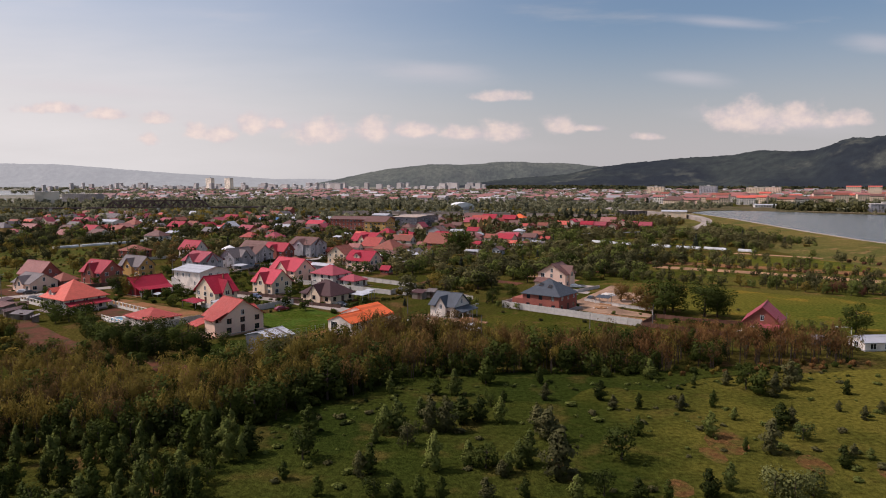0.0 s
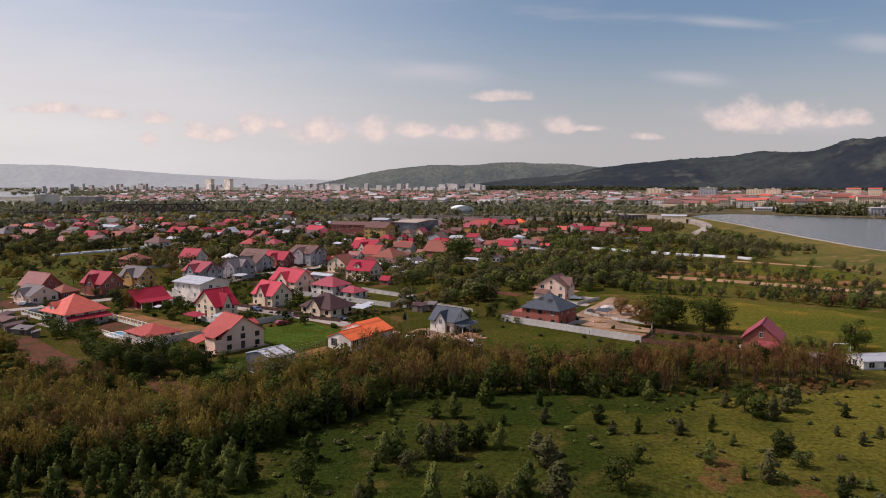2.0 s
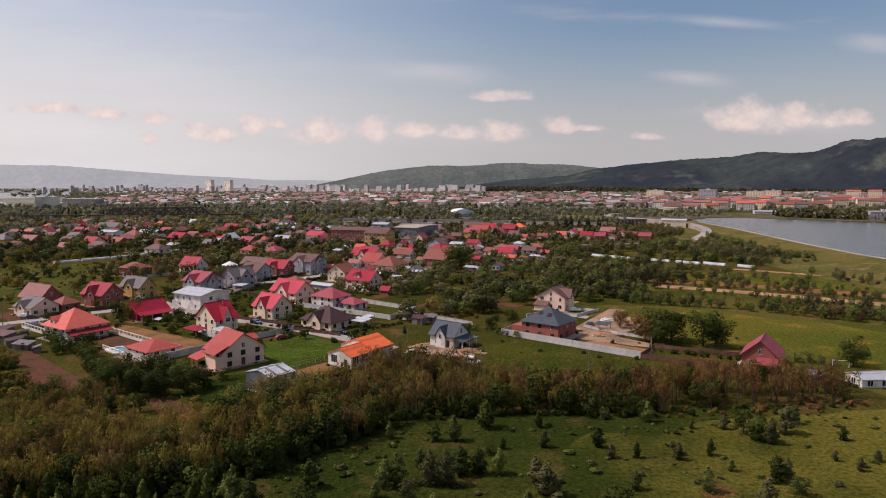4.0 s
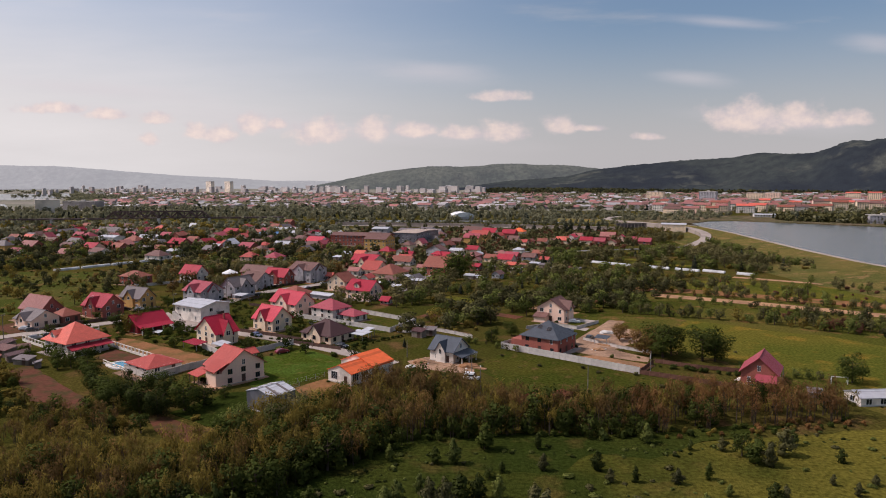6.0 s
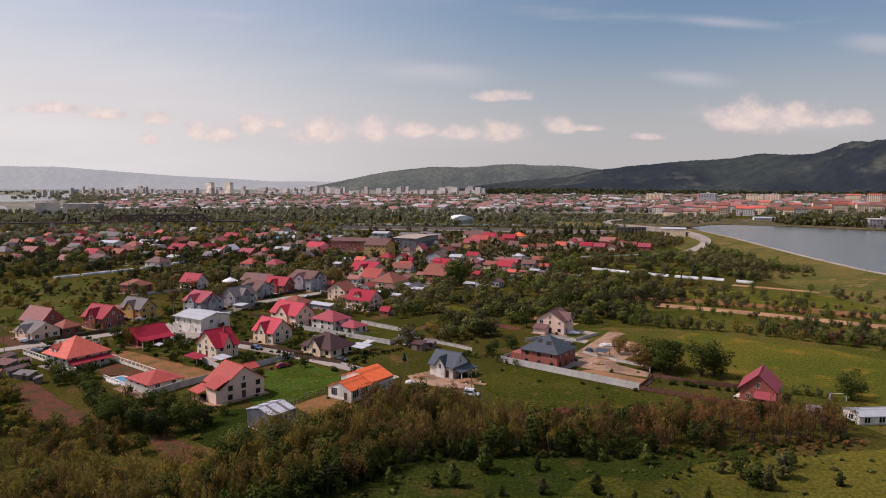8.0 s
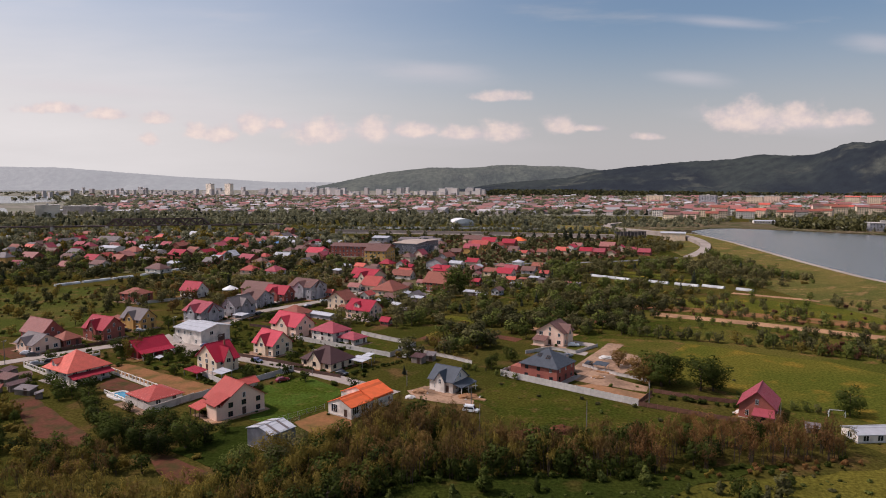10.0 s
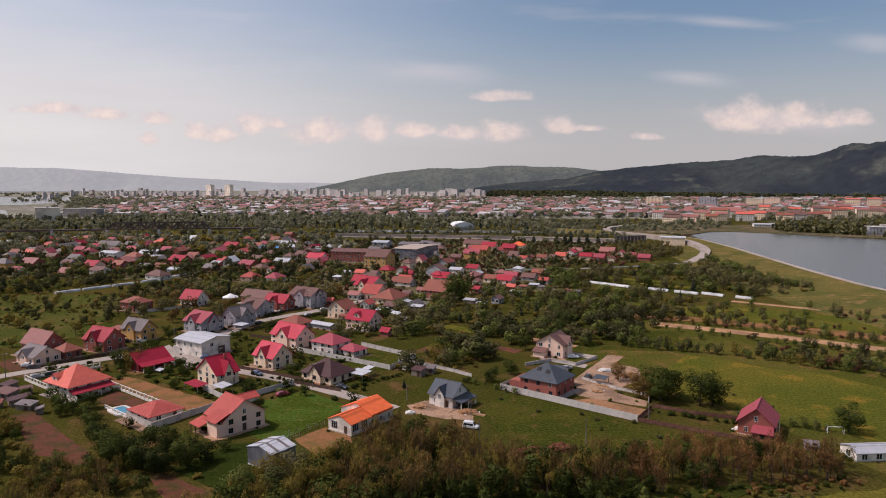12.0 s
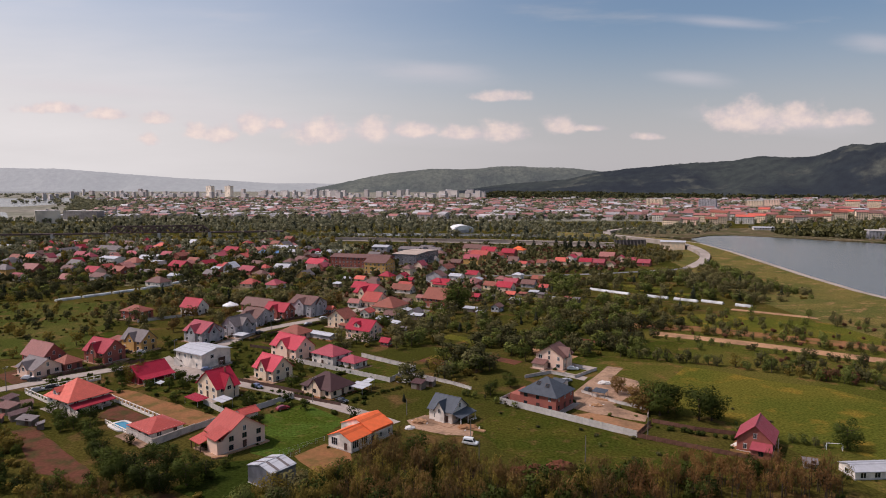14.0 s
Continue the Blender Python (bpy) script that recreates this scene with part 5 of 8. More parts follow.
def wood(name, spots, kind, leaf, detail, label, category="trees"):
    """Many trees past counting, joined: spots are x, y, height, width factor."""
    rng = np.random.default_rng(len(spots))
    for what, mat, iv, iq in (("trunks", BARK, 0, 1), ("crowns", LEAF[leaf], 2, 3)):
        vs, qs, ns, o = [], [], [], 0
        for x, y, h, wide in spots:
            arrays = tree_kind(kind, leaf, detail)[rng.integers(4)]
            v, q = arrays[iv], arrays[iq]
            a = rng.uniform(0, 6.28)
            k = h / SIZES[kind][0]
            c, s = math.cos(a) * k * wide, math.sin(a) * k * wide
            vs.append(np.stack([v[:, 0] * c - v[:, 1] * s + x, v[:, 0] * s + v[:, 1] * c + y, v[:, 2] * k], 1))
            qs.append(q + o)
            if what == "crowns":
                m, ca, sa = arrays[6], math.cos(a), math.sin(a)
                ns.append(np.stack([m[:, 0] * ca - m[:, 1] * sa, m[:, 0] * sa + m[:, 1] * ca, m[:, 2]], 1))
            o += len(v)
        me = quads_mesh(name, np.concatenate(vs), np.concatenate(qs), mat, normals=np.concatenate(ns) if ns else None)
        if what == "trunks":
            if detail == "far":
                continue
            holder = thing(name, Matrix(), label, category, kind="stuff", me=me)
        elif detail == "far":
            holder = thing(name, Matrix(), label, category, kind="stuff", me=me)
        else:
            part("crown", me, holder)


def inside(x, y, poly):
    hit = False
    for (x0, y0), (x1, y1) in zip(poly, poly[1:] + poly[:1]):
        if (y0 > y) != (y1 > y) and x < (x1 - x0) * (y - y0) / (y1 - y0) + x0:
            hit = not hit
    return hit


def scatter(poly, spacing, seed, gap=0.0, clear=1.5):
    """Places inside a zone, jittered about a grid; gap: the share left open, in drifts."""
    rng = random.Random(seed)
    xs, ys = [p[0] for p in poly], [p[1] for p in poly]
    out = []
    y = min(ys)
    while y < max(ys):
        x = min(xs)
        while x < max(xs):
            px, py = x + rng.uniform(-0.5, 0.5) * spacing, y + rng.uniform(-0.5, 0.5) * spacing
            if inside(px, py, poly) and is_free(px, py, clear) and noise.noise((px / (spacing * 5), py / (spacing * 5), seed)) * 0.5 + 0.5 + rng.uniform(-0.25, 0.25) > gap:
                out.append((px, py))
            x += spacing
        y += spacing
    return out


def plant(poly, spacing, seed, kinds, low, high, detail="mid", gap=0.0, singles=0, clear=1.5, group="", wide=(0.72, 1.08), name="tree"):
    """Fill a zone with trees. kinds: (kind, leaf, share, label). The nearest are things of their own, the rest one wood for each kind."""
    rng = random.Random(seed + 1)
    spots = sorted(scatter(poly, spacing, seed, gap, clear), key=lambda p: p[0] ** 2 + p[1] ** 2)
    rest = {}
    for k, (x, y) in enumerate(spots):
        r = rng.random()
        for kind, leaf, share, label in kinds:
            if r < share:
                break
            r -= share
        h, w = rng.uniform(low, high), rng.uniform(*wide)
        if kind == "bush":
            h *= 0.4
        if k < singles:
            tree(x, y, kind, leaf, h, label, detail, group, rng, w, name)
        else:
            rest.setdefault((kind, leaf, label), []).append((x, y, h, w))
    for (kind, leaf, label), some in rest.items():
        wood("thicket" if detail != "far" else "woodland", some, kind, leaf, detail, label)




# ---------------------------------------------------------------- fences and garden walls
def fence(points, h, style, label):
    """A fence along a line of corners: posts and panels, each a part."""
    group = "fences"
    x0, y0 = points[0]
    top = thing("fence", pose(x0, y0, 0), label, "fence", group)
    pitch = {"panel": 2.1, "balustrade": 2.4, "wood": 2.5, "wire": 3.0, "wall": 4.0, "dark": 2.4}[style]
    tone = {"panel": CONCRETE, "balustrade": WALL["white"], "wood": RUSTY, "wire": STEEL, "wall": CONCRETE, "dark": TIMBER}[style]
    done = {}
    for (ax, ay), (bx, by) in zip(points, points[1:]):
        length = math.hypot(bx - ax, by - ay)
        turn = math.degrees(math.atan2(by - ay, bx - ax))
        n = max(1, round(length / pitch))
        step = length / n
        key = round(step, 2)
        if key not in done:
            post_w = 0.04 if style == "wire" else 0.16 if style == "balustrade" else 0.09
            post = mesh_of("post", *box(-post_w, post_w, -post_w, post_w, -0.2, h + 0.06), tone)
            if style == "panel":
                v, f = box(0.09, step - 0.09, -0.04, 0.04, 0, h)
                rail = None
            elif style == "balustrade":
                v, f = box(0.16, step - 0.16, -0.1, 0.1, 0, h * 0.42)
                rail = mesh_of("rail", *box(0.1, step - 0.1, -0.12, 0.12, h - 0.14, h), tone)
            elif style == "wire":
                v, f = tube([(0, 0, 0.1), (0, 0, h - 0.03), (step, 0, h - 0.03), (step, 0, h * 0.5), (0, 0, h * 0.5), (step, 0, 0.1), (0, 0, 0.1)], [0.015] * 7, 4)
                rail = None
            elif style == "wall":
                v, f = box(0, step, -0.1, 0.1, 0, h)
                rail = mesh_of("coping", *box(0, step, -0.17, 0.17, h, h + 0.08), PALE_CONCRETE)
            else:
                v, f = box(0.08, step - 0.08, -0.02, 0.02, 0.12, h - 0.05)
                rail = mesh_of("rail", *box(0, step, 0.02, 0.06, h * 0.7, h * 0.78), tone)
            done[key] = (post, mesh_of("panel", v, f, tone), rail)
        post, panel, rail = done[key]
        for i in range(n + 1):
            t = i / n
            m = pose(ax - x0 + (bx - ax) * t, ay - y0 + (by - ay) * t, 0, 0, 0, turn)
            part("post", post, top, m)
            if i < n:
                part("panel", panel, top, m)
                if rail:
                    part("rail", rail, top, m)
        STRIPS.append((ax, ay, bx, by, 0.6))
    return top


RUSTY = material("rust_brown_boards", (0.19, 0.09, 0.06), 0.85, 0.3, 4.0, 0.5, 0.2, by_object=0.3)
fence([(27, 222), (18.7, 212.1), (54.1, 182.7)], 2.0, "panel", "pale concrete panel fence along the green meadow")
fence([(-56.9, 261.2), (-18.3, 234.8), (-10, 250.7)], 1.8, "panel", "grey concrete panel fence round a garden")
fence([(-32.4, 269.8), (-10, 250.7)], 1.6, "wall", "white-capped garden wall by the lawn")
fence([(-106.7, 214.9), (-81.2, 194.2)], 1.9, "balustrade", "white balustrade wall along the pool garden")
fence([(-98.5, 194.0), (-88.5, 185.7)], 1.1, "balustrade", "low white balustrade beside the pool")
fence([(-88.5, 185.7), (-77.4, 176.6), (-70.3, 188.3)], 1.9, "wall", "rendered wall round the pool house")
fence([(-139.1, 222), (-124, 210.4), (-109.2, 198.5)], 1.9, "balustrade", "white arched garden fence beside the villa")
fence([(-139.1, 222), (-130, 230.5), (-122, 238)], 1.7, "balustrade", "white garden fence along the street")
fence([(-76, 211.6), (-65.5, 201)], 1.7, "panel", "white panel fence behind a cream house")
fence([(-70.3, 188.3), (-66.5, 193.7), (-48.4, 217.2)], 1.8, "panel", "grey panel fence between two gardens")
fence([(54.1, 182.7), (72, 171.5), (80, 167)], 1.4, "wood", "low rust-brown picket fence by the thicket")
fence([(61, 193), (54.1, 182.7)], 1.5, "wood", "brown fence closing the clay yard")
fence([(62, 194.5), (72, 188), (84, 183.5)], 1.3, "wood", "brown fence behind a small garden")
fence([(-42, 170.5), (-32, 180.5)], 1.3, "wire", "thin wire fence beside the lawn")
fence([(-37, 172), (-46, 160)], 1.2, "wire", "thin wire fence by the shed")
fence([(-72, 236), (-58, 228.5), (-46, 221)], 1.3, "dark", "dark iron fence along the side street")
fence([(-50, 219), (-32, 209.5)], 1.2, "dark", "dark fence before a cream bungalow")
fence([(-85, 296), (-80, 310), (-70, 323), (-58, 336)], 1.3, "dark", "dark fence along the main street")
fence([(-96, 316), (-88, 330), (-78, 342), (-68, 354)], 1.3, "dark", "dark fence in front of grey houses")
fence([(-82, 286), (-66, 278), (-46, 262.5)], 1.3, "dark", "dark garden fence between two lawns")
fence([(-142, 240), (-130, 252), (-117, 262)], 1.4, "dark", "dark street fence by the old houses")
fence([(58, 250), (48, 240), (40, 246), (30, 240)], 1.1, "wall", "low wall round a house yard")
fence([(47, 223), (56, 212), (64, 205), (62, 199)], 0.9, "wall", "low pale wall across the building yard")
fence([(10, 226), (4, 232), (-6, 240), (-16, 246)], 1.1, "wall", "pale garden wall in the grass")
fence([(-153, 337), (-140, 348), (-128, 356)], 1.4, "panel", "grey fence behind a brick house")


# ---------------------------------------------------------------- pool garden
def pool(x, y, rz):
    top = thing("swimming_pool", pose(x, y, 0.12, 0, 0, rz), "blue garden pool with a pale paved rim", "pool")
    w, d = 7.0, 4.2
    rim = [(math.copysign(abs(math.cos(a)) ** 0.45, math.cos(a)) * w / 2, math.copysign(abs(math.sin(a)) ** 0.45, math.sin(a)) * d / 2) for a in (2 * math.pi * i / 28 for i in range(28))]
    n = 28
    v = [(px, py, 0.24) for px, py in rim] + [(px * 1.28, py * 1.4, 0.24) for px, py in rim] + [(px * 1.28, py * 1.4, -0.3) for px, py in rim] + [(px, py, -0.3) for px, py in rim]
    f = []
    for i in range(n):
        j = (i + 1) % n
        f += [(i, n + i, n + j, j), (n + i, 2 * n + i, 2 * n + j, n + j), (i, j, 3 * n + j, 3 * n + i)]
    part("deck", mesh_of("deck", v, f, PALE_PAVING), top)
    part("water", mesh_of("water", [(px, py, 0.12) for px, py in rim], [tuple(range(n))], POOL_WATER), top)
    for s in (-0.3, 0.3):
        pts = [(w / 2 - 0.2, s, 0), (w / 2 - 0.2, s, 0.8), (w / 2 + 0.3, s, 0.9), (w / 2 + 0.5, s, 0.3)]
        part("handrail", mesh_of("handrail", *tube(pts, [0.04] * 4, 5), STEEL), top)


PALE_PAVING = material("pale_stone_paving", (0.66, 0.62, 0.57), 0.8, 0.15, 2.0, 0.4, 0.1)
patch("pool_garden", [(-103.3, 198.5), (-104.0, 211.0), (-80.9, 193.3), (-85.5, 191.0), (-94.9, 196.1)], PLOT, "reddish bare garden beside the pool", 0.05, 0.2)
pool(-92.4, 191.3, -40)


# ---------------------------------------------------------------- cars
def car_paint(name, colour):
    m = bpy.data.materials.new(name)
    m.use_nodes = True
    b = m.node_tree.nodes["Principled BSDF"]
    b.inputs["Base Color"].default_value, b.inputs["Roughness"].default_value, b.inputs["Coat Weight"].default_value = (*colour, 1), 0.35, 0.6
    return m


PAINT = {"white": car_paint("white_car_paint", (0.75, 0.75, 0.75)), "red": car_paint("dark_red_car_paint", (0.22, 0.015, 0.03)), "black": car_paint("black_car_paint", (0.015, 0.016, 0.02)), "blue": car_paint("blue_grey_car_paint", (0.10, 0.14, 0.24)), "silver": car_paint("silver_car_paint", (0.42, 0.43, 0.45))}
CAR_MESH = {}


def shell(profile, width, narrow=0.0):
    """A side profile drawn out across the car, narrower towards the top."""
    n = len(profile)
    tall = max(z for _, z in profile)
    v = [(x, side * (width / 2 - narrow * max(0, (z - 0.9)) / max(tall - 0.9, 0.1)), z) for side in (-1, 1) for x, z in profile]
    f = [tuple(range(n))[::-1], tuple(range(n, 2 * n))] + [(i, (i + 1) % n, n + (i + 1) % n, n + i) for i in range(n)]
    return v, f


def car(x, y, rz, paint, label, van=False):
    top = thing("car", pose(x, y, 0.04 if van else 0.09, 0, 0, rz), label, "car", "parked cars")
    key = (paint, van)
    if key not in CAR_MESH:
        roof = 1.95 if van else 1.45
        low = [(-2.1, 0.3), (2.1, 0.3), (2.15, 0.62), (2.0, 0.85), (1.0, 0.95), (-2.0, 0.98), (-2.15, 0.7)]
        cab = [(-2.0, 0.96), (1.25 if van else 1.0, 0.94), (0.75 if van else 0.35, roof), (-1.85 if van else -1.2, roof)]
        glass = [(-1.75, 1.02), (0.98 if van else 0.78, 1.0), (0.66 if van else 0.28, roof - 0.1), (-1.6 if van else -1.12, roof - 0.1)]
        wheel = mesh_of("wheel", *tube([(0, -0.11, 0), (0, 0.11, 0)], (0.32, 0.32), 14), RUBBER)
        rim = mesh_of("rim", [(0.19 * math.cos(a), -0.115, 0.19 * math.sin(a)) for a in (2 * math.pi * i / 10 for i in range(10))], [tuple(range(10))], STEEL)
        CAR_MESH[key] = (bevelled("body", *shell(low, 1.75), PAINT[paint], 0.06), bevelled("cabin", *shell(cab, 1.62, 0.18), PAINT[paint], 0.05), mesh_of("side_window", *shell(glass, 1.655, 0.19), GLASS), wheel, rim, mesh_of("lamp", *box(2.08, 2.17, -0.16, 0.16, 0.6, 0.74), TRIM), mesh_of("windscreen", [(1.02 if not van else 1.27, -0.66, 0.99), (1.02 if not van else 1.27, 0.66, 0.99), ((0.42 if not van else 0.82), 0.58, roof - 0.08), ((0.42 if not van else 0.82), -0.58, roof - 0.08)], [(0, 1, 2, 3)], GLASS))
    body, cabin, glass, wheel, rim, lamp, screen = CAR_MESH[key]
    part("body", body, top)
    c = part("cabin", cabin, top)
    part("side_window", glass, c)
    part("windscreen", screen, c)
    for wx in (-1.3, 1.3):
        for wy in (-0.78, 0.78):
            w = part("wheel", wheel, top, pose(wx, wy, 0.32, 0, 0, 0 if wy < 0 else 180))
            part("rim", rim, w)
    for wy in (-0.6, 0.6):
        part("headlight", lamp, top, pose(0, wy, 0))


car(-49.3, 205.6, 40, "red", "dark red car parked on grass by a wall")
car(-32.0, 213.0, -35, "black", "black car parked beside a bungalow")
car(-63.4, 228.4, -35, "blue", "blue-grey car parked on the side street")
car(-88.0, 249.6, 10, "blue", "dark blue car parked before the workshop")
car(7.8, 177.7, -20, "white", "white van parked at the edge of grass", True)
car(49.2, 250.6, -5, "white", "white car in a house yard")
car(49.3, 224.5, 60, "black", "black car on the dusty driveway")
car(-148.2, 238.5, 10, "white", "white car parked by the street")
car(-144.6, 236.0, 20, "black", "black car parked by the street")
car(-136.5, 224.5, 30, "silver", "silver car parked inside the white fence")
car(-133.4, 227.6, 30, "black", "black car parked inside the white fence")
car(-84.8, 311.5, 60, "black", "black car driving on the main street")
car(-124.0, 275.4, 10, "silver", "silver car parked near an ochre house")
car(-130.0, 275.8, 10, "black", "black car parked near an ochre house")
car(-59.5, 199.5, 30, "white", "white car parked behind the pink house")
car(44.0, 235.0, 30, "silver", "silver car in the building yard")
car(-61.0, 345.0, 45, "white", "white car on the main street")
car(-66.0, 331.0, 48, "silver", "silver car on the main street")


# ---------------------------------------------------------------- poles, carports, sheds, heaps
def utility_pole(x, y, h, label, lamp=False):
    top = thing("utility_pole", pose(x, y, 0), label, "utility pole", "utility poles")
    part("pole", mesh_of("pole", *tube([(0, 0, -0.2), (0, 0, h)], (0.13, 0.08), 8), POLE), top)
    for s in (-0.7, 0, 0.7) if lamp else ():
        part("insulator", mesh_of("insulator", *tube([(s, 0, h - 0.38), (s, 0, h - 0.2)], (0.05, 0.03), 6), TRIM), top)
    if lamp:
        part("crossarm", mesh_of("crossarm", *box(-0.8, 0.8, -0.06, 0.06, h - 0.5, h - 0.38), POLE), top)
        part("lamp_arm", mesh_of("lamp_arm", *tube([(0, 0, h - 0.2), (0.6, -0.4, h + 0.2), (1.3, -0.8, h + 0.25)], (0.04, 0.035, 0.03), 5), STEEL), top)
        part("lamp_head", mesh_of("lamp_head", *box(1.1, 1.6, -0.95, -0.7, h + 0.2, h + 0.32), STEEL), top)


for x, y, h, lamp in ((7.9, 178.6, 7.0, True), (9.4, 163.9, 7.0, False), (36.4, 166.3, 7.0, False), (82.7, 161.6, 8.0, False), (57.7, 184.7, 6.0, False), (-109.9, 243.1, 8.0, True), (-103.4, 258.7, 9.6, True), (-41.5, 213.2, 8.2, True), (-70.5, 350.9, 9.4, True), (-135.1, 258.8, 8.7, True), (-147.0, 224.3, 8.5, True), (-97.2, 303.4, 8.5, True), (-10.6, 201.0, 5.0, False), (-81, 318, 8.5, True), (-78, 234, 8, True)):
    utility_pole(x, y, h, "concrete utility pole with a street lamp" if lamp else "thin concrete utility pole standing on grass", lamp)


def carport(x, y, rz, w, d, h, mat, label):
    top = thing("carport", pose(x, y, 0, 0, 0, rz), label, "carport", "carports")
    part("roof", roof_mesh("roof", [[(-w / 2, -d / 2, h), (w / 2, -d / 2, h), (w / 2, d / 2, h + 0.4), (-w / 2, d / 2, h + 0.4)]], mat, 0.12), top)
    for sx in (-1, 1):
        for sy in (-1, 1):
            part("post", mesh_of("post", *box(-0.07, 0.07, -0.07, 0.07, -0.2, h + (0.3 if sy > 0 else -0.1)), STEEL), top, pose(sx * (w / 2 - 0.2), sy * (d / 2 - 0.2), 0))


carport(-27.5, 223.5, -35, 6.5, 5.0, 2.4, ROOF["metal"], "pale sheet carport beside a bungalow")
carport(-25.2, 228.0, -35, 3.0, 3.5, 2.6, ROOF["metal"], "small pale sheet canopy beside a bungalow")
carport(-69.0, 209.0, -40, 5.5, 4.0, 2.3, ROOF["metal"], "pale sheet canopy behind a cream house")
carport(-78.0, 211.0, -40, 8.0, 4.0, 2.2, ROOF["crimson"], "crimson lean-to roof behind a cream house")
carport(-90.0, 300.0, -30, 6.0, 4.5, 2.4, ROOF["metal"], "pale canopy beside grey houses")
carport(52.0, 218.0, -35, 4.5, 3.5, 2.2, ROOF["slate"], "low dark canopy in the yard")
carport(-98.0, 231.5, -35, 3.0, 2.0, 0.9, ROOF["metal"], "pale covered bench by the barn")


def shack(x, y, rz, w, d, h, roof, label):
    top = thing("shed", pose(x, y, 0, 0, 0, rz), label, "shed", "garden sheds")
    TAKEN.append((x, y, max(w, d) * 0.6))
    part("wall", mesh_of("wall", *box(-w / 2, w / 2, -d / 2, d / 2, -0.2, h), RAW_TIMBER), top)
    part("roof", roof_mesh("roof", [[(-w / 2 - 0.3, -d / 2 - 0.3, h), (w / 2 + 0.3, -d / 2 - 0.3, h), (w / 2 + 0.3, d / 2 + 0.3, h + 0.7), (-w / 2 - 0.3, d / 2 + 0.3, h + 0.7)]], ROOF[roof], 0.1), top)
    part("door", DOOR, top, pose(w * 0.2, -d / 2, 0))


for x, y, rz, w, d, h, roof in ((-133.2, 203, -20, 6.5, 4, 2.3, "umber"), (-126.0, 198.0, -48, 4.2, 5.5, 1.9, "brown"), (-121.0, 193.2, -15, 5.5, 2.6, 1.7, "grey"), (-137, 210.5, -30, 4.4, 3.4, 2.4, "brown"), (-129.5, 207.2, 35, 3.0, 2.4, 1.8, "umber"), (-130.5, 194.5, 12, 2.6, 2.0, 1.6, "clay"), (-115, 189.5, -60, 2.2, 1.8, 1.5, "grey"), (-8, 228, -30, 4, 3, 2.2, "brown"), (-4, 231, -20, 3, 3, 2.0, "grey"), (40, 217, -37, 5, 4, 2.6, "slate"), (-140, 290, -25, 7, 5, 2.8, "clay"), (-133, 291.5, -25, 6, 4, 2.6, "metal"), (91.5, 163, -20, 3, 2, 1.4, "grey"),
                                (-18.3, 359.0, 60, 5, 3.5, 2.4, "metal"), (-12.9, 344.1, -28, 6, 3, 2.5, "metal"), (-9.1, 352.9, -35, 4, 3, 2.4, "grey"), (-22.8, 327.7, -35, 5, 3, 2.0, "metal"), (-30.1, 335.7, -20, 5, 3.5, 2.5, "metal"), (-18.6, 312.8, -20, 4, 2.5, 2.3, "grey"), (-38.1, 317.6, -35, 7, 3, 1.9, "metal"), (-46.7, 321.3, -35, 5, 3, 2.2, "clay"), (-70.1, 452.5, -35, 6, 4, 2.5, "metal"), (-45.5, 424.9, -20, 5, 3, 2.0, "grey"), (16.1, 365.3, -28, 9, 3, 2.0, "metal"), (28.9, 404.3, -20, 5, 3, 2.0, "grey"), (42.2, 389.2, -28, 6, 3, 2.6, "metal"), (57.2, 420.7, -28, 6, 3, 2.0, "metal"), (60.7, 408.3, -35, 5, 3, 2.6, "grey"), (63.7, 394.8, -35, 4, 3, 2.5, "metal"), (74.3, 398.5, 60, 4, 3, 2.1, "clay"), (78.2, 392.9, -35, 4, 3, 2.3, "grey"), (49.4, 414.4, -35, 5, 3, 2.0, "clay"), (20.6, 352.9, -35, 5, 3, 2.6, "metal")):
    shack(x, y, rz, w, d, h, roof, "small weathered timber shed with a " + {"grey": "grey sheet", "umber": "brown", "brown": "dark", "clay": "clay tile", "metal": "pale sheet", "slate": "slate grey"}[roof] + " roof")


def heap(name, x, y, w, d, h, mat, label, seed, lumps=0):
    """A heap of earth or rubble, with loose lumps on it."""
    bm = bmesh.new()
    bmesh.ops.create_icosphere(bm, subdivisions=4, radius=1)
    for v in bm.verts:
        n = noise.fractal((v.co.x * 2.2 + seed, v.co.y * 2.2, v.co.z * 2.2), 1.0, 2.0, 4)
        v.co = Vector((v.co.x * w / 2 * (1 + 0.25 * n), v.co.y * d / 2 * (1 + 0.25 * n), max(-0.2, v.co.z * h * (1 + 0.45 * n))))
    me = bpy.data.meshes.new(name)
    bm.to_mesh(me)
    bm.free()
    me.materials.append(mat)
    top = thing(name, pose(x, y, 0), label, "heap")
    part("mound", me, top)
    rng = random.Random(seed)
    chunk = bevelled("chunk", *box(-0.3, 0.3, -0.2, 0.2, -0.15, 0.15), PALE_PAVING, 0.05)
    for k in range(lumps):
        a, r = rng.uniform(0, 6.28), rng.uniform(0.6, 1.25)
        part("chunk", chunk, top, pose(math.cos(a) * w / 2 * r, math.sin(a) * d / 2 * r, 0.12, rng.uniform(-20, 20), rng.uniform(-20, 20), rng.uniform(0, 360)))


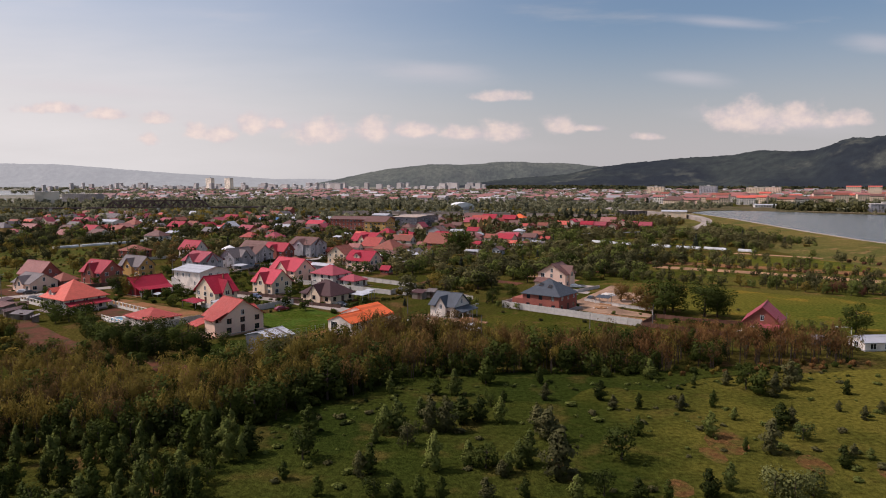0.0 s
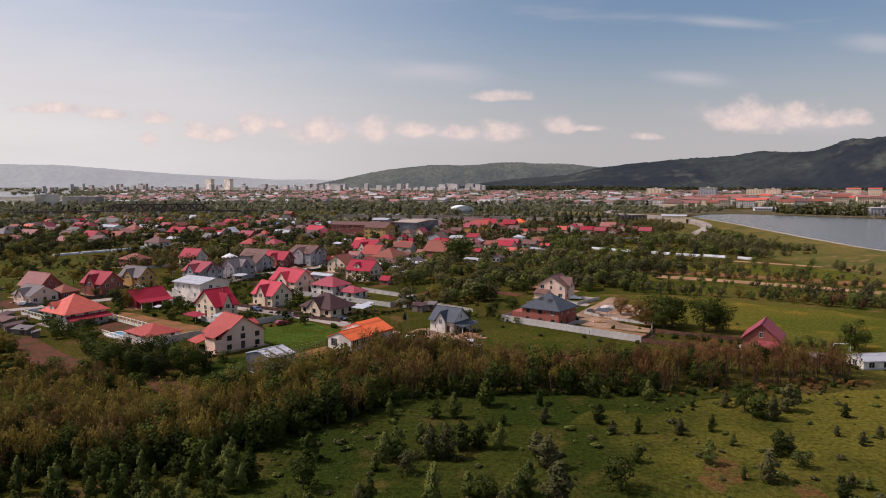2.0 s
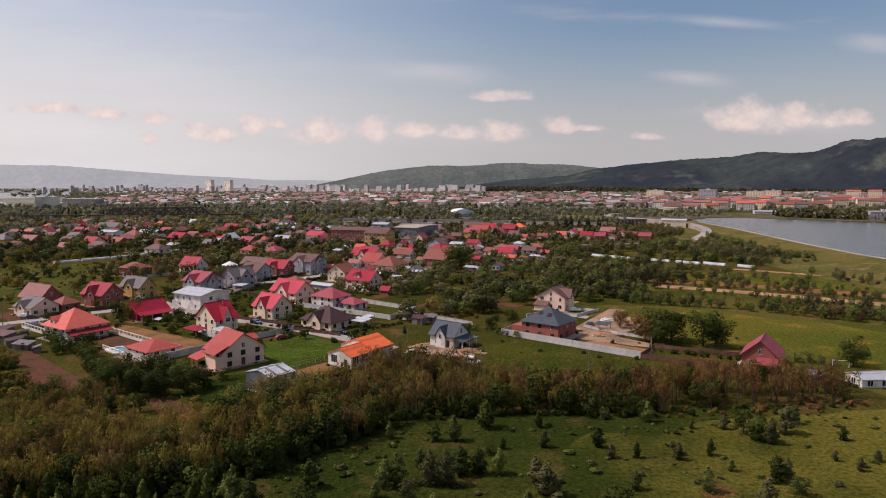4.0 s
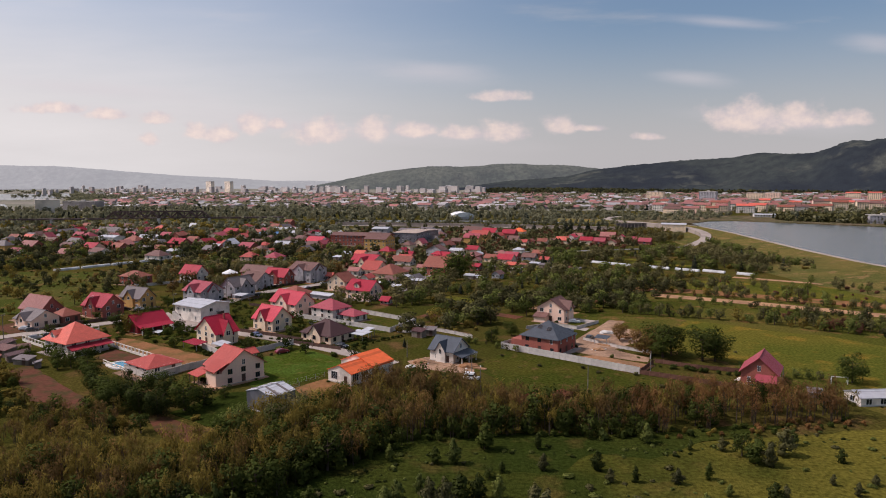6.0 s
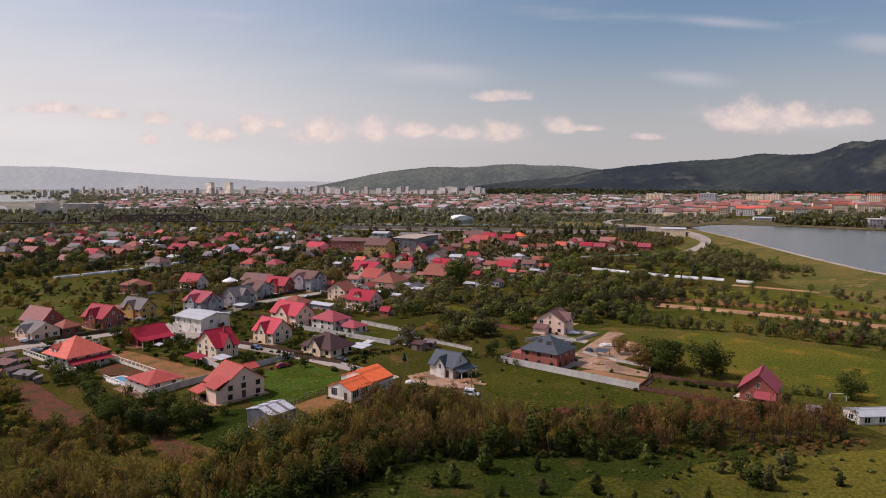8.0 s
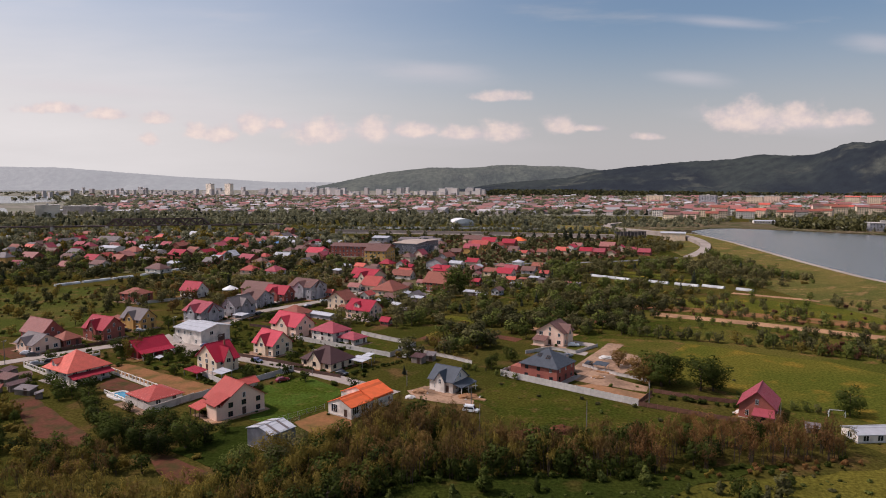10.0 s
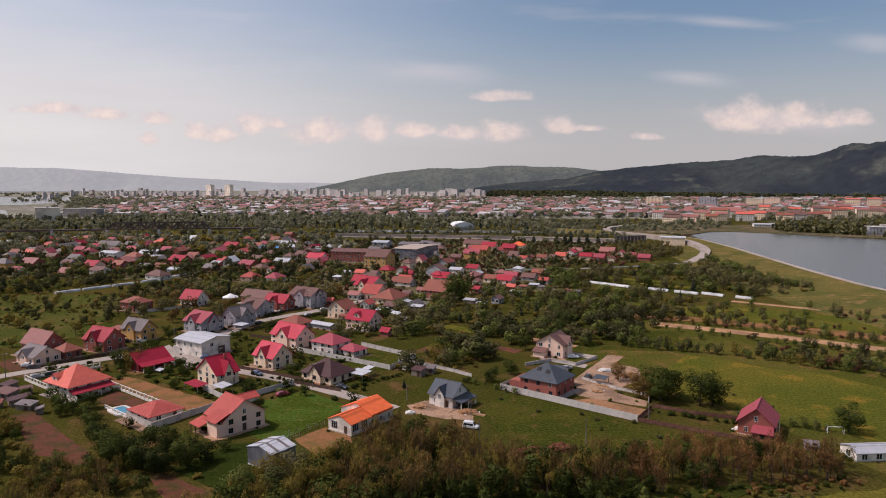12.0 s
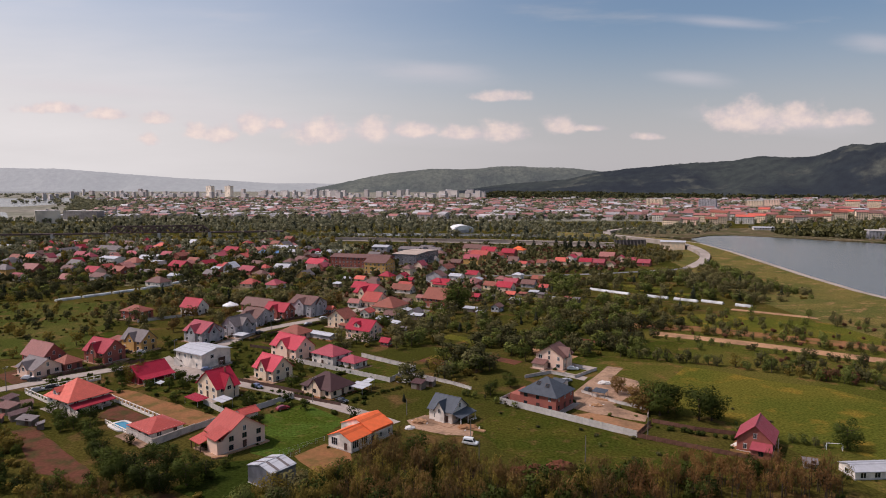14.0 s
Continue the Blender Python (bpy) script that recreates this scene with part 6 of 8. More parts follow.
heap("earth_heap", 22, 160.5, 10, 4.5, 1.6, SOIL, "long heap of reddish dug earth on grass", 1)
heap("earth_heap", 29.5, 163.0, 7, 4.0, 1.4, SOIL, "rough heap of reddish earth on grass", 2)
heap("rubble_heap", 7.5, 190.0, 6.0, 3.5, 1.0, CLAY, "heap of building rubble beside a cottage", 3, 10)
heap("sand_heap", -6.5, 194.5, 4.5, 3.5, 1.1, TRACK, "heap of yellow building sand", 4, 5)
heap("sand_heap", -9.0, 190.0, 3.0, 2.5, 0.6, PALE_PAVING, "pale heap of gravel on grass", 5, 6)
heap("rubble_heap", 62.0, 226.0, 6, 4, 1.2, TRACK, "heap of rubble in the dusty yard", 6, 10)
heap("rubble_heap", 57.0, 233.0, 5, 3, 1.0, PALE_PAVING, "pale rubble heap in the dusty yard", 7, 8)
heap("rubble_heap", 49.0, 209.5, 4, 2.5, 0.7, TRACK, "low rubble heap by the drive", 8, 8)
heap("rubble_heap", 80.0, 177.0, 3.5, 2.5, 0.8, PALE_PAVING, "pale stones heaped beside a brick house", 9, 8)
heap("rubble_heap", -13.0, 236.0, 6, 3, 0.8, PALE_PAVING, "pale rubble in a garden", 10, 8)


def lumber(x, y, rz, label):
    top = thing("lumber_stack", pose(x, y, 0, 0, 0, rz), label, "timber stack", "building material")
    board = mesh_of("board", *box(-2.0, 2.0, -0.1, 0.1, 0, 0.08), TRACK)
    for layer in range(4):
        for k in range(5):
            part("board", board, top, pose(0.05 * (layer % 2), -0.5 + 0.25 * k, 0.05 + 0.09 * layer))


lumber(10.5, 188.0, -30, "stack of fresh pale boards on grass")
lumber(52.0, 215.5, -35, "stack of fresh pale boards in the yard")
lumber(-57.0, 169.0, 20, "stack of old boards beside a pink house")


def football_goal(x, y, rz):
    """A white goal of tubes with its back stays."""
    top = thing("football_goal", pose(x, y, 0, 0, 0, rz), "small white tube football goal on grass", "goal")
    for sx in (-2.0, 2.0):
        part("post", mesh_of("post", *tube([(sx, 0, -0.1), (sx, 0, 1.9)], (0.08, 0.08), 6), TRIM), top)
        part("stay", mesh_of("stay", *tube([(sx, 0, 1.9), (sx, 1.2, 0.0)], (0.05, 0.05), 5), TRIM), top)
    part("crossbar", mesh_of("crossbar", *tube([(-2.05, 0, 1.9), (2.05, 0, 1.9)], (0.08, 0.08), 6), TRIM), top)


football_goal(103.7, 173.7, -10)


def party_tent(x, y, r, h):
    """A white tent with a pointed roof on posts."""
    top = thing("party_tent", pose(x, y, 0), "white pointed garden tent between houses", "tent")
    n = 8
    v = [(r * math.cos(2 * math.pi * i / n), r * math.sin(2 * math.pi * i / n), h * 0.55) for i in range(n)]
    v += [(px * 0.98, py * 0.98, h * 0.45) for px, py, pz in v] + [(0, 0, h)]
    part("roof", mesh_of("roof", v, [(i, (i + 1) % n, 2 * n) for i in range(n)] + [(i + n, (i + 1) % n + n, (i + 1) % n, i) for i in range(n)], TRIM), top)
    for i in range(n):
        part("post", mesh_of("post", *tube([(v[i][0] * 0.97, v[i][1] * 0.97, -0.1), (v[i][0] * 0.97, v[i][1] * 0.97, h * 0.5)], (0.06, 0.06), 5), STEEL), top)
    TAKEN.append((x, y, r + 6))


party_tent(-116.9, 371.6, 4.5, 4.6)


# ---------------------------------------------------------------- village houses further off
def cottage(x, y, rz, w, d, eave, ridge, shape, roof, wall, label, group):
    """A plainer house seen from afar: walls, roof and the windows of two sides."""
    top = thing("house", pose(x, y, 0, 0, 0, rz), label, "house", group)
    TAKEN.append((x, y, 0.5 * math.hypot(w, d)))
    part("wall", wall_mesh(shape, w, d, eave, ridge, WALL[wall]), top)
    part("roof", roof_mesh("roof", slopes_of(shape, w, d, eave, ridge, 0.5), ROOF[roof]), top)
    for turn, span, reach in ((0, w, d / 2), (90, d, w / 2))[:1 if y > 560 else 2]:
        m = pose(0, 0, 0, 0, 0, turn)
        for level in range(max(1, int(eave / 2.7))):
            for s in ((-0.25, 0.25) if level == 0 and y < 470 else (0.0,)):
                part("window", WIN["wide"], top, m @ pose(span * s, -reach, level * 2.7 + 0.9))


ROOF_WORDS = {"red": "red metal", "crimson": "crimson metal", "coral": "coral tile", "rose": "faded rose", "pink": "weathered pink", "brown": "dark brown", "umber": "brown tile", "grey": "weathered grey", "metal": "pale sheet-metal", "clay": "old clay tile", "maroon": "maroon tile", "bright": "bright rose", "orange": "new orange"}
WALL_WORDS = {"white": "white", "cream": "cream", "pink": "pinkish", "yellow": "ochre", "grey": "grey", "brick": "brick"}


def village(poly, spacing, seed, gap, turn, group):
    rng = random.Random(seed)
    for x, y in scatter(poly, spacing, seed, gap, 6.0):
        if not is_free(x, y, 7):
            continue
        roof = rng.choice(("red", "rose", "clay", "clay", "clay", "pink", "umber", "umber", "umber", "maroon", "maroon", "brown", "grey", "grey", "metal"))
        wall = rng.choice(("cream", "white", "pink", "cream", "brick", "grey", "yellow"))
        w, d = rng.uniform(8, 14), rng.uniform(7, 10)
        eave = rng.choice((2.8, 3.0, 3.2, 5.2))
        shape = rng.choice(("gx", "gx", "gy", "hip"))
        cottage(x, y, turn + rng.choice((0, 0, 90)) + rng.uniform(-6, 6), w, d, eave, eave + rng.uniform(2.2, 3.6), shape, roof, wall, f"{WALL_WORDS[wall]} village house with a {ROOF_WORDS[roof]} roof", group)


def old_house(x, y, rz, w, d, eave, ridge, shape, roof, wall):
    cottage(x, y, rz, w, d, eave, ridge, shape, roof, wall, f"{WALL_WORDS[wall]} village house with a {ROOF_WORDS[roof]} roof", "houses below the dam" if x > 60 else "old village houses")


old_house(-3, 447, -31, 7.5, 6.0, 5.0, 7.0, "hip", "red", "cream")
old_house(10, 475, -28, 8.7, 6.9, 4.8, 6.1, "gx", "metal", "white")
old_house(22, 486, -29, 8.9, 7.1, 4.5, 6.8, "gx", "red", "cream")
old_house(24, 469, 63, 7.3, 5.8, 3.0, 4.3, "gx", "metal", "white")
old_house(22, 432, -27, 4.1, 5.2, 3.0, 4.4, "gy", "pink", "cream")
old_house(20, 400, -32, 5.6, 4.5, 3.0, 4.5, "gx", "red", "brick")
old_house(32, 443, -33, 8.1, 6.5, 3.2, 5.3, "gx", "clay", "cream")
old_house(41, 469, -25, 7.3, 5.8, 3.4, 5.3, "hip", "pink", "white")
old_house(41, 437, -30, 10.4, 8.3, 3.2, 6.0, "gx", "red", "pink")
old_house(47, 457, -31, 9.0, 7.2, 3.0, 5.4, "gx", "maroon", "brick")
old_house(42, 411, -23, 5.2, 4.2, 2.6, 4.0, "gx", "coral", "brick")
old_house(54, 482, -28, 6.8, 5.4, 4.6, 5.9, "hip", "metal", "white")
old_house(58, 452, -25, 8.9, 7.1, 2.8, 5.1, "gx", "umber", "grey")
old_house(67, 474, -28, 7.3, 5.9, 3.0, 4.9, "gx", "clay", "brick")
old_house(66, 437, -27, 5.5, 4.4, 2.8, 4.3, "gx", "rose", "cream")
old_house(30, 367, -31, 4.6, 5.7, 3.0, 4.5, "gy", "umber", "grey")
old_house(34, 605, -27, 15.2, 11.0, 5.6, 9.2, "gx", "rose", "yellow")
old_house(45, 650, -24, 13.6, 10.9, 4.5, 8.1, "gx", "red", "cream")
old_house(51, 620, -28, 7.6, 9.6, 3.6, 6.1, "gy", "rose", "cream")
old_house(62, 630, -26, 12.3, 9.9, 5.0, 8.3, "gx", "red", "brick")
old_house(74, 659, -26, 12.0, 9.6, 4.5, 7.7, "hip", "orange", "cream")
old_house(67, 561, -32, 6.7, 5.4, 3.0, 4.8, "gx", "rose", "cream")
old_house(74, 569, -25, 4.8, 6.0, 3.0, 4.6, "gy", "clay", "brick")
old_house(84, 570, -27, 8.0, 6.4, 2.8, 4.9, "gx", "clay", "cream")
old_house(102, 578, -30, 10.1, 8.1, 3.2, 5.9, "gx", "coral", "cream")
old_house(114, 598, -33, 7.0, 8.8, 4.0, 6.3, "gy", "bright", "white")
old_house(121, 571, -24, 10.0, 8.0, 3.6, 6.2, "gx", "red", "cream")
old_house(131, 567, -28, 9.9, 7.9, 3.2, 5.8, "gx", "maroon", "brick")
old_house(148, 608, -26, 12.8, 10.2, 4.0, 7.4, "gx", "pink", "brick")
old_house(157, 597, -24, 5.7, 7.1, 4.0, 5.9, "gy", "bright", "pink")
old_house(163, 585, -26, 8.2, 6.6, 3.0, 5.2, "gx", "maroon", "brick")
old_house(93, 572, -24, 6.0, 4.8, 3.0, 4.6, "gx", "umber", "grey")
old_house(169, 567, -29, 9.9, 7.9, 3.0, 5.6, "gx", "maroon", "brick")
old_house(139, 558, 65, 7.8, 6.3, 2.8, 4.9, "gx", "clay", "cream")
old_house(124, 624, -29, 8.8, 7.0, 3.0, 5.3, "gx", "pink", "white")
old_house(12, 570, -24, 8.8, 7.0, 3.0, 5.3, "gx", "umber", "brick")
old_house(2, 562, -24, 7.9, 6.3, 3.0, 5.1, "gx", "umber", "cream")
old_house(-9, 590, -32, 9.9, 7.9, 3.0, 5.6, "gx", "grey", "white")
old_house(35, 684, -32, 27.6, 11.0, 3.6, 7.2, "gx", "umber", "cream")
old_house(24, 624, -31, 7.9, 6.3, 3.0, 5.1, "gx", "clay", "pink")
old_house(-7, 654, -23, 11.9, 9.5, 4.0, 7.1, "gx", "grey", "grey")
old_house(-102, 551, -29, 15.4, 11.0, 4.5, 8.1, "gx", "bright", "white")
old_house(-95, 539, -27, 7.9, 9.8, 3.6, 6.2, "gy", "maroon", "brick")
old_house(-204, 661, -30, 16.6, 11.0, 3.6, 7.2, "gx", "red", "brick")
old_house(-182, 673, -28, 9.4, 7.6, 3.0, 5.5, "gx", "clay", "cream")
old_house(-140, 534, -29, 8.3, 6.6, 3.0, 5.2, "hip", "rose", "cream")
old_house(-148, 517, -29, 12.3, 9.8, 3.2, 6.4, "gx", "maroon", "brick")
old_house(-168, 536, -27, 12.0, 9.6, 3.2, 6.4, "gx", "rose", "pink")
old_house(-176, 530, -23, 7.5, 6.0, 2.8, 4.1, "gx", "metal", "brick")
old_house(-124, 490, -24, 4.1, 5.2, 3.0, 4.4, "gy", "coral", "white")
old_house(-57, 474, -26, 7.3, 5.9, 2.8, 4.7, "gx", "coral", "cream")
old_house(-28, 480, -24, 6.5, 8.1, 4.0, 6.1, "gy", "red", "white")
old_house(-24, 443, -24, 8.7, 7.0, 2.8, 5.1, "gx", "rose", "brick")
old_house(-23, 468, -23, 5.9, 4.8, 3.0, 4.6, "gx", "crimson", "brick")
old_house(-67, 476, -26, 5.0, 4.0, 2.4, 3.7, "gx", "metal", "grey")
old_house(-47, 473, -31, 5.3, 4.3, 2.6, 4.0, "gx", "umber", "grey")
old_house(-166, 737, -24, 8.8, 7.0, 9.0, 11.3, "gx", "clay", "brick")
old_house(-49, 379, -23, 6.4, 5.1, 3.2, 4.9, "gx", "pink", "white")
old_house(-39, 351, -24, 5.1, 6.4, 3.2, 4.9, "gy", "rose", "white")
old_house(-26, 346, -27, 6.4, 5.1, 2.8, 4.5, "gx", "umber", "grey")
old_house(-14, 351, -26, 5.5, 6.9, 3.0, 4.8, "gy", "grey", "white")
old_house(-24, 288, -31, 4.1, 3.3, 2.4, 3.8, "gx", "crimson", "brick")
old_house(-60, 360, -25, 4.3, 3.5, 3.0, 4.4, "gx", "coral", "brick")
old_house(-12, 397, -27, 5.1, 4.0, 2.8, 4.2, "gx", "pink", "cream")
old_house(-20, 386, -30, 4.9, 3.9, 2.6, 4.0, "gx", "umber", "cream")
old_house(-384, 666, -28, 17.7, 11.0, 3.4, 7.0, "hip", "rose", "brick")
old_house(-357, 648, -20, 11.0, 18.9, 4.0, 7.6, "gy", "grey", "white")
old_house(-377, 719, -19, 10.1, 8.1, 3.0, 4.3, "gx", "metal", "white")
old_house(-331, 649, -28, 10.9, 8.7, 4.0, 6.9, "gx", "red", "cream")
old_house(-321, 657, -21, 24.7, 11.0, 5.0, 8.6, "gx", "grey", "white")
old_house(-281, 577, -25, 18.5, 11.0, 5.8, 7.1, "gx", "metal", "white")
old_house(-253, 558, -27, 14.8, 11.0, 4.6, 8.2, "hip", "clay", "white")
old_house(-263, 511, -26, 12.9, 10.3, 3.4, 6.8, "gx", "red", "pink")
old_house(-289, 657, -21, 11.0, 17.4, 4.6, 8.2, "gy", "maroon", "white")
old_house(-295, 714, -20, 13.0, 10.4, 3.0, 6.4, "hip", "coral", "cream")
old_house(-208, 537, -29, 15.0, 11.0, 4.4, 8.0, "gx", "crimson", "brick")
old_house(-210, 506, -23, 9.2, 7.4, 3.0, 5.4, "gx", "clay", "yellow")
old_house(-247, 519, -29, 10.9, 8.7, 3.0, 5.9, "gx", "clay", "brick")
old_house(-255, 630, -22, 10.6, 8.5, 3.0, 5.8, "gx", "maroon", "brick")
old_house(-261, 619, -26, 7.8, 6.3, 2.8, 4.1, "gx", "metal", "grey")
old_house(-241, 576, -20, 12.1, 9.7, 2.4, 3.7, "gx", "metal", "grey")
old_house(-449, 704, -19, 18.7, 11.0, 4.0, 5.3, "gx", "metal", "brick")
old_house(-343, 529, -24, 11.9, 9.5, 3.0, 4.3, "gx", "metal", "brick")
old_house(-321, 530, -19, 14.1, 11.0, 3.0, 6.6, "gx", "pink", "brick")
old_house(-366, 603, -26, 11.0, 8.8, 3.0, 5.9, "gx", "coral", "cream")
old_house(-169, 495, -28, 9.7, 7.8, 3.6, 6.2, "gx", "grey", "brick")
old_house(-207, 634, -23, 7.1, 8.9, 3.6, 5.9, "gy", "maroon", "white")
old_house(-176, 540, -29, 6.8, 5.5, 3.0, 4.8, "gx", "red", "cream")
old_house(-364, 679, -27, 9.5, 7.6, 3.0, 5.5, "gx", "maroon", "brick")
old_house(-290, 526, -25, 11.0, 8.8, 2.8, 5.7, "gx", "umber", "grey")
old_house(-213, 582, -23, 9.8, 7.8, 3.0, 5.6, "gx", "clay", "pink")
old_house(-258, 684, -27, 8.6, 6.9, 3.0, 5.3, "gx", "grey", "grey")
old_house(-268, 541, 61, 8.4, 6.7, 2.8, 5.0, "gx", "rose", "cream")
old_house(-222, 507, -20, 9.9, 8.0, 2.4, 5.0, "gx", "grey", "grey")
old_house(-195, 494, -26, 9.0, 7.2, 2.4, 3.7, "gx", "metal", "grey")
old_house(-330, 574, -19, 9.7, 7.7, 2.8, 5.4, "gx", "umber", "brick")
old_house(-381, 607, -20, 10.2, 8.2, 3.0, 5.7, "gx", "clay", "cream")
# more roofs behind and between them
village([(-60, 395), (50, 395), (62, 430), (80, 500), (60, 640), (-95, 640)], 17, 31, 0.60, -28, "old village houses")
village([(-330, 480), (-100, 440), (-95, 640), (-150, 760), (-520, 760)], 19, 33, 0.50, -24, "old village houses")


def greenhouse(x0, y0, x1, y1, r=1.5):
    """A plastic tunnel on hoops."""
    length = math.hypot(x1 - x0, y1 - y0)
    top = thing("greenhouse", pose(x0, y0, 0, 0, 0, math.degrees(math.atan2(y1 - y0, x1 - x0))), "long white plastic tunnel greenhouse", "greenhouse", "greenhouses")
    n, m = 8, max(2, int(length / 2.5))
    v, f = [], []
    for j in range(m + 1):
        for i in range(n + 1):
            a = math.pi * i / n
            sag = 0.06 if j % 2 else 0.0
            v.append((length * j / m, -math.cos(a) * (r - sag), math.sin(a) * (r * 0.95 - sag)))
    f += [(j * (n + 1) + i, j * (n + 1) + i + 1, (j + 1) * (n + 1) + i + 1, (j + 1) * (n + 1) + i) for j in range(m) for i in range(n)]
    f += [tuple(range(n, -1, -1)), tuple(m * (n + 1) + i for i in range(n + 1))]
    part("film", mesh_of("film", v, f, PLASTIC), top)
    for j in range(0, m + 1, 3):
        pts = [(length * j / m, -math.cos(math.pi * i / n) * (r + 0.04), math.sin(math.pi * i / n) * (r * 0.95 + 0.04)) for i in range(n + 1)]
        part("hoop", mesh_of("hoop", *tube(pts, [0.05] * (n + 1), 4), STEEL), top)
    STRIPS.append((x0, y0, x1, y1, 4))
    STRIPS.append((x0 - 4, y0 - 13, x1 + 2, y1 - 13, 10))


for line in ((96.8, 440.7, 116.6, 420.6), (125.9, 414.4, 136, 406), (139, 403.5, 149.8, 394.8), (152.9, 396.6, 162, 388), (167.4, 383.9, 174.0, 378), (-228, 397, -219.5, 408.5), (-218.5, 410, -208.5, 423.5), (-207.5, 425, -198, 438), (-196.5, 441, -189, 458), (-186, 464, -181, 476)):
    greenhouse(*line)


# ---------------------------------------------------------------- trees and bushes
BAND = [(-100, 84), (-65, 96), (-46, 99), (-34, 104), (-27, 115), (-18, 122), (-7, 133), (8, 138), (20, 136), (42, 138), (77, 144), (92, 146), (92, 154), (76, 157), (56, 158), (40, 151), (26, 149), (14, 152), (6, 159), (-4, 168), (-15, 171), (-24, 152), (-30, 140), (-42, 127), (-53, 121), (-64, 124), (-78, 121), (-104, 128)]
LEFT_BAND = [q for q in BAND if q[0] < -15]
RIGHT_BAND = [q for q in BAND if -25 < q[0] < 45]
EAST_BAND = [q for q in BAND if q[0] > 38]
plant(LEFT_BAND, 3.0, 11, (("twiggy", "rust", 0.16, "slender brown tree just coming into leaf"), ("twiggy", "olive", 0.64, "slender olive tree in the thicket"), ("round", "deep", 0.20, "dark green tree in the thicket")), 5.5, 9.0, "near", 0.12, 120, 1.0, "thicket trees", (0.85, 1.25), "thicket_tree")
plant(RIGHT_BAND, 3.0, 10, (("twiggy", "rust", 0.60, "slender brown tree just coming into leaf"), ("twiggy", "olive", 0.28, "slender olive tree in the thicket"), ("round", "deep", 0.12, "dark green tree in the thicket")), 5.4, 8.9, "near", 0.10, 80, 1.0, "thicket trees", (0.85, 1.25), "thicket_tree")
plant(EAST_BAND, 3.0, 9, (("twiggy", "russet", 0.78, "slender brown tree with russet buds"), ("twiggy", "olive", 0.18, "slender olive tree in the thicket"), ("round", "deep", 0.04, "dark green tree in the thicket")), 5.4, 8.9, "near", 0.10, 60, 1.0, "thicket trees", (0.85, 1.25), "thicket_tree")
plant([(-92, 132), (-72, 128), (-66, 138), (-74, 150), (-92, 148)], 3.0, 23, (("twiggy", "rust", 0.55, "slender brown sapling in rough grass"), ("twiggy", "olive", 0.45, "slender olive sapling in rough grass")), 3.2, 5.6, "half", 0.12, 20, 1.0, "thicket trees", (0.85, 1.25), "sapling")
for x, y, h, leaf in ((-36.5, 141, 9.4, "olive"), (-31.5, 144, 9.0, "soft"), (-42, 137, 8.2, "fresh"), (-26.5, 148, 8.0, "olive"), (-34, 136, 8.4, "soft")):
    tree(x, y, "round", leaf, h, "broad light green tree beside the thicket", "fine", "thicket trees", random.Random(int(x * 5)), 1.1, "willow_tree")
# scrub under and along the thicket
plant([(-60, 94), (-34, 99), (-27, 111), (-18, 120), (-7, 132), (8, 136), (44, 135), (44, 139), (8, 140), (-8, 139), (-22, 127), (-34, 118), (-60, 102)], 2.4, 19, (("bush", "deep", 0.55, "dark scrub at the thicket's edge"), ("bush", "fresh", 0.13, "fresh green scrub at the thicket's edge"), ("round", "deep", 0.32, "dark young tree at the thicket's edge")), 4.0, 7.2, "half", 0.10, 30, 0.5, "edge scrub")
plant([(44, 134), (92, 142), (92, 148), (44, 140)], 2.6, 29, (("bush", "russet", 0.40, "russet scrub at the thicket's edge"), ("bush", "olive", 0.25, "olive scrub at the thicket's edge"), ("bush", "deep", 0.35, "dark scrub at the thicket's edge")), 2.6, 4.6, "half", 0.15, 12, 0.5, "edge scrub")
plant([(-78, 70), (-34, 66), (-27, 84), (-29, 100), (-38, 108), (-70, 104), (-82, 92)], 3.2, 12, (("young", "fresh", 0.42, "fresh green young tree by the field"), ("round", "deep", 0.12, "dark green tree by the field"), ("young", "deep", 0.40, "dark green young tree by the field"), ("bush", "blossom", 0.06, "pale flowering bush by the field")), 3.0, 6.0, "near", 0.18, 110, 0.8, "field edge trees", (0.65, 1.05), "edge_tree")
for x, y, h, leaf in ((62.0, 204.5, 9.5, "rust"), (66.1, 200.5, 11.5, "dark"), (69.5, 203, 10.0, "dark"), (76.5, 196.5, 11.0, "dark"), (80.0, 196, 9.0, "dark"), (107.7, 174.7, 8.5, "dark"), (9.3, 376.9, 15.6, "dark"), (5.3, 373, 13, "dark"), (-113.7, 236.2, 8.2, "dark"), (-108.4, 234.7, 7.8, "olive"), (-92.6, 236.2, 4.2, "dark"), (-2.5, 246.9, 7.5, "olive"),
                      (67.1, 280.8, 7.0, "dark"), (81.2, 276.1, 8.0, "fresh"), (55.4, 301.4, 10.0, "dark"), (32.9, 262.8, 6.5, "dark"), (23.7, 229.3, 5.7, "dark"), (16.2, 220.2, 5.5, "dark"), (58.7, 222.2, 6.4, "rust"), (-12.1, 213.2, 3.2, "conifer")):
    tree(x, y, "conifer" if leaf == "conifer" else "round", {"conifer": "conifer", "dark": "deep"}.get(leaf, leaf), h, "full round garden tree in leaf", "fine" if y < 240 else "near", "garden trees", random.Random(int(x * 7)), 1.25 if 60 < x < 82 and y < 206 else 1.15, "garden_tree")
    TAKEN.append((x, y, h * 0.35))
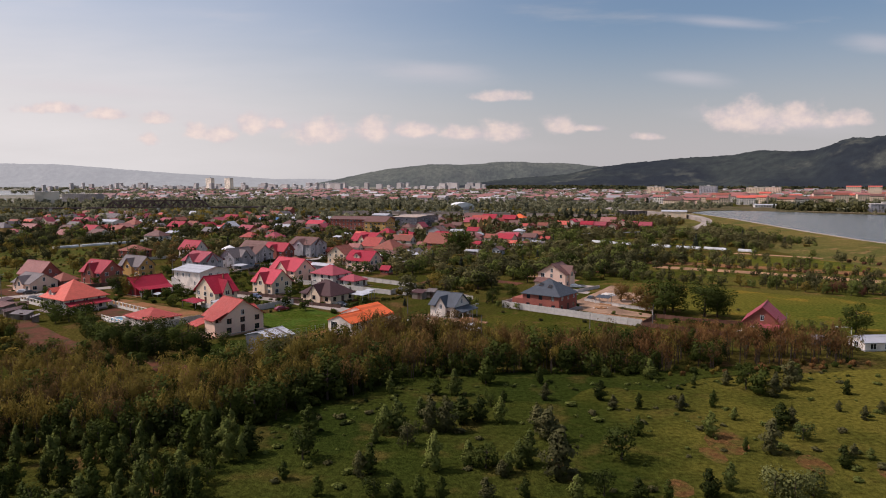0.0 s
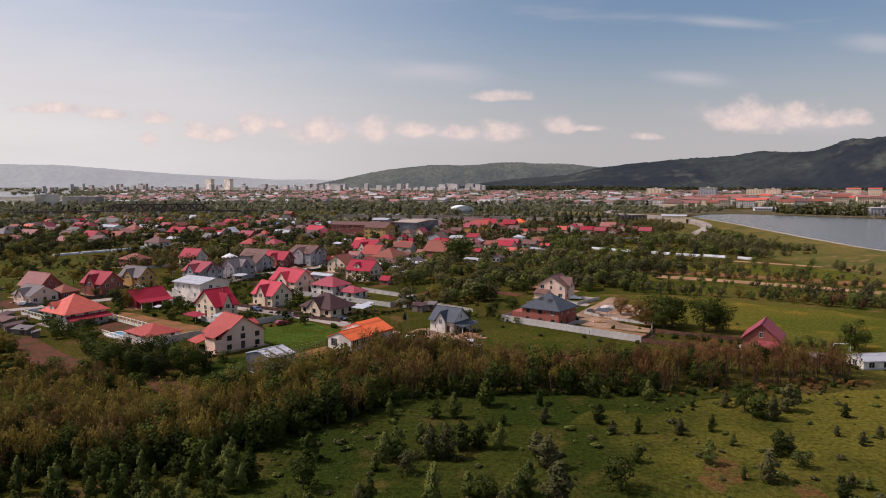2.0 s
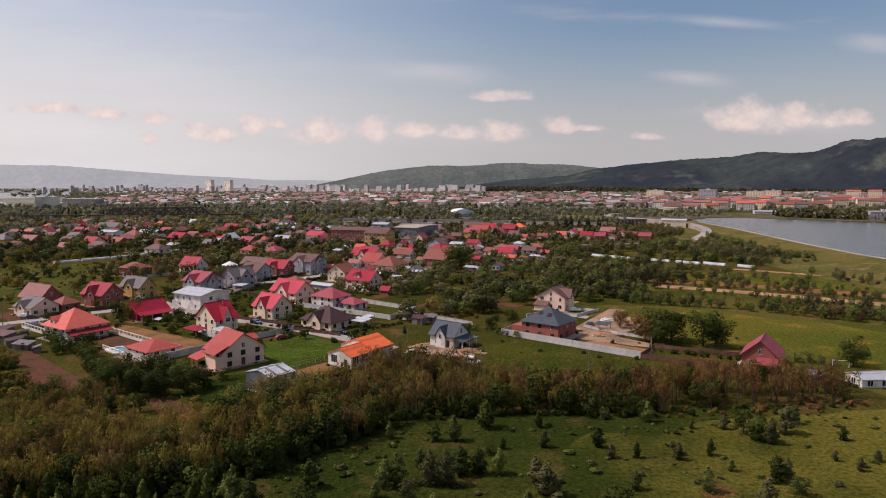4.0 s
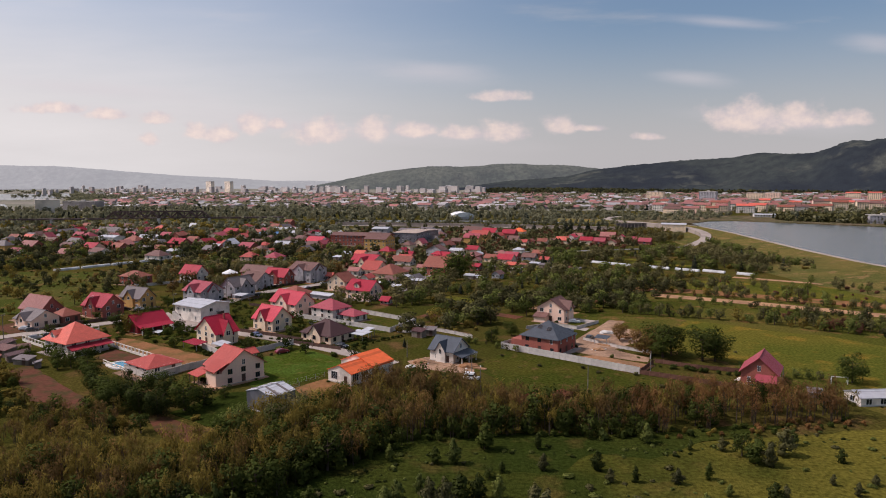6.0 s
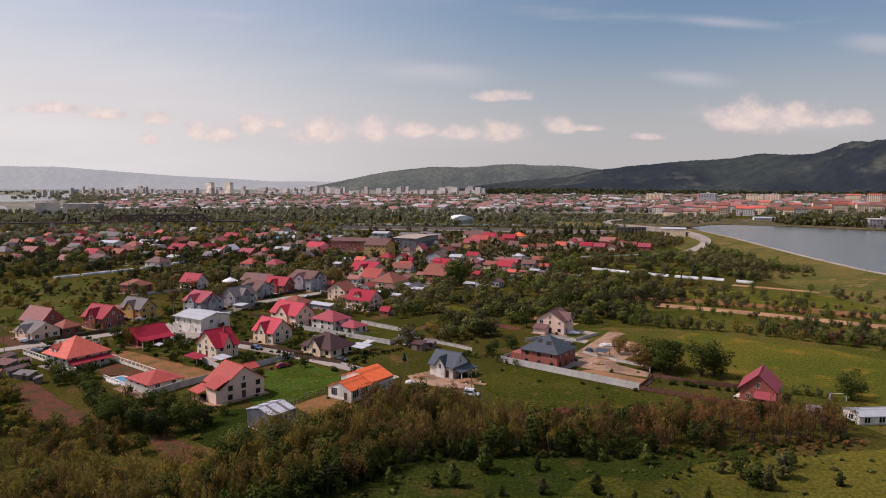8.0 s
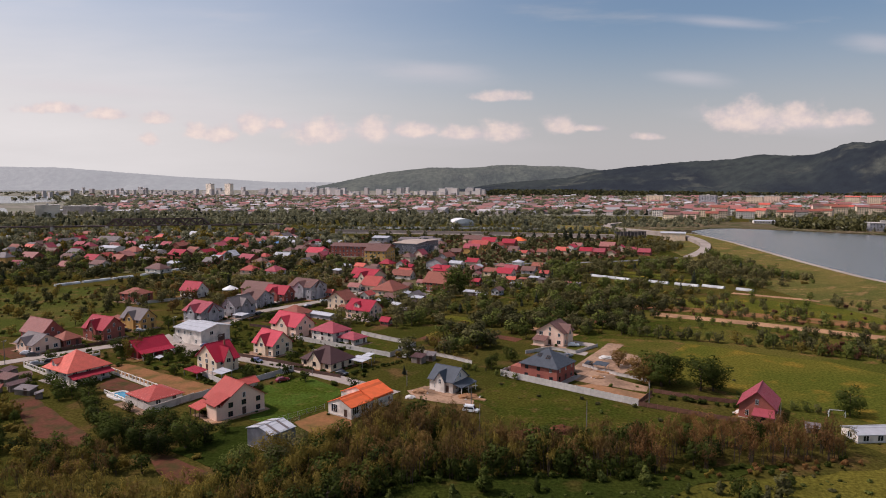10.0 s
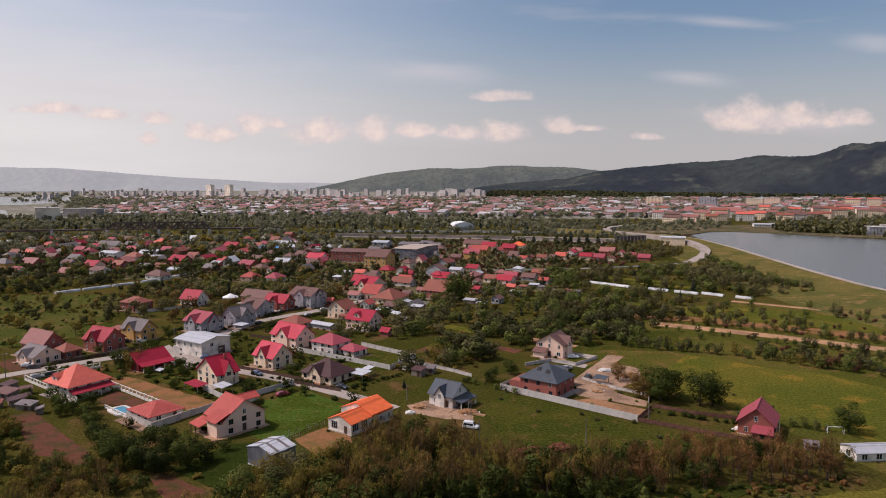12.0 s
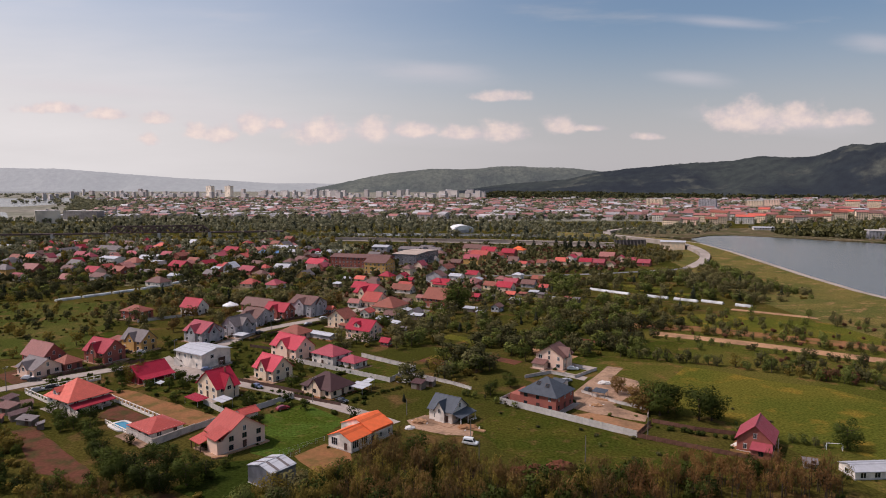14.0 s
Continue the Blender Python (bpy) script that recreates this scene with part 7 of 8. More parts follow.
for x, y, h in ((-72.6, 155.8, 7.7), (-59.4, 152.8, 7.6), (-79.5, 159.0, 7.2), (-66.6, 159.4, 7.8), (-92.6, 176.6, 4.4), (-105.4, 189.2, 4.7), (-117.8, 201.0, 4.2), (-102.9, 193.7, 4.8), (-53.2, 162.2, 3.2), (-87, 168, 5), (-98, 184, 4.5), (-110, 192, 4.8), (-75, 170, 4), (-64, 149, 6.5), (-69, 151, 7.0), (-76, 153, 6.5), (-83, 163, 5.5), (-90, 171, 4.5), (-95, 179, 4.0), (-101, 187, 4.2), (-108, 187, 3.6), (-113, 196, 4.0), (-56, 156, 5.5), (-62, 165, 3.0), (-70, 172, 2.6), (-84, 178, 3.2), (-122, 197, 3.6), (-127, 203, 3.4), (-79, 147, 5.0), (-87, 146, 4.5), (-97, 150, 4.0), (-106, 158, 3.4)):
    tree(x, y, "round", "deep", h * 1.1, "dark green garden tree behind the wall", "fine" if h > 6 else "near", "garden trees", random.Random(int(x * 7)), 1.2, "garden_tree")
    TAKEN.append((x, y, h * 0.3))
plant([(-140, 146), (-104, 143), (-84, 138), (-58, 136), (-52, 146), (-62, 152), (-72, 160), (-84, 152), (-100, 158), (-122, 186), (-136, 200), (-150, 180)], 3.8, 13, (("round", "deep", 0.4, "dark green tree in a garden"), ("round", "olive", 0.3, "olive tree in a garden"), ("bush", "olive", 0.3, "olive garden bush in grass")), 2.5, 5.5, "half", 0.18, 70, 0.5, "garden trees", (0.9, 1.4), "garden_tree")
plant([(-25, 232), (-10, 254), (20, 300), (60, 320), (120, 330), (84, 290), (72, 268), (30, 272), (16, 240), (-4, 226)], 4.8, 14, (("round", "dark", 0.62, "dark green orchard tree"), ("round", "fresh", 0.2, "fresh green orchard tree"), ("bush", "olive", 0.18, "olive bush among orchard trees")), 4, 8.5, "mid", 0.30, 80, 1.0, "orchard trees", (0.9, 1.4), "orchard_tree")
plant([(-60, 262), (20, 300), (60, 320), (100, 330), (150, 380), (225, 400), (225, 560), (120, 520), (70, 480), (55, 400), (-20, 400), (-40, 380), (-20, 340)], 5.6, 15, (("round", "soft", 0.35, "soft green tree behind the houses"), ("round", "fresh", 0.2, "light green tree behind the houses"), ("round", "fresh", 0.17, "fresh green tree behind the houses"), ("conifer", "conifer", 0.06, "dark conifer behind the houses"), ("bush", "olive", 0.22, "olive bush behind the houses")), 3.5, 9, "mid", 0.36, 60, 2.6, "trees behind the houses", (0.9, 1.4))
plant([(-330, 400), (-180, 392), (-150, 372), (-120, 378), (-60, 372), (-60, 600), (-400, 600)], 6.4, 16, (("round", "soft", 0.10, "soft green village tree"), ("round", "dark", 0.40, "dark green village tree"), ("round", "olive", 0.14, "olive tree between village houses"), ("round", "fresh", 0.18, "fresh green village tree"), ("conifer", "conifer", 0.06, "dark conifer between village houses"), ("bush", "dark", 0.12, "dark bush between village houses")), 3, 7.5, "back", 0.36, 40, 2.6, "trees of the old village", (1.0, 1.5))
plant([(-330, 210), (-190, 200), (-165, 262), (-140, 300), (-140, 345), (-180, 390), (-340, 395)], 8.0, 17, (("round", "olive", 0.4, "olive tree in the fallow field"), ("bush", "fresh", 0.4, "fresh green bush in the fallow field"), ("round", "dark", 0.2, "dark tree in the fallow field")), 3.0, 7.0, "mid", 0.38, 40, 2.0, "field trees")
plant([(-272, 414), (-209, 414), (-168, 353), (-153, 301), (-199, 301)], 5.5, 28, (("bush", "olive", 0.35, "olive shrub in the fallow grass"), ("bush", "fresh", 0.3, "fresh green shrub in the fallow grass"), ("bush", "rust", 0.2, "brown budding shrub in the fallow grass"), ("bush", "dark", 0.15, "dark shrub in the fallow grass")), 1.6, 3.6, "mid", 0.4, 0, 0.0, "", (1.0, 1.8))
plant([(-135, 300), (-60, 365), (-40, 420), (-150, 420), (-185, 350)], 7.5, 20, (("round", "soft", 0.6, "soft green tree by the street"), ("round", "rust", 0.4, "brown budding tree by the street")), 4, 8, "back", 0.35, 30, 1.0, "street trees")
plant([(105, 262), (250, 180), (250, 300), (170, 370), (110, 335)], 6.5, 18, (("round", "fresh", 0.3, "fresh green orchard tree"), ("round", "dark", 0.4, "dark green orchard tree"), ("bush", "purple", 0.3, "reddish orchard bush in grass")), 3, 6.5, "mid", 0.42, 40, 1.0, "orchard rows", (0.75, 1.05), "orchard_tree")


def row_of_trees(x0, y0, x1, y1, step, seed, low, high, leaves):
    """An orchard row or hedge along a line."""
    rng = random.Random(seed)
    n = int(math.hypot(x1 - x0, y1 - y0) / step)
    for i in range(n):
        t = (i + rng.uniform(0.1, 0.9)) / n
        leaf = rng.choice(leaves)
        tree(x0 + (x1 - x0) * t + rng.uniform(-1, 1), y0 + (y1 - y0) * t + rng.uniform(-1, 1), "round", leaf, rng.uniform(low, high), "small orchard tree in a row", "mid", "orchard rows", rng, rng.uniform(0.75, 1.1), "orchard_tree")


row_of_trees(110, 255, 176, 208, 3.2, 5, 3.0, 6.5, ("dark", "fresh", "olive", "purple"))
row_of_trees(70, 270, 108, 256, 3.6, 11, 4.0, 7.5, ("dark", "dark", "fresh"))
row_of_trees(118, 256, 186, 208, 3.6, 6, 3.0, 6.0, ("dark", "fresh", "purple"))
row_of_trees(84, 332, 190, 268, 5.0, 7, 3.0, 5.5, ("dark", "olive", "dark"))
row_of_trees(100, 300, 180, 245, 5.0, 8, 2.5, 4.5, ("dark", "fresh"))
row_of_trees(86, 186, 104, 174, 3.0, 9, 2.0, 3.5, ("dark", "fresh"))
row_of_trees(6, 222, 24, 206, 3.0, 10, 1.8, 3.0, ("dark", "fresh"))

plant([(-140, 232), (-110, 206), (-70, 198), (-48, 178), (-20, 200), (-30, 262), (-70, 300), (-120, 300)], 4.2, 61, (("bush", "deep", 0.45, "small dark garden bush by a fence"), ("bush", "fresh", 0.27, "small fresh garden bush by a fence"), ("round", "deep", 0.28, "small round tree in a garden")), 2.4, 5.2, "mid", 0.34, 50, 0.8, "garden bushes", (0.9, 1.4), "garden_tree")
plant([(-60, 300), (-20, 280), (20, 330), (10, 420), (-60, 420)], 5.0, 62, (("bush", "dark", 0.4, "small dark bush between gardens"), ("round", "dark", 0.4, "small round tree between gardens"), ("bush", "olive", 0.2, "olive bush between gardens")), 2, 5.0, "mid", 0.45, 20, 0.6, "garden bushes", (0.9, 1.4), "garden_tree")
plant([(0, 190), (30, 222), (60, 236), (80, 230), (100, 200), (96, 170), (60, 165), (20, 168)], 6.0, 63, (("bush", "dark", 0.6, "small dark bush on the meadow"), ("bush", "fresh", 0.4, "small fresh bush on the meadow")), 1.2, 3.5, "mid", 0.62, 20, 0.6, "meadow bushes", (0.9, 1.4))

# shrubs at the foot of the houses
def house_shrubs():
    rng = random.Random(88)
    spots = []
    for x, y, rz, w, d in HOUSES:
        if y > 420:
            continue
        c, s = math.cos(radians(rz)), math.sin(radians(rz))
        for k in range(7):
            side = rng.choice((0, 1, 2, 3))
            t = rng.uniform(-0.5, 0.5)
            px, py = ((t * w, -d / 2 - 1.0), (w / 2 + 1.0, t * d), (t * w, d / 2 + 1.2), (-w / 2 - 1.2, t * d))[side]
            spots.append((x + px * c - py * s, y + px * s + py * c, rng.uniform(0.5, 1.5), rng.uniform(0.8, 1.5)))
    # hedges along the garden fences
    for x0, y0, x1, y1 in ((-57, 262.5, -20, 237), (-84, 297, -58, 337.5), (-97, 317, -69, 355), (-142, 241.5, -118, 263), (-50, 220.5, -33, 211), (-29, 213, -12, 229), (-66, 229, -50, 221), (-78, 210, -68, 200), (-98, 232, -86, 242), (20, 214, 32, 224), (62, 190, 80, 181), (-124, 212, -112, 202)):
        n = int(math.hypot(x1 - x0, y1 - y0) / 1.5)
        for i in range(n):
            if rng.random() < 0.75:
                t = (i + rng.random()) / n
                spots.append((x0 + (x1 - x0) * t + rng.uniform(-0.6, 0.6), y0 + (y1 - y0) * t + rng.uniform(-0.6, 0.6), rng.uniform(0.7, 1.9), rng.uniform(0.8, 1.4)))
    wood("shrubs", spots, "bush", "deep", "mid", "dark low shrubs at the foot of houses", "shrubs")


house_shrubs()
plant([(450, 830), (500, 765), (640, 675), (1000, 560), (1050, 600), (700, 770), (520, 860)], 13, 73, (("round", "dark", 0.6, "dark trees along the lake's far shore"), ("round", "wood", 0.4, "pale trees along the lake's far shore")), 7, 12, "far", 0.25)

# young trees on the grass field: x, y, height
YOUNG_NEAR = ((-20.0, 93.6, 4.7), (-21.1, 103.4, 4.3), (-28.2, 95.6, 4.4), (-21.3, 87.2, 2.5), (-11.3, 88.0, 3.3), (-9.9, 88.9, 3.7), (-9.9, 124.2, 3.1), (-9.2, 103.4, 4.3), (-7.5, 104.6, 4.8), (-5.3, 98.8, 3.7), (-3.7, 111.0, 3.2), (-1.1, 89.8, 5.0), (-1.5, 123.2, 3.1), (2.2, 123.2, 4.6), (0.5, 104.6, 5.2), (-2.1, 104.6, 5.2), (2.9, 108.4, 4.5), (6.1, 108.9, 4.1), (8.4, 116.8, 2.4), (9.4, 108.4, 4.0), (10.8, 119.3, 2.0), (18.5, 119.9, 3.0), (16.1, 101.0, 5.0), (15.5, 87.2, 6.2), (11.9, 91.7, 4.6), (10.6, 90.7, 3.8))
YOUNG_MID = ((8.9, 88.9, 2.9), (5.9, 90.7, 3.8), (3.6, 91.7, 3.4), (8.0, 88.0, 2.2), (-10.2, 99.9, 2.5), (18.9, 130.2, 3.2), (8.4, 130.2, 4.9), (15.0, 105.8, 3.9), (29.6, 115.3, 2.4), (28.2, 119.9, 3.5), (25.4, 93.6, 4.9), (30.5, 102.9, 3.0), (34.0, 115.3, 2.7), (41.4, 133.3, 3.9), (41.1, 114.4, 2.8), (48.8, 129.5, 2.1), (47.3, 116.2, 2.9), (41.2, 102.2, 3.8), (55.0, 129.1, 2.7), (57.7, 126.6, 4.7), (58.8, 123.2, 5.1), (60.6, 121.5, 4.5), (65.8, 126.6, 5.2), (70.2, 132.1, 3.3), (48.3, 109.7, 2.0), (44.5, 96.7, 2.0))
YOUNG_RIGHT = ((47.7, 95.6, 4.8), (53.9, 105.8, 3.9), (55.1, 101.0, 2.9), (56.4, 107.1, 3.1), (55.7, 91.1, 3.0), (58.8, 94.2, 2.0), (60.8, 93.6, 1.7), (75.0, 123.2, 2.6), (68.1, 113.9, 1.9), (69.9, 109.7, 2.3), (75.4, 113.9, 1.9), (20.3, 82.3, 3.4), (33.5, 82.3, 3.4), (36.6, 83.8, 3.5), (41.7, 82.3, 4.1), (43.4, 80.5, 4.1), (46.6, 82.3, 3.7), (-5.9, 81.5, 2.7), (-3.1, 81.5, 3.0), (-15.9, 82.3, 2.7), (-8.8, 82.3, 2.7), (24.4, 81.5, 2.7), (27.7, 80.8, 2.7), (16.6, 81.5, 3.0), (5.4, 81.5, 2.7), (-0.3, 80.8, 3.0), (10.3, 81.5, 2.7))
rng_young = random.Random(41)
for k, (x, y, h) in enumerate(YOUNG_NEAR + YOUNG_MID + YOUNG_RIGHT):
    bushy = (k * 7) % 9 == 0 or 38 < x < 48 and y < 84
    leaf = "blossom" if 39 < x < 48 and y < 84 else rng_young.choice(("deep", "fresh", "dark", "deep"))
    tree(x, y, "round" if bushy else "young", leaf, h * 1.15, "young leafy tree on rough grass", "near", "young trees", rng_young, rng_young.uniform(0.85, 1.3), "young_tree")
plant([(-30, 80), (-26, 112), (-6, 130), (44, 130), (110, 146), (110, 80)], 4.6, 44, (("bush", "dark", 0.12, "low dark weed clump on grass"), ("bush", "fresh", 0.58, "low fresh weed clump on grass"), ("bush", "soft", 0.30, "low pale weed clump on grass")), 0.8, 2.8, "mid", 0.46, 0, 0.0, "", (1.0, 2.0))
plant([(-30, 100), (-26, 112), (-10, 127), (8, 132), (44, 132), (90, 141), (84, 134), (44, 126), (10, 124), (-8, 118), (-20, 100)], 3.0, 45, (("bush", "fresh", 0.5, "low green brambles along the thicket"), ("bush", "deep", 0.5, "low dark brambles along the thicket")), 0.7, 1.8, "mid", 0.35, 0, 0.0, "", (1.4, 2.6))
# scrub on the dam's slope and dark conifers at its foot
plant([(222, 300), (236, 300), (232, 400), (240, 520), (228, 520), (214, 420)], 7.5, 71, (("bush", "rust", 0.6, "rusty scrub on the dam's slope"), ("bush", "olive", 0.4, "olive scrub on the dam's slope")), 3, 7, "mid", 0.45)
for x, y, h in ((118, 705, 13), (126, 700, 15), (133, 708, 14), (140, 698, 12), (150, 704, 14), (160, 700, 13), (96, 716, 11)):
    tree(x, y, "conifer", "conifer", h, "tall dark conifer below the dam", "mid", "conifers", random.Random(int(x)), 1.2, "conifer_tree")
# the canal, its banks and the river stay open
for a, b, c, d, half in ((-142, 902, 90, 890, 26), (90, 890, 262, 835, 20), (-95.6, 842, 74.3, 812, 9), (74.3, 812, 230, 765, 9), (-385, 797, -235, 784, 14), (-235, 784, -122, 811, 14), (-260, 768, -130, 782, 14), (-470, 800, -280, 826, 26)):
    STRIPS.append((a, b, c, d, half))
plant([(-640, 815), (-240, 803), (-130, 828), (-140, 872), (-640, 850)], 9, 72, (("bush", "wood", 0.6, "scrub along the river bank"), ("round", "wood", 0.4, "small trees along the river bank")), 6, 10, "far", 0.2, wide=(1.0, 1.6))
# low scrub between the village houses, round the canal and behind the dam
plant([(-60, 400), (55, 400), (62, 430), (165, 560), (215, 680), (190, 705), (40, 750), (-95, 760), (-95, 640)], 6.5, 74, (("bush", "dark", 0.45, "dark scrub between village houses"), ("bush", "purple", 0.27, "reddish scrub between village houses"), ("bush", "soft", 0.16, "low scrub between village houses"), ("round", "dark", 0.12, "small trees between village houses")), 5.0, 9.5, "far", 0.18, clear=1.2)
plant([(-330, 480), (-100, 440), (-95, 640), (-150, 760), (-520, 760)], 7.5, 75, (("bush", "dark", 0.45, "low scrub between village houses"), ("bush", "purple", 0.25, "reddish scrub between village houses"), ("round", "dark", 0.30, "small dark trees between village houses")), 5.0, 9.0, "far", 0.20, clear=1.2)
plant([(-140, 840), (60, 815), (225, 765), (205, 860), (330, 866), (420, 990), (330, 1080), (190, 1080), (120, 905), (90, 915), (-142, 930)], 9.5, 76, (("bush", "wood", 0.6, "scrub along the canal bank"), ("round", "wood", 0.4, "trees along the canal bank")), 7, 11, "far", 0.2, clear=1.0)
# far woodland
STRIPS.append((-760, 1090, -560, 1080, 40))
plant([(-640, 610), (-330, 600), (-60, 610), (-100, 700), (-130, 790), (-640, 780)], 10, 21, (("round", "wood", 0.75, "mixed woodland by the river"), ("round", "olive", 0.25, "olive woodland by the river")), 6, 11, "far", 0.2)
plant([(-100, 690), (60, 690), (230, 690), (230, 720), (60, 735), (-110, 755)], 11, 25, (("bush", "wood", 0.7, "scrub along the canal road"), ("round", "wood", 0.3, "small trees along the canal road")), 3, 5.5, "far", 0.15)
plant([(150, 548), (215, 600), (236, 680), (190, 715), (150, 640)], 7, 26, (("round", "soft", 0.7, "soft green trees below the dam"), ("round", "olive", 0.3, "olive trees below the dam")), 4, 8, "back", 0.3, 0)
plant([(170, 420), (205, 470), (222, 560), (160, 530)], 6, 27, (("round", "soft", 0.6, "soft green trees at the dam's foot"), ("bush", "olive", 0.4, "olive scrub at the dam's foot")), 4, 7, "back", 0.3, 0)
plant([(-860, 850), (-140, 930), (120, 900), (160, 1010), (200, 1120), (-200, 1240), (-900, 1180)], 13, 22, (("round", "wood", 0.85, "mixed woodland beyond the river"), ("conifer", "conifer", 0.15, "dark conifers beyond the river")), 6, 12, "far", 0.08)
plant([(424, 845), (478, 800), (560, 770), (600, 790), (545, 880), (440, 915)], 9, 24, (("round", "dark", 0.7, "dark trees along the lake's far shore"), ("conifer", "conifer", 0.3, "conifers along the lake's far shore")), 10, 15, "far", 0.15)


# ---------------------------------------------------------------- the town
def island_paint(name, colour, second, rough=0.85):
    """Plain paint that differs a little from building to building."""
    m = bpy.data.materials.new(name)
    m.use_nodes = True
    add, plug, calc = nodes_of(m.node_tree)
    geo, mix, n = add("ShaderNodeNewGeometry"), add("ShaderNodeMix", data_type="RGBA"), add("ShaderNodeTexNoise")
    n.inputs["Scale"].default_value = 0.05
    plug(geo.outputs["Position"], n.inputs["Vector"])
    mix.inputs[6].default_value, mix.inputs[7].default_value = (*colour, 1), (*second, 1)
    plug(calc("ADD", calc("MULTIPLY", geo.outputs["Random Per Island"], 0.7), calc("MULTIPLY", n.outputs["Fac"], 0.4)), mix.inputs["Factor"])
    shader = add("ShaderNodeBsdfPrincipled")
    shader.inputs["Roughness"].default_value = rough
    plug(mix.outputs[2], shader.inputs["Base Color"])
    plug(shader.outputs[0], add("ShaderNodeOutputMaterial").inputs[0])
    return m


# Town walls, roofs and panes paled in base colour, standing in for haze.
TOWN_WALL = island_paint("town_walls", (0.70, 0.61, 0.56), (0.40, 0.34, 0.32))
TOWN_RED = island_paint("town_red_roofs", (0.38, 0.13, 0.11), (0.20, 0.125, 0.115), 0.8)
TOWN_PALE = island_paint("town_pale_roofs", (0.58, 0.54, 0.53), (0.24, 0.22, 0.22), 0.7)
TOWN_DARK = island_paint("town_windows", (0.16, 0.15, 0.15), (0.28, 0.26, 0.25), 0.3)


def quarter(name, spots, label, roof_mat, wall_mat=None):
    """Many buildings past counting, joined: each x, y, turn, width, depth, eave, ridge, with rows of windows as sunk bands."""
    verts, faces, slots = [], [], []
    for x, y, turn, w, d, eave, ridge in spots:
        c, s = math.cos(turn), math.sin(turn)
        a, b, o = w / 2, d / 2, len(verts)
        local = [(-a, -b, 0), (a, -b, 0), (a, b, 0), (-a, b, 0), (-a, -b, eave), (a, -b, eave), (a, b, eave), (-a, b, eave), (-a, 0, ridge), (a, 0, ridge)]
        f = [(0, 1, 5, 4), (2, 3, 7, 6), (1, 2, 6, 9, 5), (3, 0, 4, 8, 7)]
        faces += [tuple(i + o for i in q) for q in f]
        slots += [0] * 4
        n = len(local)
        e = 0.6
        local += [(-a - e, -b - e, eave - 0.2), (a + e, -b - e, eave - 0.2), (a + e, 0, ridge + 0.1), (-a - e, 0, ridge + 0.1), (a + e, b + e, eave - 0.2), (-a - e, b + e, eave - 0.2)]
        faces += [tuple(i + n + o for i in q) for q in ((0, 1, 2, 3), (4, 5, 3, 2))]
        slots += [1] * 2
        for level in range(int(eave / 3.0) if y < 1900 else 0):
            z0, z1 = level * 3.0 + 1.0, level * 3.0 + 2.3
            k = max(1, int(w / 5))
            for i in range(k):
                m = len(local)
                cx = -a + w * (i + 0.5) / k
                local += [(cx - 0.9, -b - 0.06, z0), (cx + 0.9, -b - 0.06, z0), (cx + 0.9, -b - 0.06, z1), (cx - 0.9, -b - 0.06, z1)]
                faces.append(tuple(q + m + o for q in range(4)))
                slots.append(2)
        verts += [(x + px * c - py * s, y + px * s + py * c, pz) for px, py, pz in local]
    return thing(name, Matrix(), label, "buildings", kind="stuff", me=mesh_of(name, verts, faces, [wall_mat or TOWN_WALL, roof_mat, TOWN_DARK], slots))


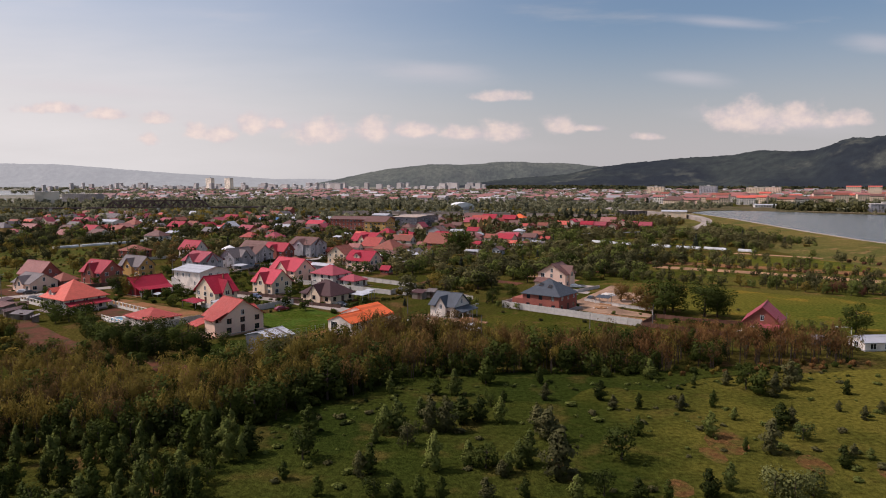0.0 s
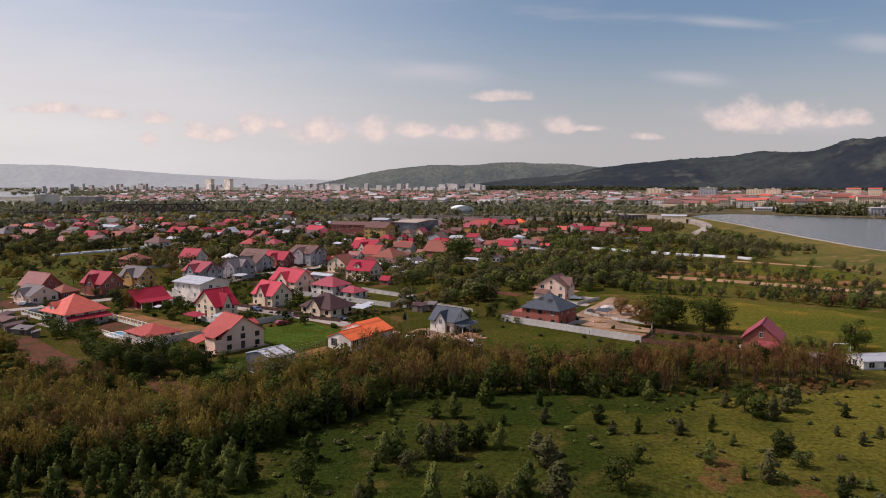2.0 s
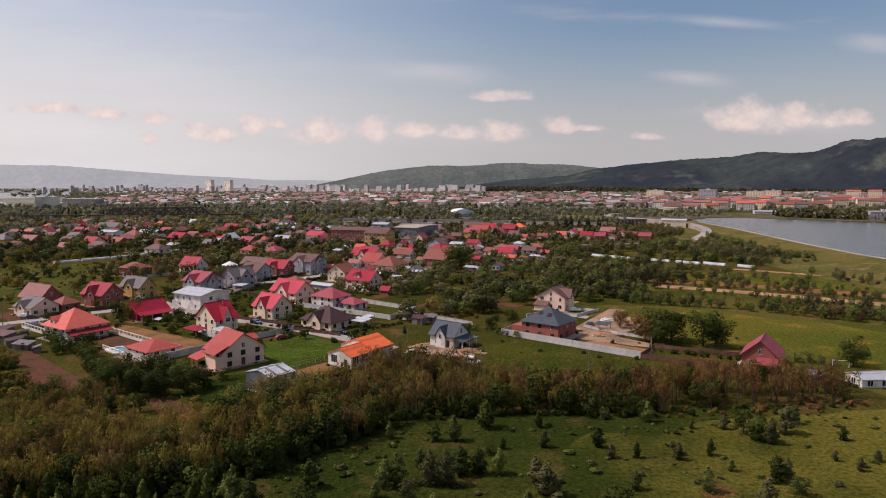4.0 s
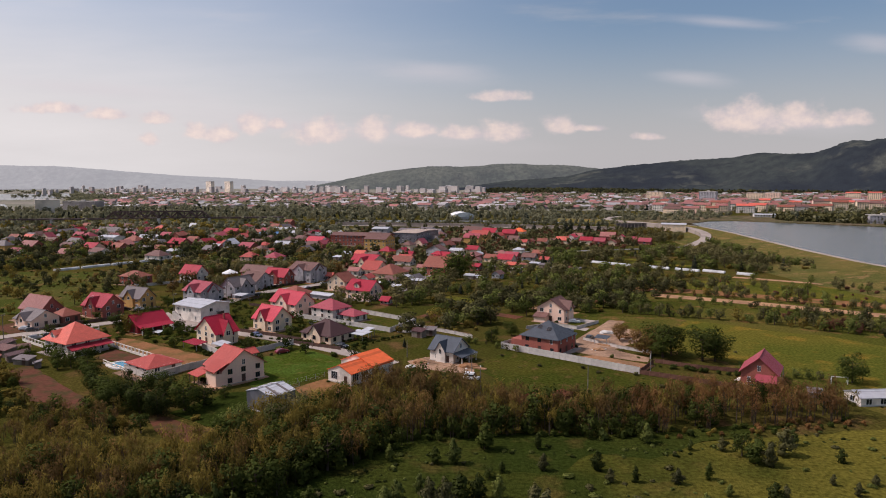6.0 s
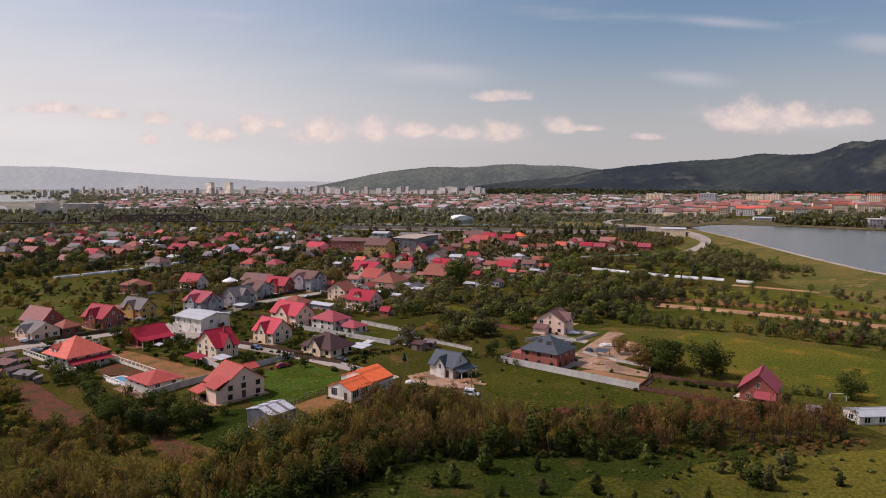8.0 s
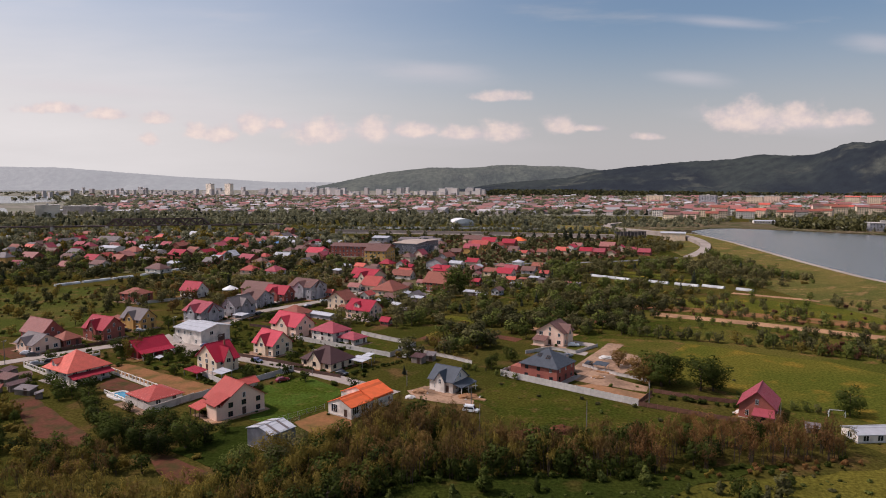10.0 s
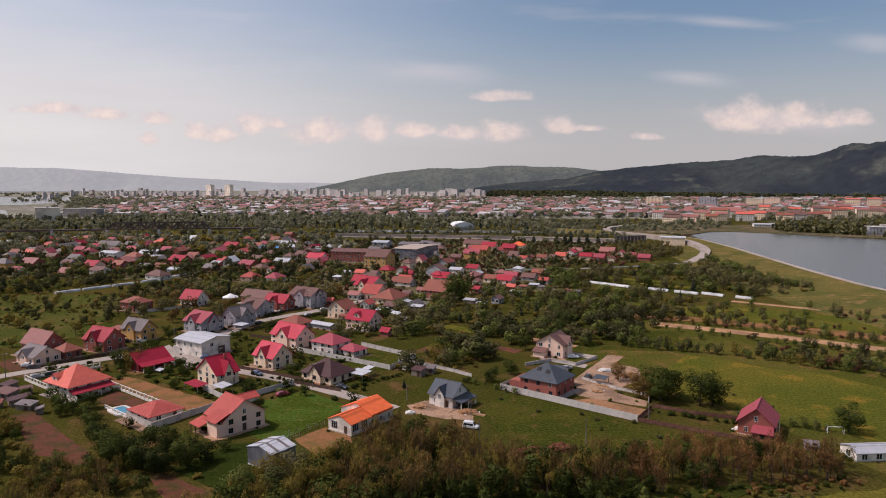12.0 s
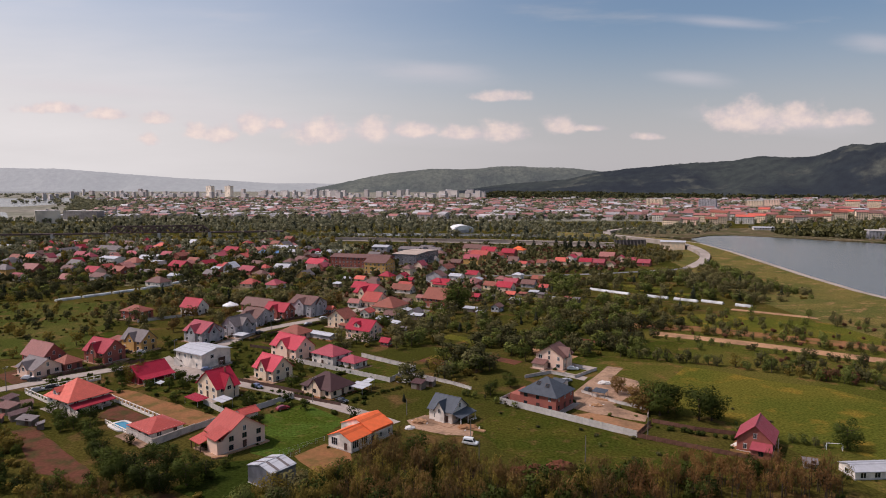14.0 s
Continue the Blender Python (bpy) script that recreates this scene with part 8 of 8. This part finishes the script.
def town():
    rng = random.Random(77)
    red, pale, tall = [], [], []
    for poly, spacing, seed, gap in (([(-700, 1280), (320, 1230), (900, 1330), (1700, 1900), (500, 2000), (-900, 2000)], 30, 51, 0.36), ([(-900, 2000), (500, 2000), (1700, 1900), (1900, 2500), (-1400, 2600)], 44, 52, 0.25)):
        for x, y in scatter(poly, spacing, seed, gap, 0):
            big = rng.random() < (0.30 if x < -200 and y < 1600 else 0.12)
            w, d = (rng.uniform(40, 80), rng.uniform(18, 30)) if big else (rng.uniform(12, 28), rng.uniform(10, 14))
            eave = rng.uniform(5, 8) if big else rng.choice((4, 6, 6, 9))
            row = (x, y, rng.uniform(-0.8, -0.2) + (1.57 if rng.random() < 0.2 and not big else 0), w, d, eave, eave + (1.2 if big else rng.uniform(2.5, 4)))
            (pale if big or rng.random() < 0.26 else red).append(row)
    for x, y in scatter([(-1500, 2500), (-400, 2400), (120, 2600), (220, 2900), (180, 3500), (-1900, 3500)], 72, 53, 0.56, 0):
        eave = rng.choice((12, 15, 18, 24, 30))
        tall.append((x, y, rng.uniform(-1.0, -0.5), rng.uniform(16, 40), 11, eave, eave + 1))
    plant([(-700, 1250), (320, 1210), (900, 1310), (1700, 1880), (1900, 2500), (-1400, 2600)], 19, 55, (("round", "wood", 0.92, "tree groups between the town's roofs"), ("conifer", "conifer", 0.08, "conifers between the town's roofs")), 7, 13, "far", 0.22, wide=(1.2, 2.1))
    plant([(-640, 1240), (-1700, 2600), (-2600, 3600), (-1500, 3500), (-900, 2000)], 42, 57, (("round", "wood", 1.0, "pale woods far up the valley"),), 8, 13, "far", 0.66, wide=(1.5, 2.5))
    plant([(230, 2480), (1000, 2420), (1950, 2380), (1900, 2560), (1300, 2800), (900, 3300), (300, 3900), (150, 3000)], 34, 58, (("round", "dark", 0.6, "dark woods at the foot of the ridge"), ("conifer", "conifer", 0.4, "conifers at the foot of the ridge")), 14, 22, "far", 0.12, wide=(1.2, 2.0))
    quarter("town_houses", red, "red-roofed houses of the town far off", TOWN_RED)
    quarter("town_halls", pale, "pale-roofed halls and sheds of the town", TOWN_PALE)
    quarter("town_blocks", tall, "far blocks of flats, paled for haze", TOWN_PALE, island_paint("far_block_walls", (0.60, 0.54, 0.50), (0.36, 0.31, 0.29)))


town()


def block(x, y, rz, w, d, floors, wall, roof, label, pitch=2.6, name="apartment_block", pane=0.7):
    """A block of flats: walls, roof, and a row of windows for each storey."""
    top = thing(name, pose(x, y, 0, 0, 0, rz), label, *(("factory",) if name == "factory" else ("apartment block", "blocks of flats")))
    eave = floors * 2.9 + 0.6
    part("wall", wall_mesh("gx" if pitch else "box", w, d, eave, eave + pitch, wall), top)
    if pitch:
        part("roof", roof_mesh("roof", slopes_of("gx", w, d, eave, eave + pitch, 0.7), roof), top)
    else:
        part("roof", mesh_of("roof", *boxes((-w / 2 - 0.3, w / 2 + 0.3, -d / 2 - 0.3, d / 2 + 0.3, eave, eave + 0.7), (-3, 3, -2, 2, eave + 0.7, eave + 3)), roof), top)
    n = max(2, int(w / 3.4))
    v, f = boxes(*[(-w / 2 + w * (i + 0.5) / n - pane, -w / 2 + w * (i + 0.5) / n + pane, -0.05, 0.3, 0, 1.4) for i in range(n)])
    verts, faces = [], []
    for level in range(floors):
        faces += [tuple(i + len(verts) for i in q) for q in f]
        verts += [(px, py - d / 2, pz + level * 2.9 + 1.2) for px, py, pz in v]
    tagged(part("glazing", mesh_of("glazing", verts, faces, GLASS), top), kind="stuff")


WALL["tan_hall"] = material("dull_panel_facade", (0.42, 0.36, 0.33), 0.85, 0.15, 0.3, 0.05)
BRIGHT = material("pale_panel_facade", (0.90, 0.76, 0.62), 0.8, 0.1, 0.4, 0.05)


def lakeside():
    rng = random.Random(9)
    for row, (count, y0, y1) in enumerate(((17, 1085, 1300), (18, 1170, 1420), (18, 1280, 1560))):
        for k in range(count):
            t = (k + rng.uniform(-0.25, 0.25)) / (count - 1)
            x, y = 365 + row * 10 + (560 + row * 130) * t, y0 + (y1 - y0) * t + rng.uniform(-18, 18)
            block(x, y, rng.uniform(-50, -15), rng.uniform(17, 30), 12, rng.choice((3, 3, 4, 4, 5)), WALL[rng.choice(("cream", "white", "cream", "pink"))], ROOF[rng.choice(("clay", "pink", "pink", "coral", "umber"))], "pale block of flats with a tiled roof by the lake", 3.2)
    for x, y, w, f, wall in ((900, 1500, 28, 9, "cream"), (960, 1520, 26, 9, "cream"), (640, 1650, 40, 9, "grey"), (740, 1620, 38, 8, "cream"), (560, 1800, 44, 8, "cream"), (820, 1700, 36, 8, "pink")):
        block(x, y, -35, w, 14, f, WALL[wall], ROOF["coral"] if w < 30 else CONCRETE, "tall block of flats above the roofs", 2.0 if w < 30 else 0)
    for x, w, y in ((-918, 50, 2700), (-850, 50, 2720)):
        block(x, y, -48, w, 14, 17, BRIGHT, CONCRETE, "white high-rise tower standing over the town", 0, "high_rise", 0.2)
    block(855, 1440, 3, 62, 20, 4, WALL["white"], ROOF["metal"], "long white hall behind the lakeside flats", 1.5)
    block(455, 944, -15, 46, 14, 2, WALL["white"], ROOF["metal"], "low white boathouse by the lake", 1.2)
    block(518, 801, -15, 34, 20, 4, WALL["grey"], CONCRETE, "pale concrete hall by the lake", 0, pane=0.3)
    block(640, 905, -25, 30, 16, 3, WALL["cream"], ROOF["coral"], "cream lakeside hotel with a coral roof", 3.0)
    block(-664, 1146, -58, 30, 36, 7, BRIGHT, CONCRETE, "cream industrial building by the river", 0, "factory", 0.12)
    block(-664, 1262, -6, 66, 24, 5, WALL["tan_hall"], CONCRETE, "long dull grey-brown factory hall by the river", 0, "factory", 0.12)




lakeside()
plant([(330, 1000), (480, 985), (640, 900), (900, 1000), (1000, 1400), (500, 1250), (360, 1090)], 17, 56, (("round", "wood", 0.7, "trees between the lakeside flats"), ("round", "dark", 0.3, "dark trees between the lakeside flats")), 6, 11, "far", 0.42)
for x, y, rz, w, d, h, roof, wall in ((-157, 681, -18, 26, 14, 5, "metal", "white"), (-161, 639, -18, 20, 12, 4, "blue", "grey"), (-140, 649, -18, 15, 12, 4, "metal", "white"), (-99, 637, -18, 17, 16, 5, "metal", "grey"), (-113, 630, -18, 12, 12, 4, "metal", "white"), (-60, 675, -18, 16, 14, 6, "metal", "grey"), (-29, 657, -18, 23, 18, 6, "grey", "grey"), (-15, 670, -18, 12, 14, 6, "grey", "grey")):
    hall = thing("warehouse", pose(x, y, 0, 0, 0, rz), "long low warehouse with a " + {"metal": "pale", "blue": "blue", "grey": "grey", "clay": "tiled"}[roof] + " roof", "warehouse", "warehouses")
    part("wall", wall_mesh("gx", w, d, h, h + 1.6, WALL[wall]), hall)
    part("roof", roof_mesh("roof", slopes_of("gx", w, d, h, h + 1.6, 0.5), ROOF[roof]), hall)
    for k in range(int(w / 7)):
        part("window", WIN["big"], hall, pose(-w / 2 + 4 + 7 * k, -d / 2, h - 3.0))
    TAKEN.append((x, y, w * 0.45))


# ---------------------------------------------------------------- river crossings and works
def truss_bridge(x0, y0, x1, y1):
    length = math.hypot(x1 - x0, y1 - y0)
    top = thing("railway_bridge", pose(x0, y0, 0, 0, 0, math.degrees(math.atan2(y1 - y0, x1 - x0))), "rusty steel truss railway bridge on concrete piers", "bridge")
    rust = material("rusty_steel", (0.13, 0.085, 0.075), 0.8, 0.3, 2.0, 0.1)
    part("deck", mesh_of("deck", *box(0, length, -2.5, 2.5, 6.6, 7.8), rust), top)
    part("approach", mesh_of("approach", *box(-130, 0, -2.4, 2.4, 5.6, 7.6), rust), top, None, "plate-girder approach span")
    part("approach", mesh_of("approach", *box(length, length + 90, -2.4, 2.4, 5.6, 7.6), rust), top, None, "plate-girder approach span")
    n = 16
    step = length / n
    for side in (-2.6, 2.6):
        part("chord", mesh_of("chord", *box(step, length - step, side - 0.3, side + 0.4, 14.2, 15.8), rust), top)
        for i in range(n):
            a, b = i * step, (i + 1) * step
            ends = [(a, side, 7.5), (b, side, 14.6)] if i % 2 == 0 else [(a, side, 14.6), (b, side, 7.5)]
            part("post", mesh_of("post", *box(a - 0.35, a + 0.35, side - 0.3, side + 0.3, 7.5, 14.4), rust), top) if i else None
            part("diagonal", mesh_of("diagonal", *tube(ends, (0.85, 0.85), 4), rust), top)
    for px in (-124, -62, 0, length / 2, length, length + 84):
        part("pier", mesh_of("pier", *box(px - 1.5, px + 1.5, -3, 3, -0.2, 6.6), CONCRETE), top, None, "concrete pier")


truss_bridge(-410, 832, -292, 853)


def arched_hall(x, y, rz, w, d, h, label):
    top = thing("hall", pose(x, y, 0, 0, 0, rz), label, "hall")
    n = 12
    v, f = [], []
    for yy in (-d / 2, d / 2):
        v += [(-w / 2 * math.cos(math.pi * i / n), yy, h * 0.35 + h * 0.65 * math.sin(math.pi * i / n)) for i in range(n + 1)]
    f += [(i, i + 1, n + 2 + i, n + 1 + i) for i in range(n)]
    f += [tuple(range(n + 1)), tuple(range(2 * n + 1, n, -1))]
    part("roof", mesh_of("roof", v, f, TRIM), top)
    part("wall", mesh_of("wall", *box(-w / 2, w / 2, -d / 2, d / 2, -0.2, h * 0.36), WALL["grey"]), top)


arched_hall(26, 946, 14, 28, 30, 10, "white arched sports hall by the canal")


house(238, 702, -20, 24, 14, 8.5, 9.5, "gx", "metal", "cream", "beige pumping station beside the dam", chimney=False, category="pumping station", windows=False)


DARK_CONCRETE = material("dark_stained_concrete", (0.17, 0.14, 0.13), 0.9, 0.25, 0.8, 0.1, 0.2)


def buttress_wall(x0, y0, x1, y1, h):
    length = math.hypot(x1 - x0, y1 - y0)
    top = thing("retaining_wall", pose(x0, y0, 0, 0, 0, math.degrees(math.atan2(y1 - y0, x1 - x0))), "dark concrete retaining wall with buttresses", "wall")
    part("slab", mesh_of("slab", *box(0, length, 0, 1.2, -0.2, h), DARK_CONCRETE), top)
    n = int(length / 4)
    rib = mesh_of("buttress", [(-0.4, 0, -0.2), (0.4, 0, -0.2), (0.4, -3, -0.2), (-0.4, -3, -0.2), (-0.4, 0, h), (0.4, 0, h)], [(0, 1, 5, 4), (3, 2, 5, 4), (0, 4, 3), (1, 2, 5)], DARK_CONCRETE)
    for i in range(n):
        part("buttress", rib, top, pose(length * (i + 0.5) / n, 0, 0))


buttress_wall(186, 735, 222, 742, 7)
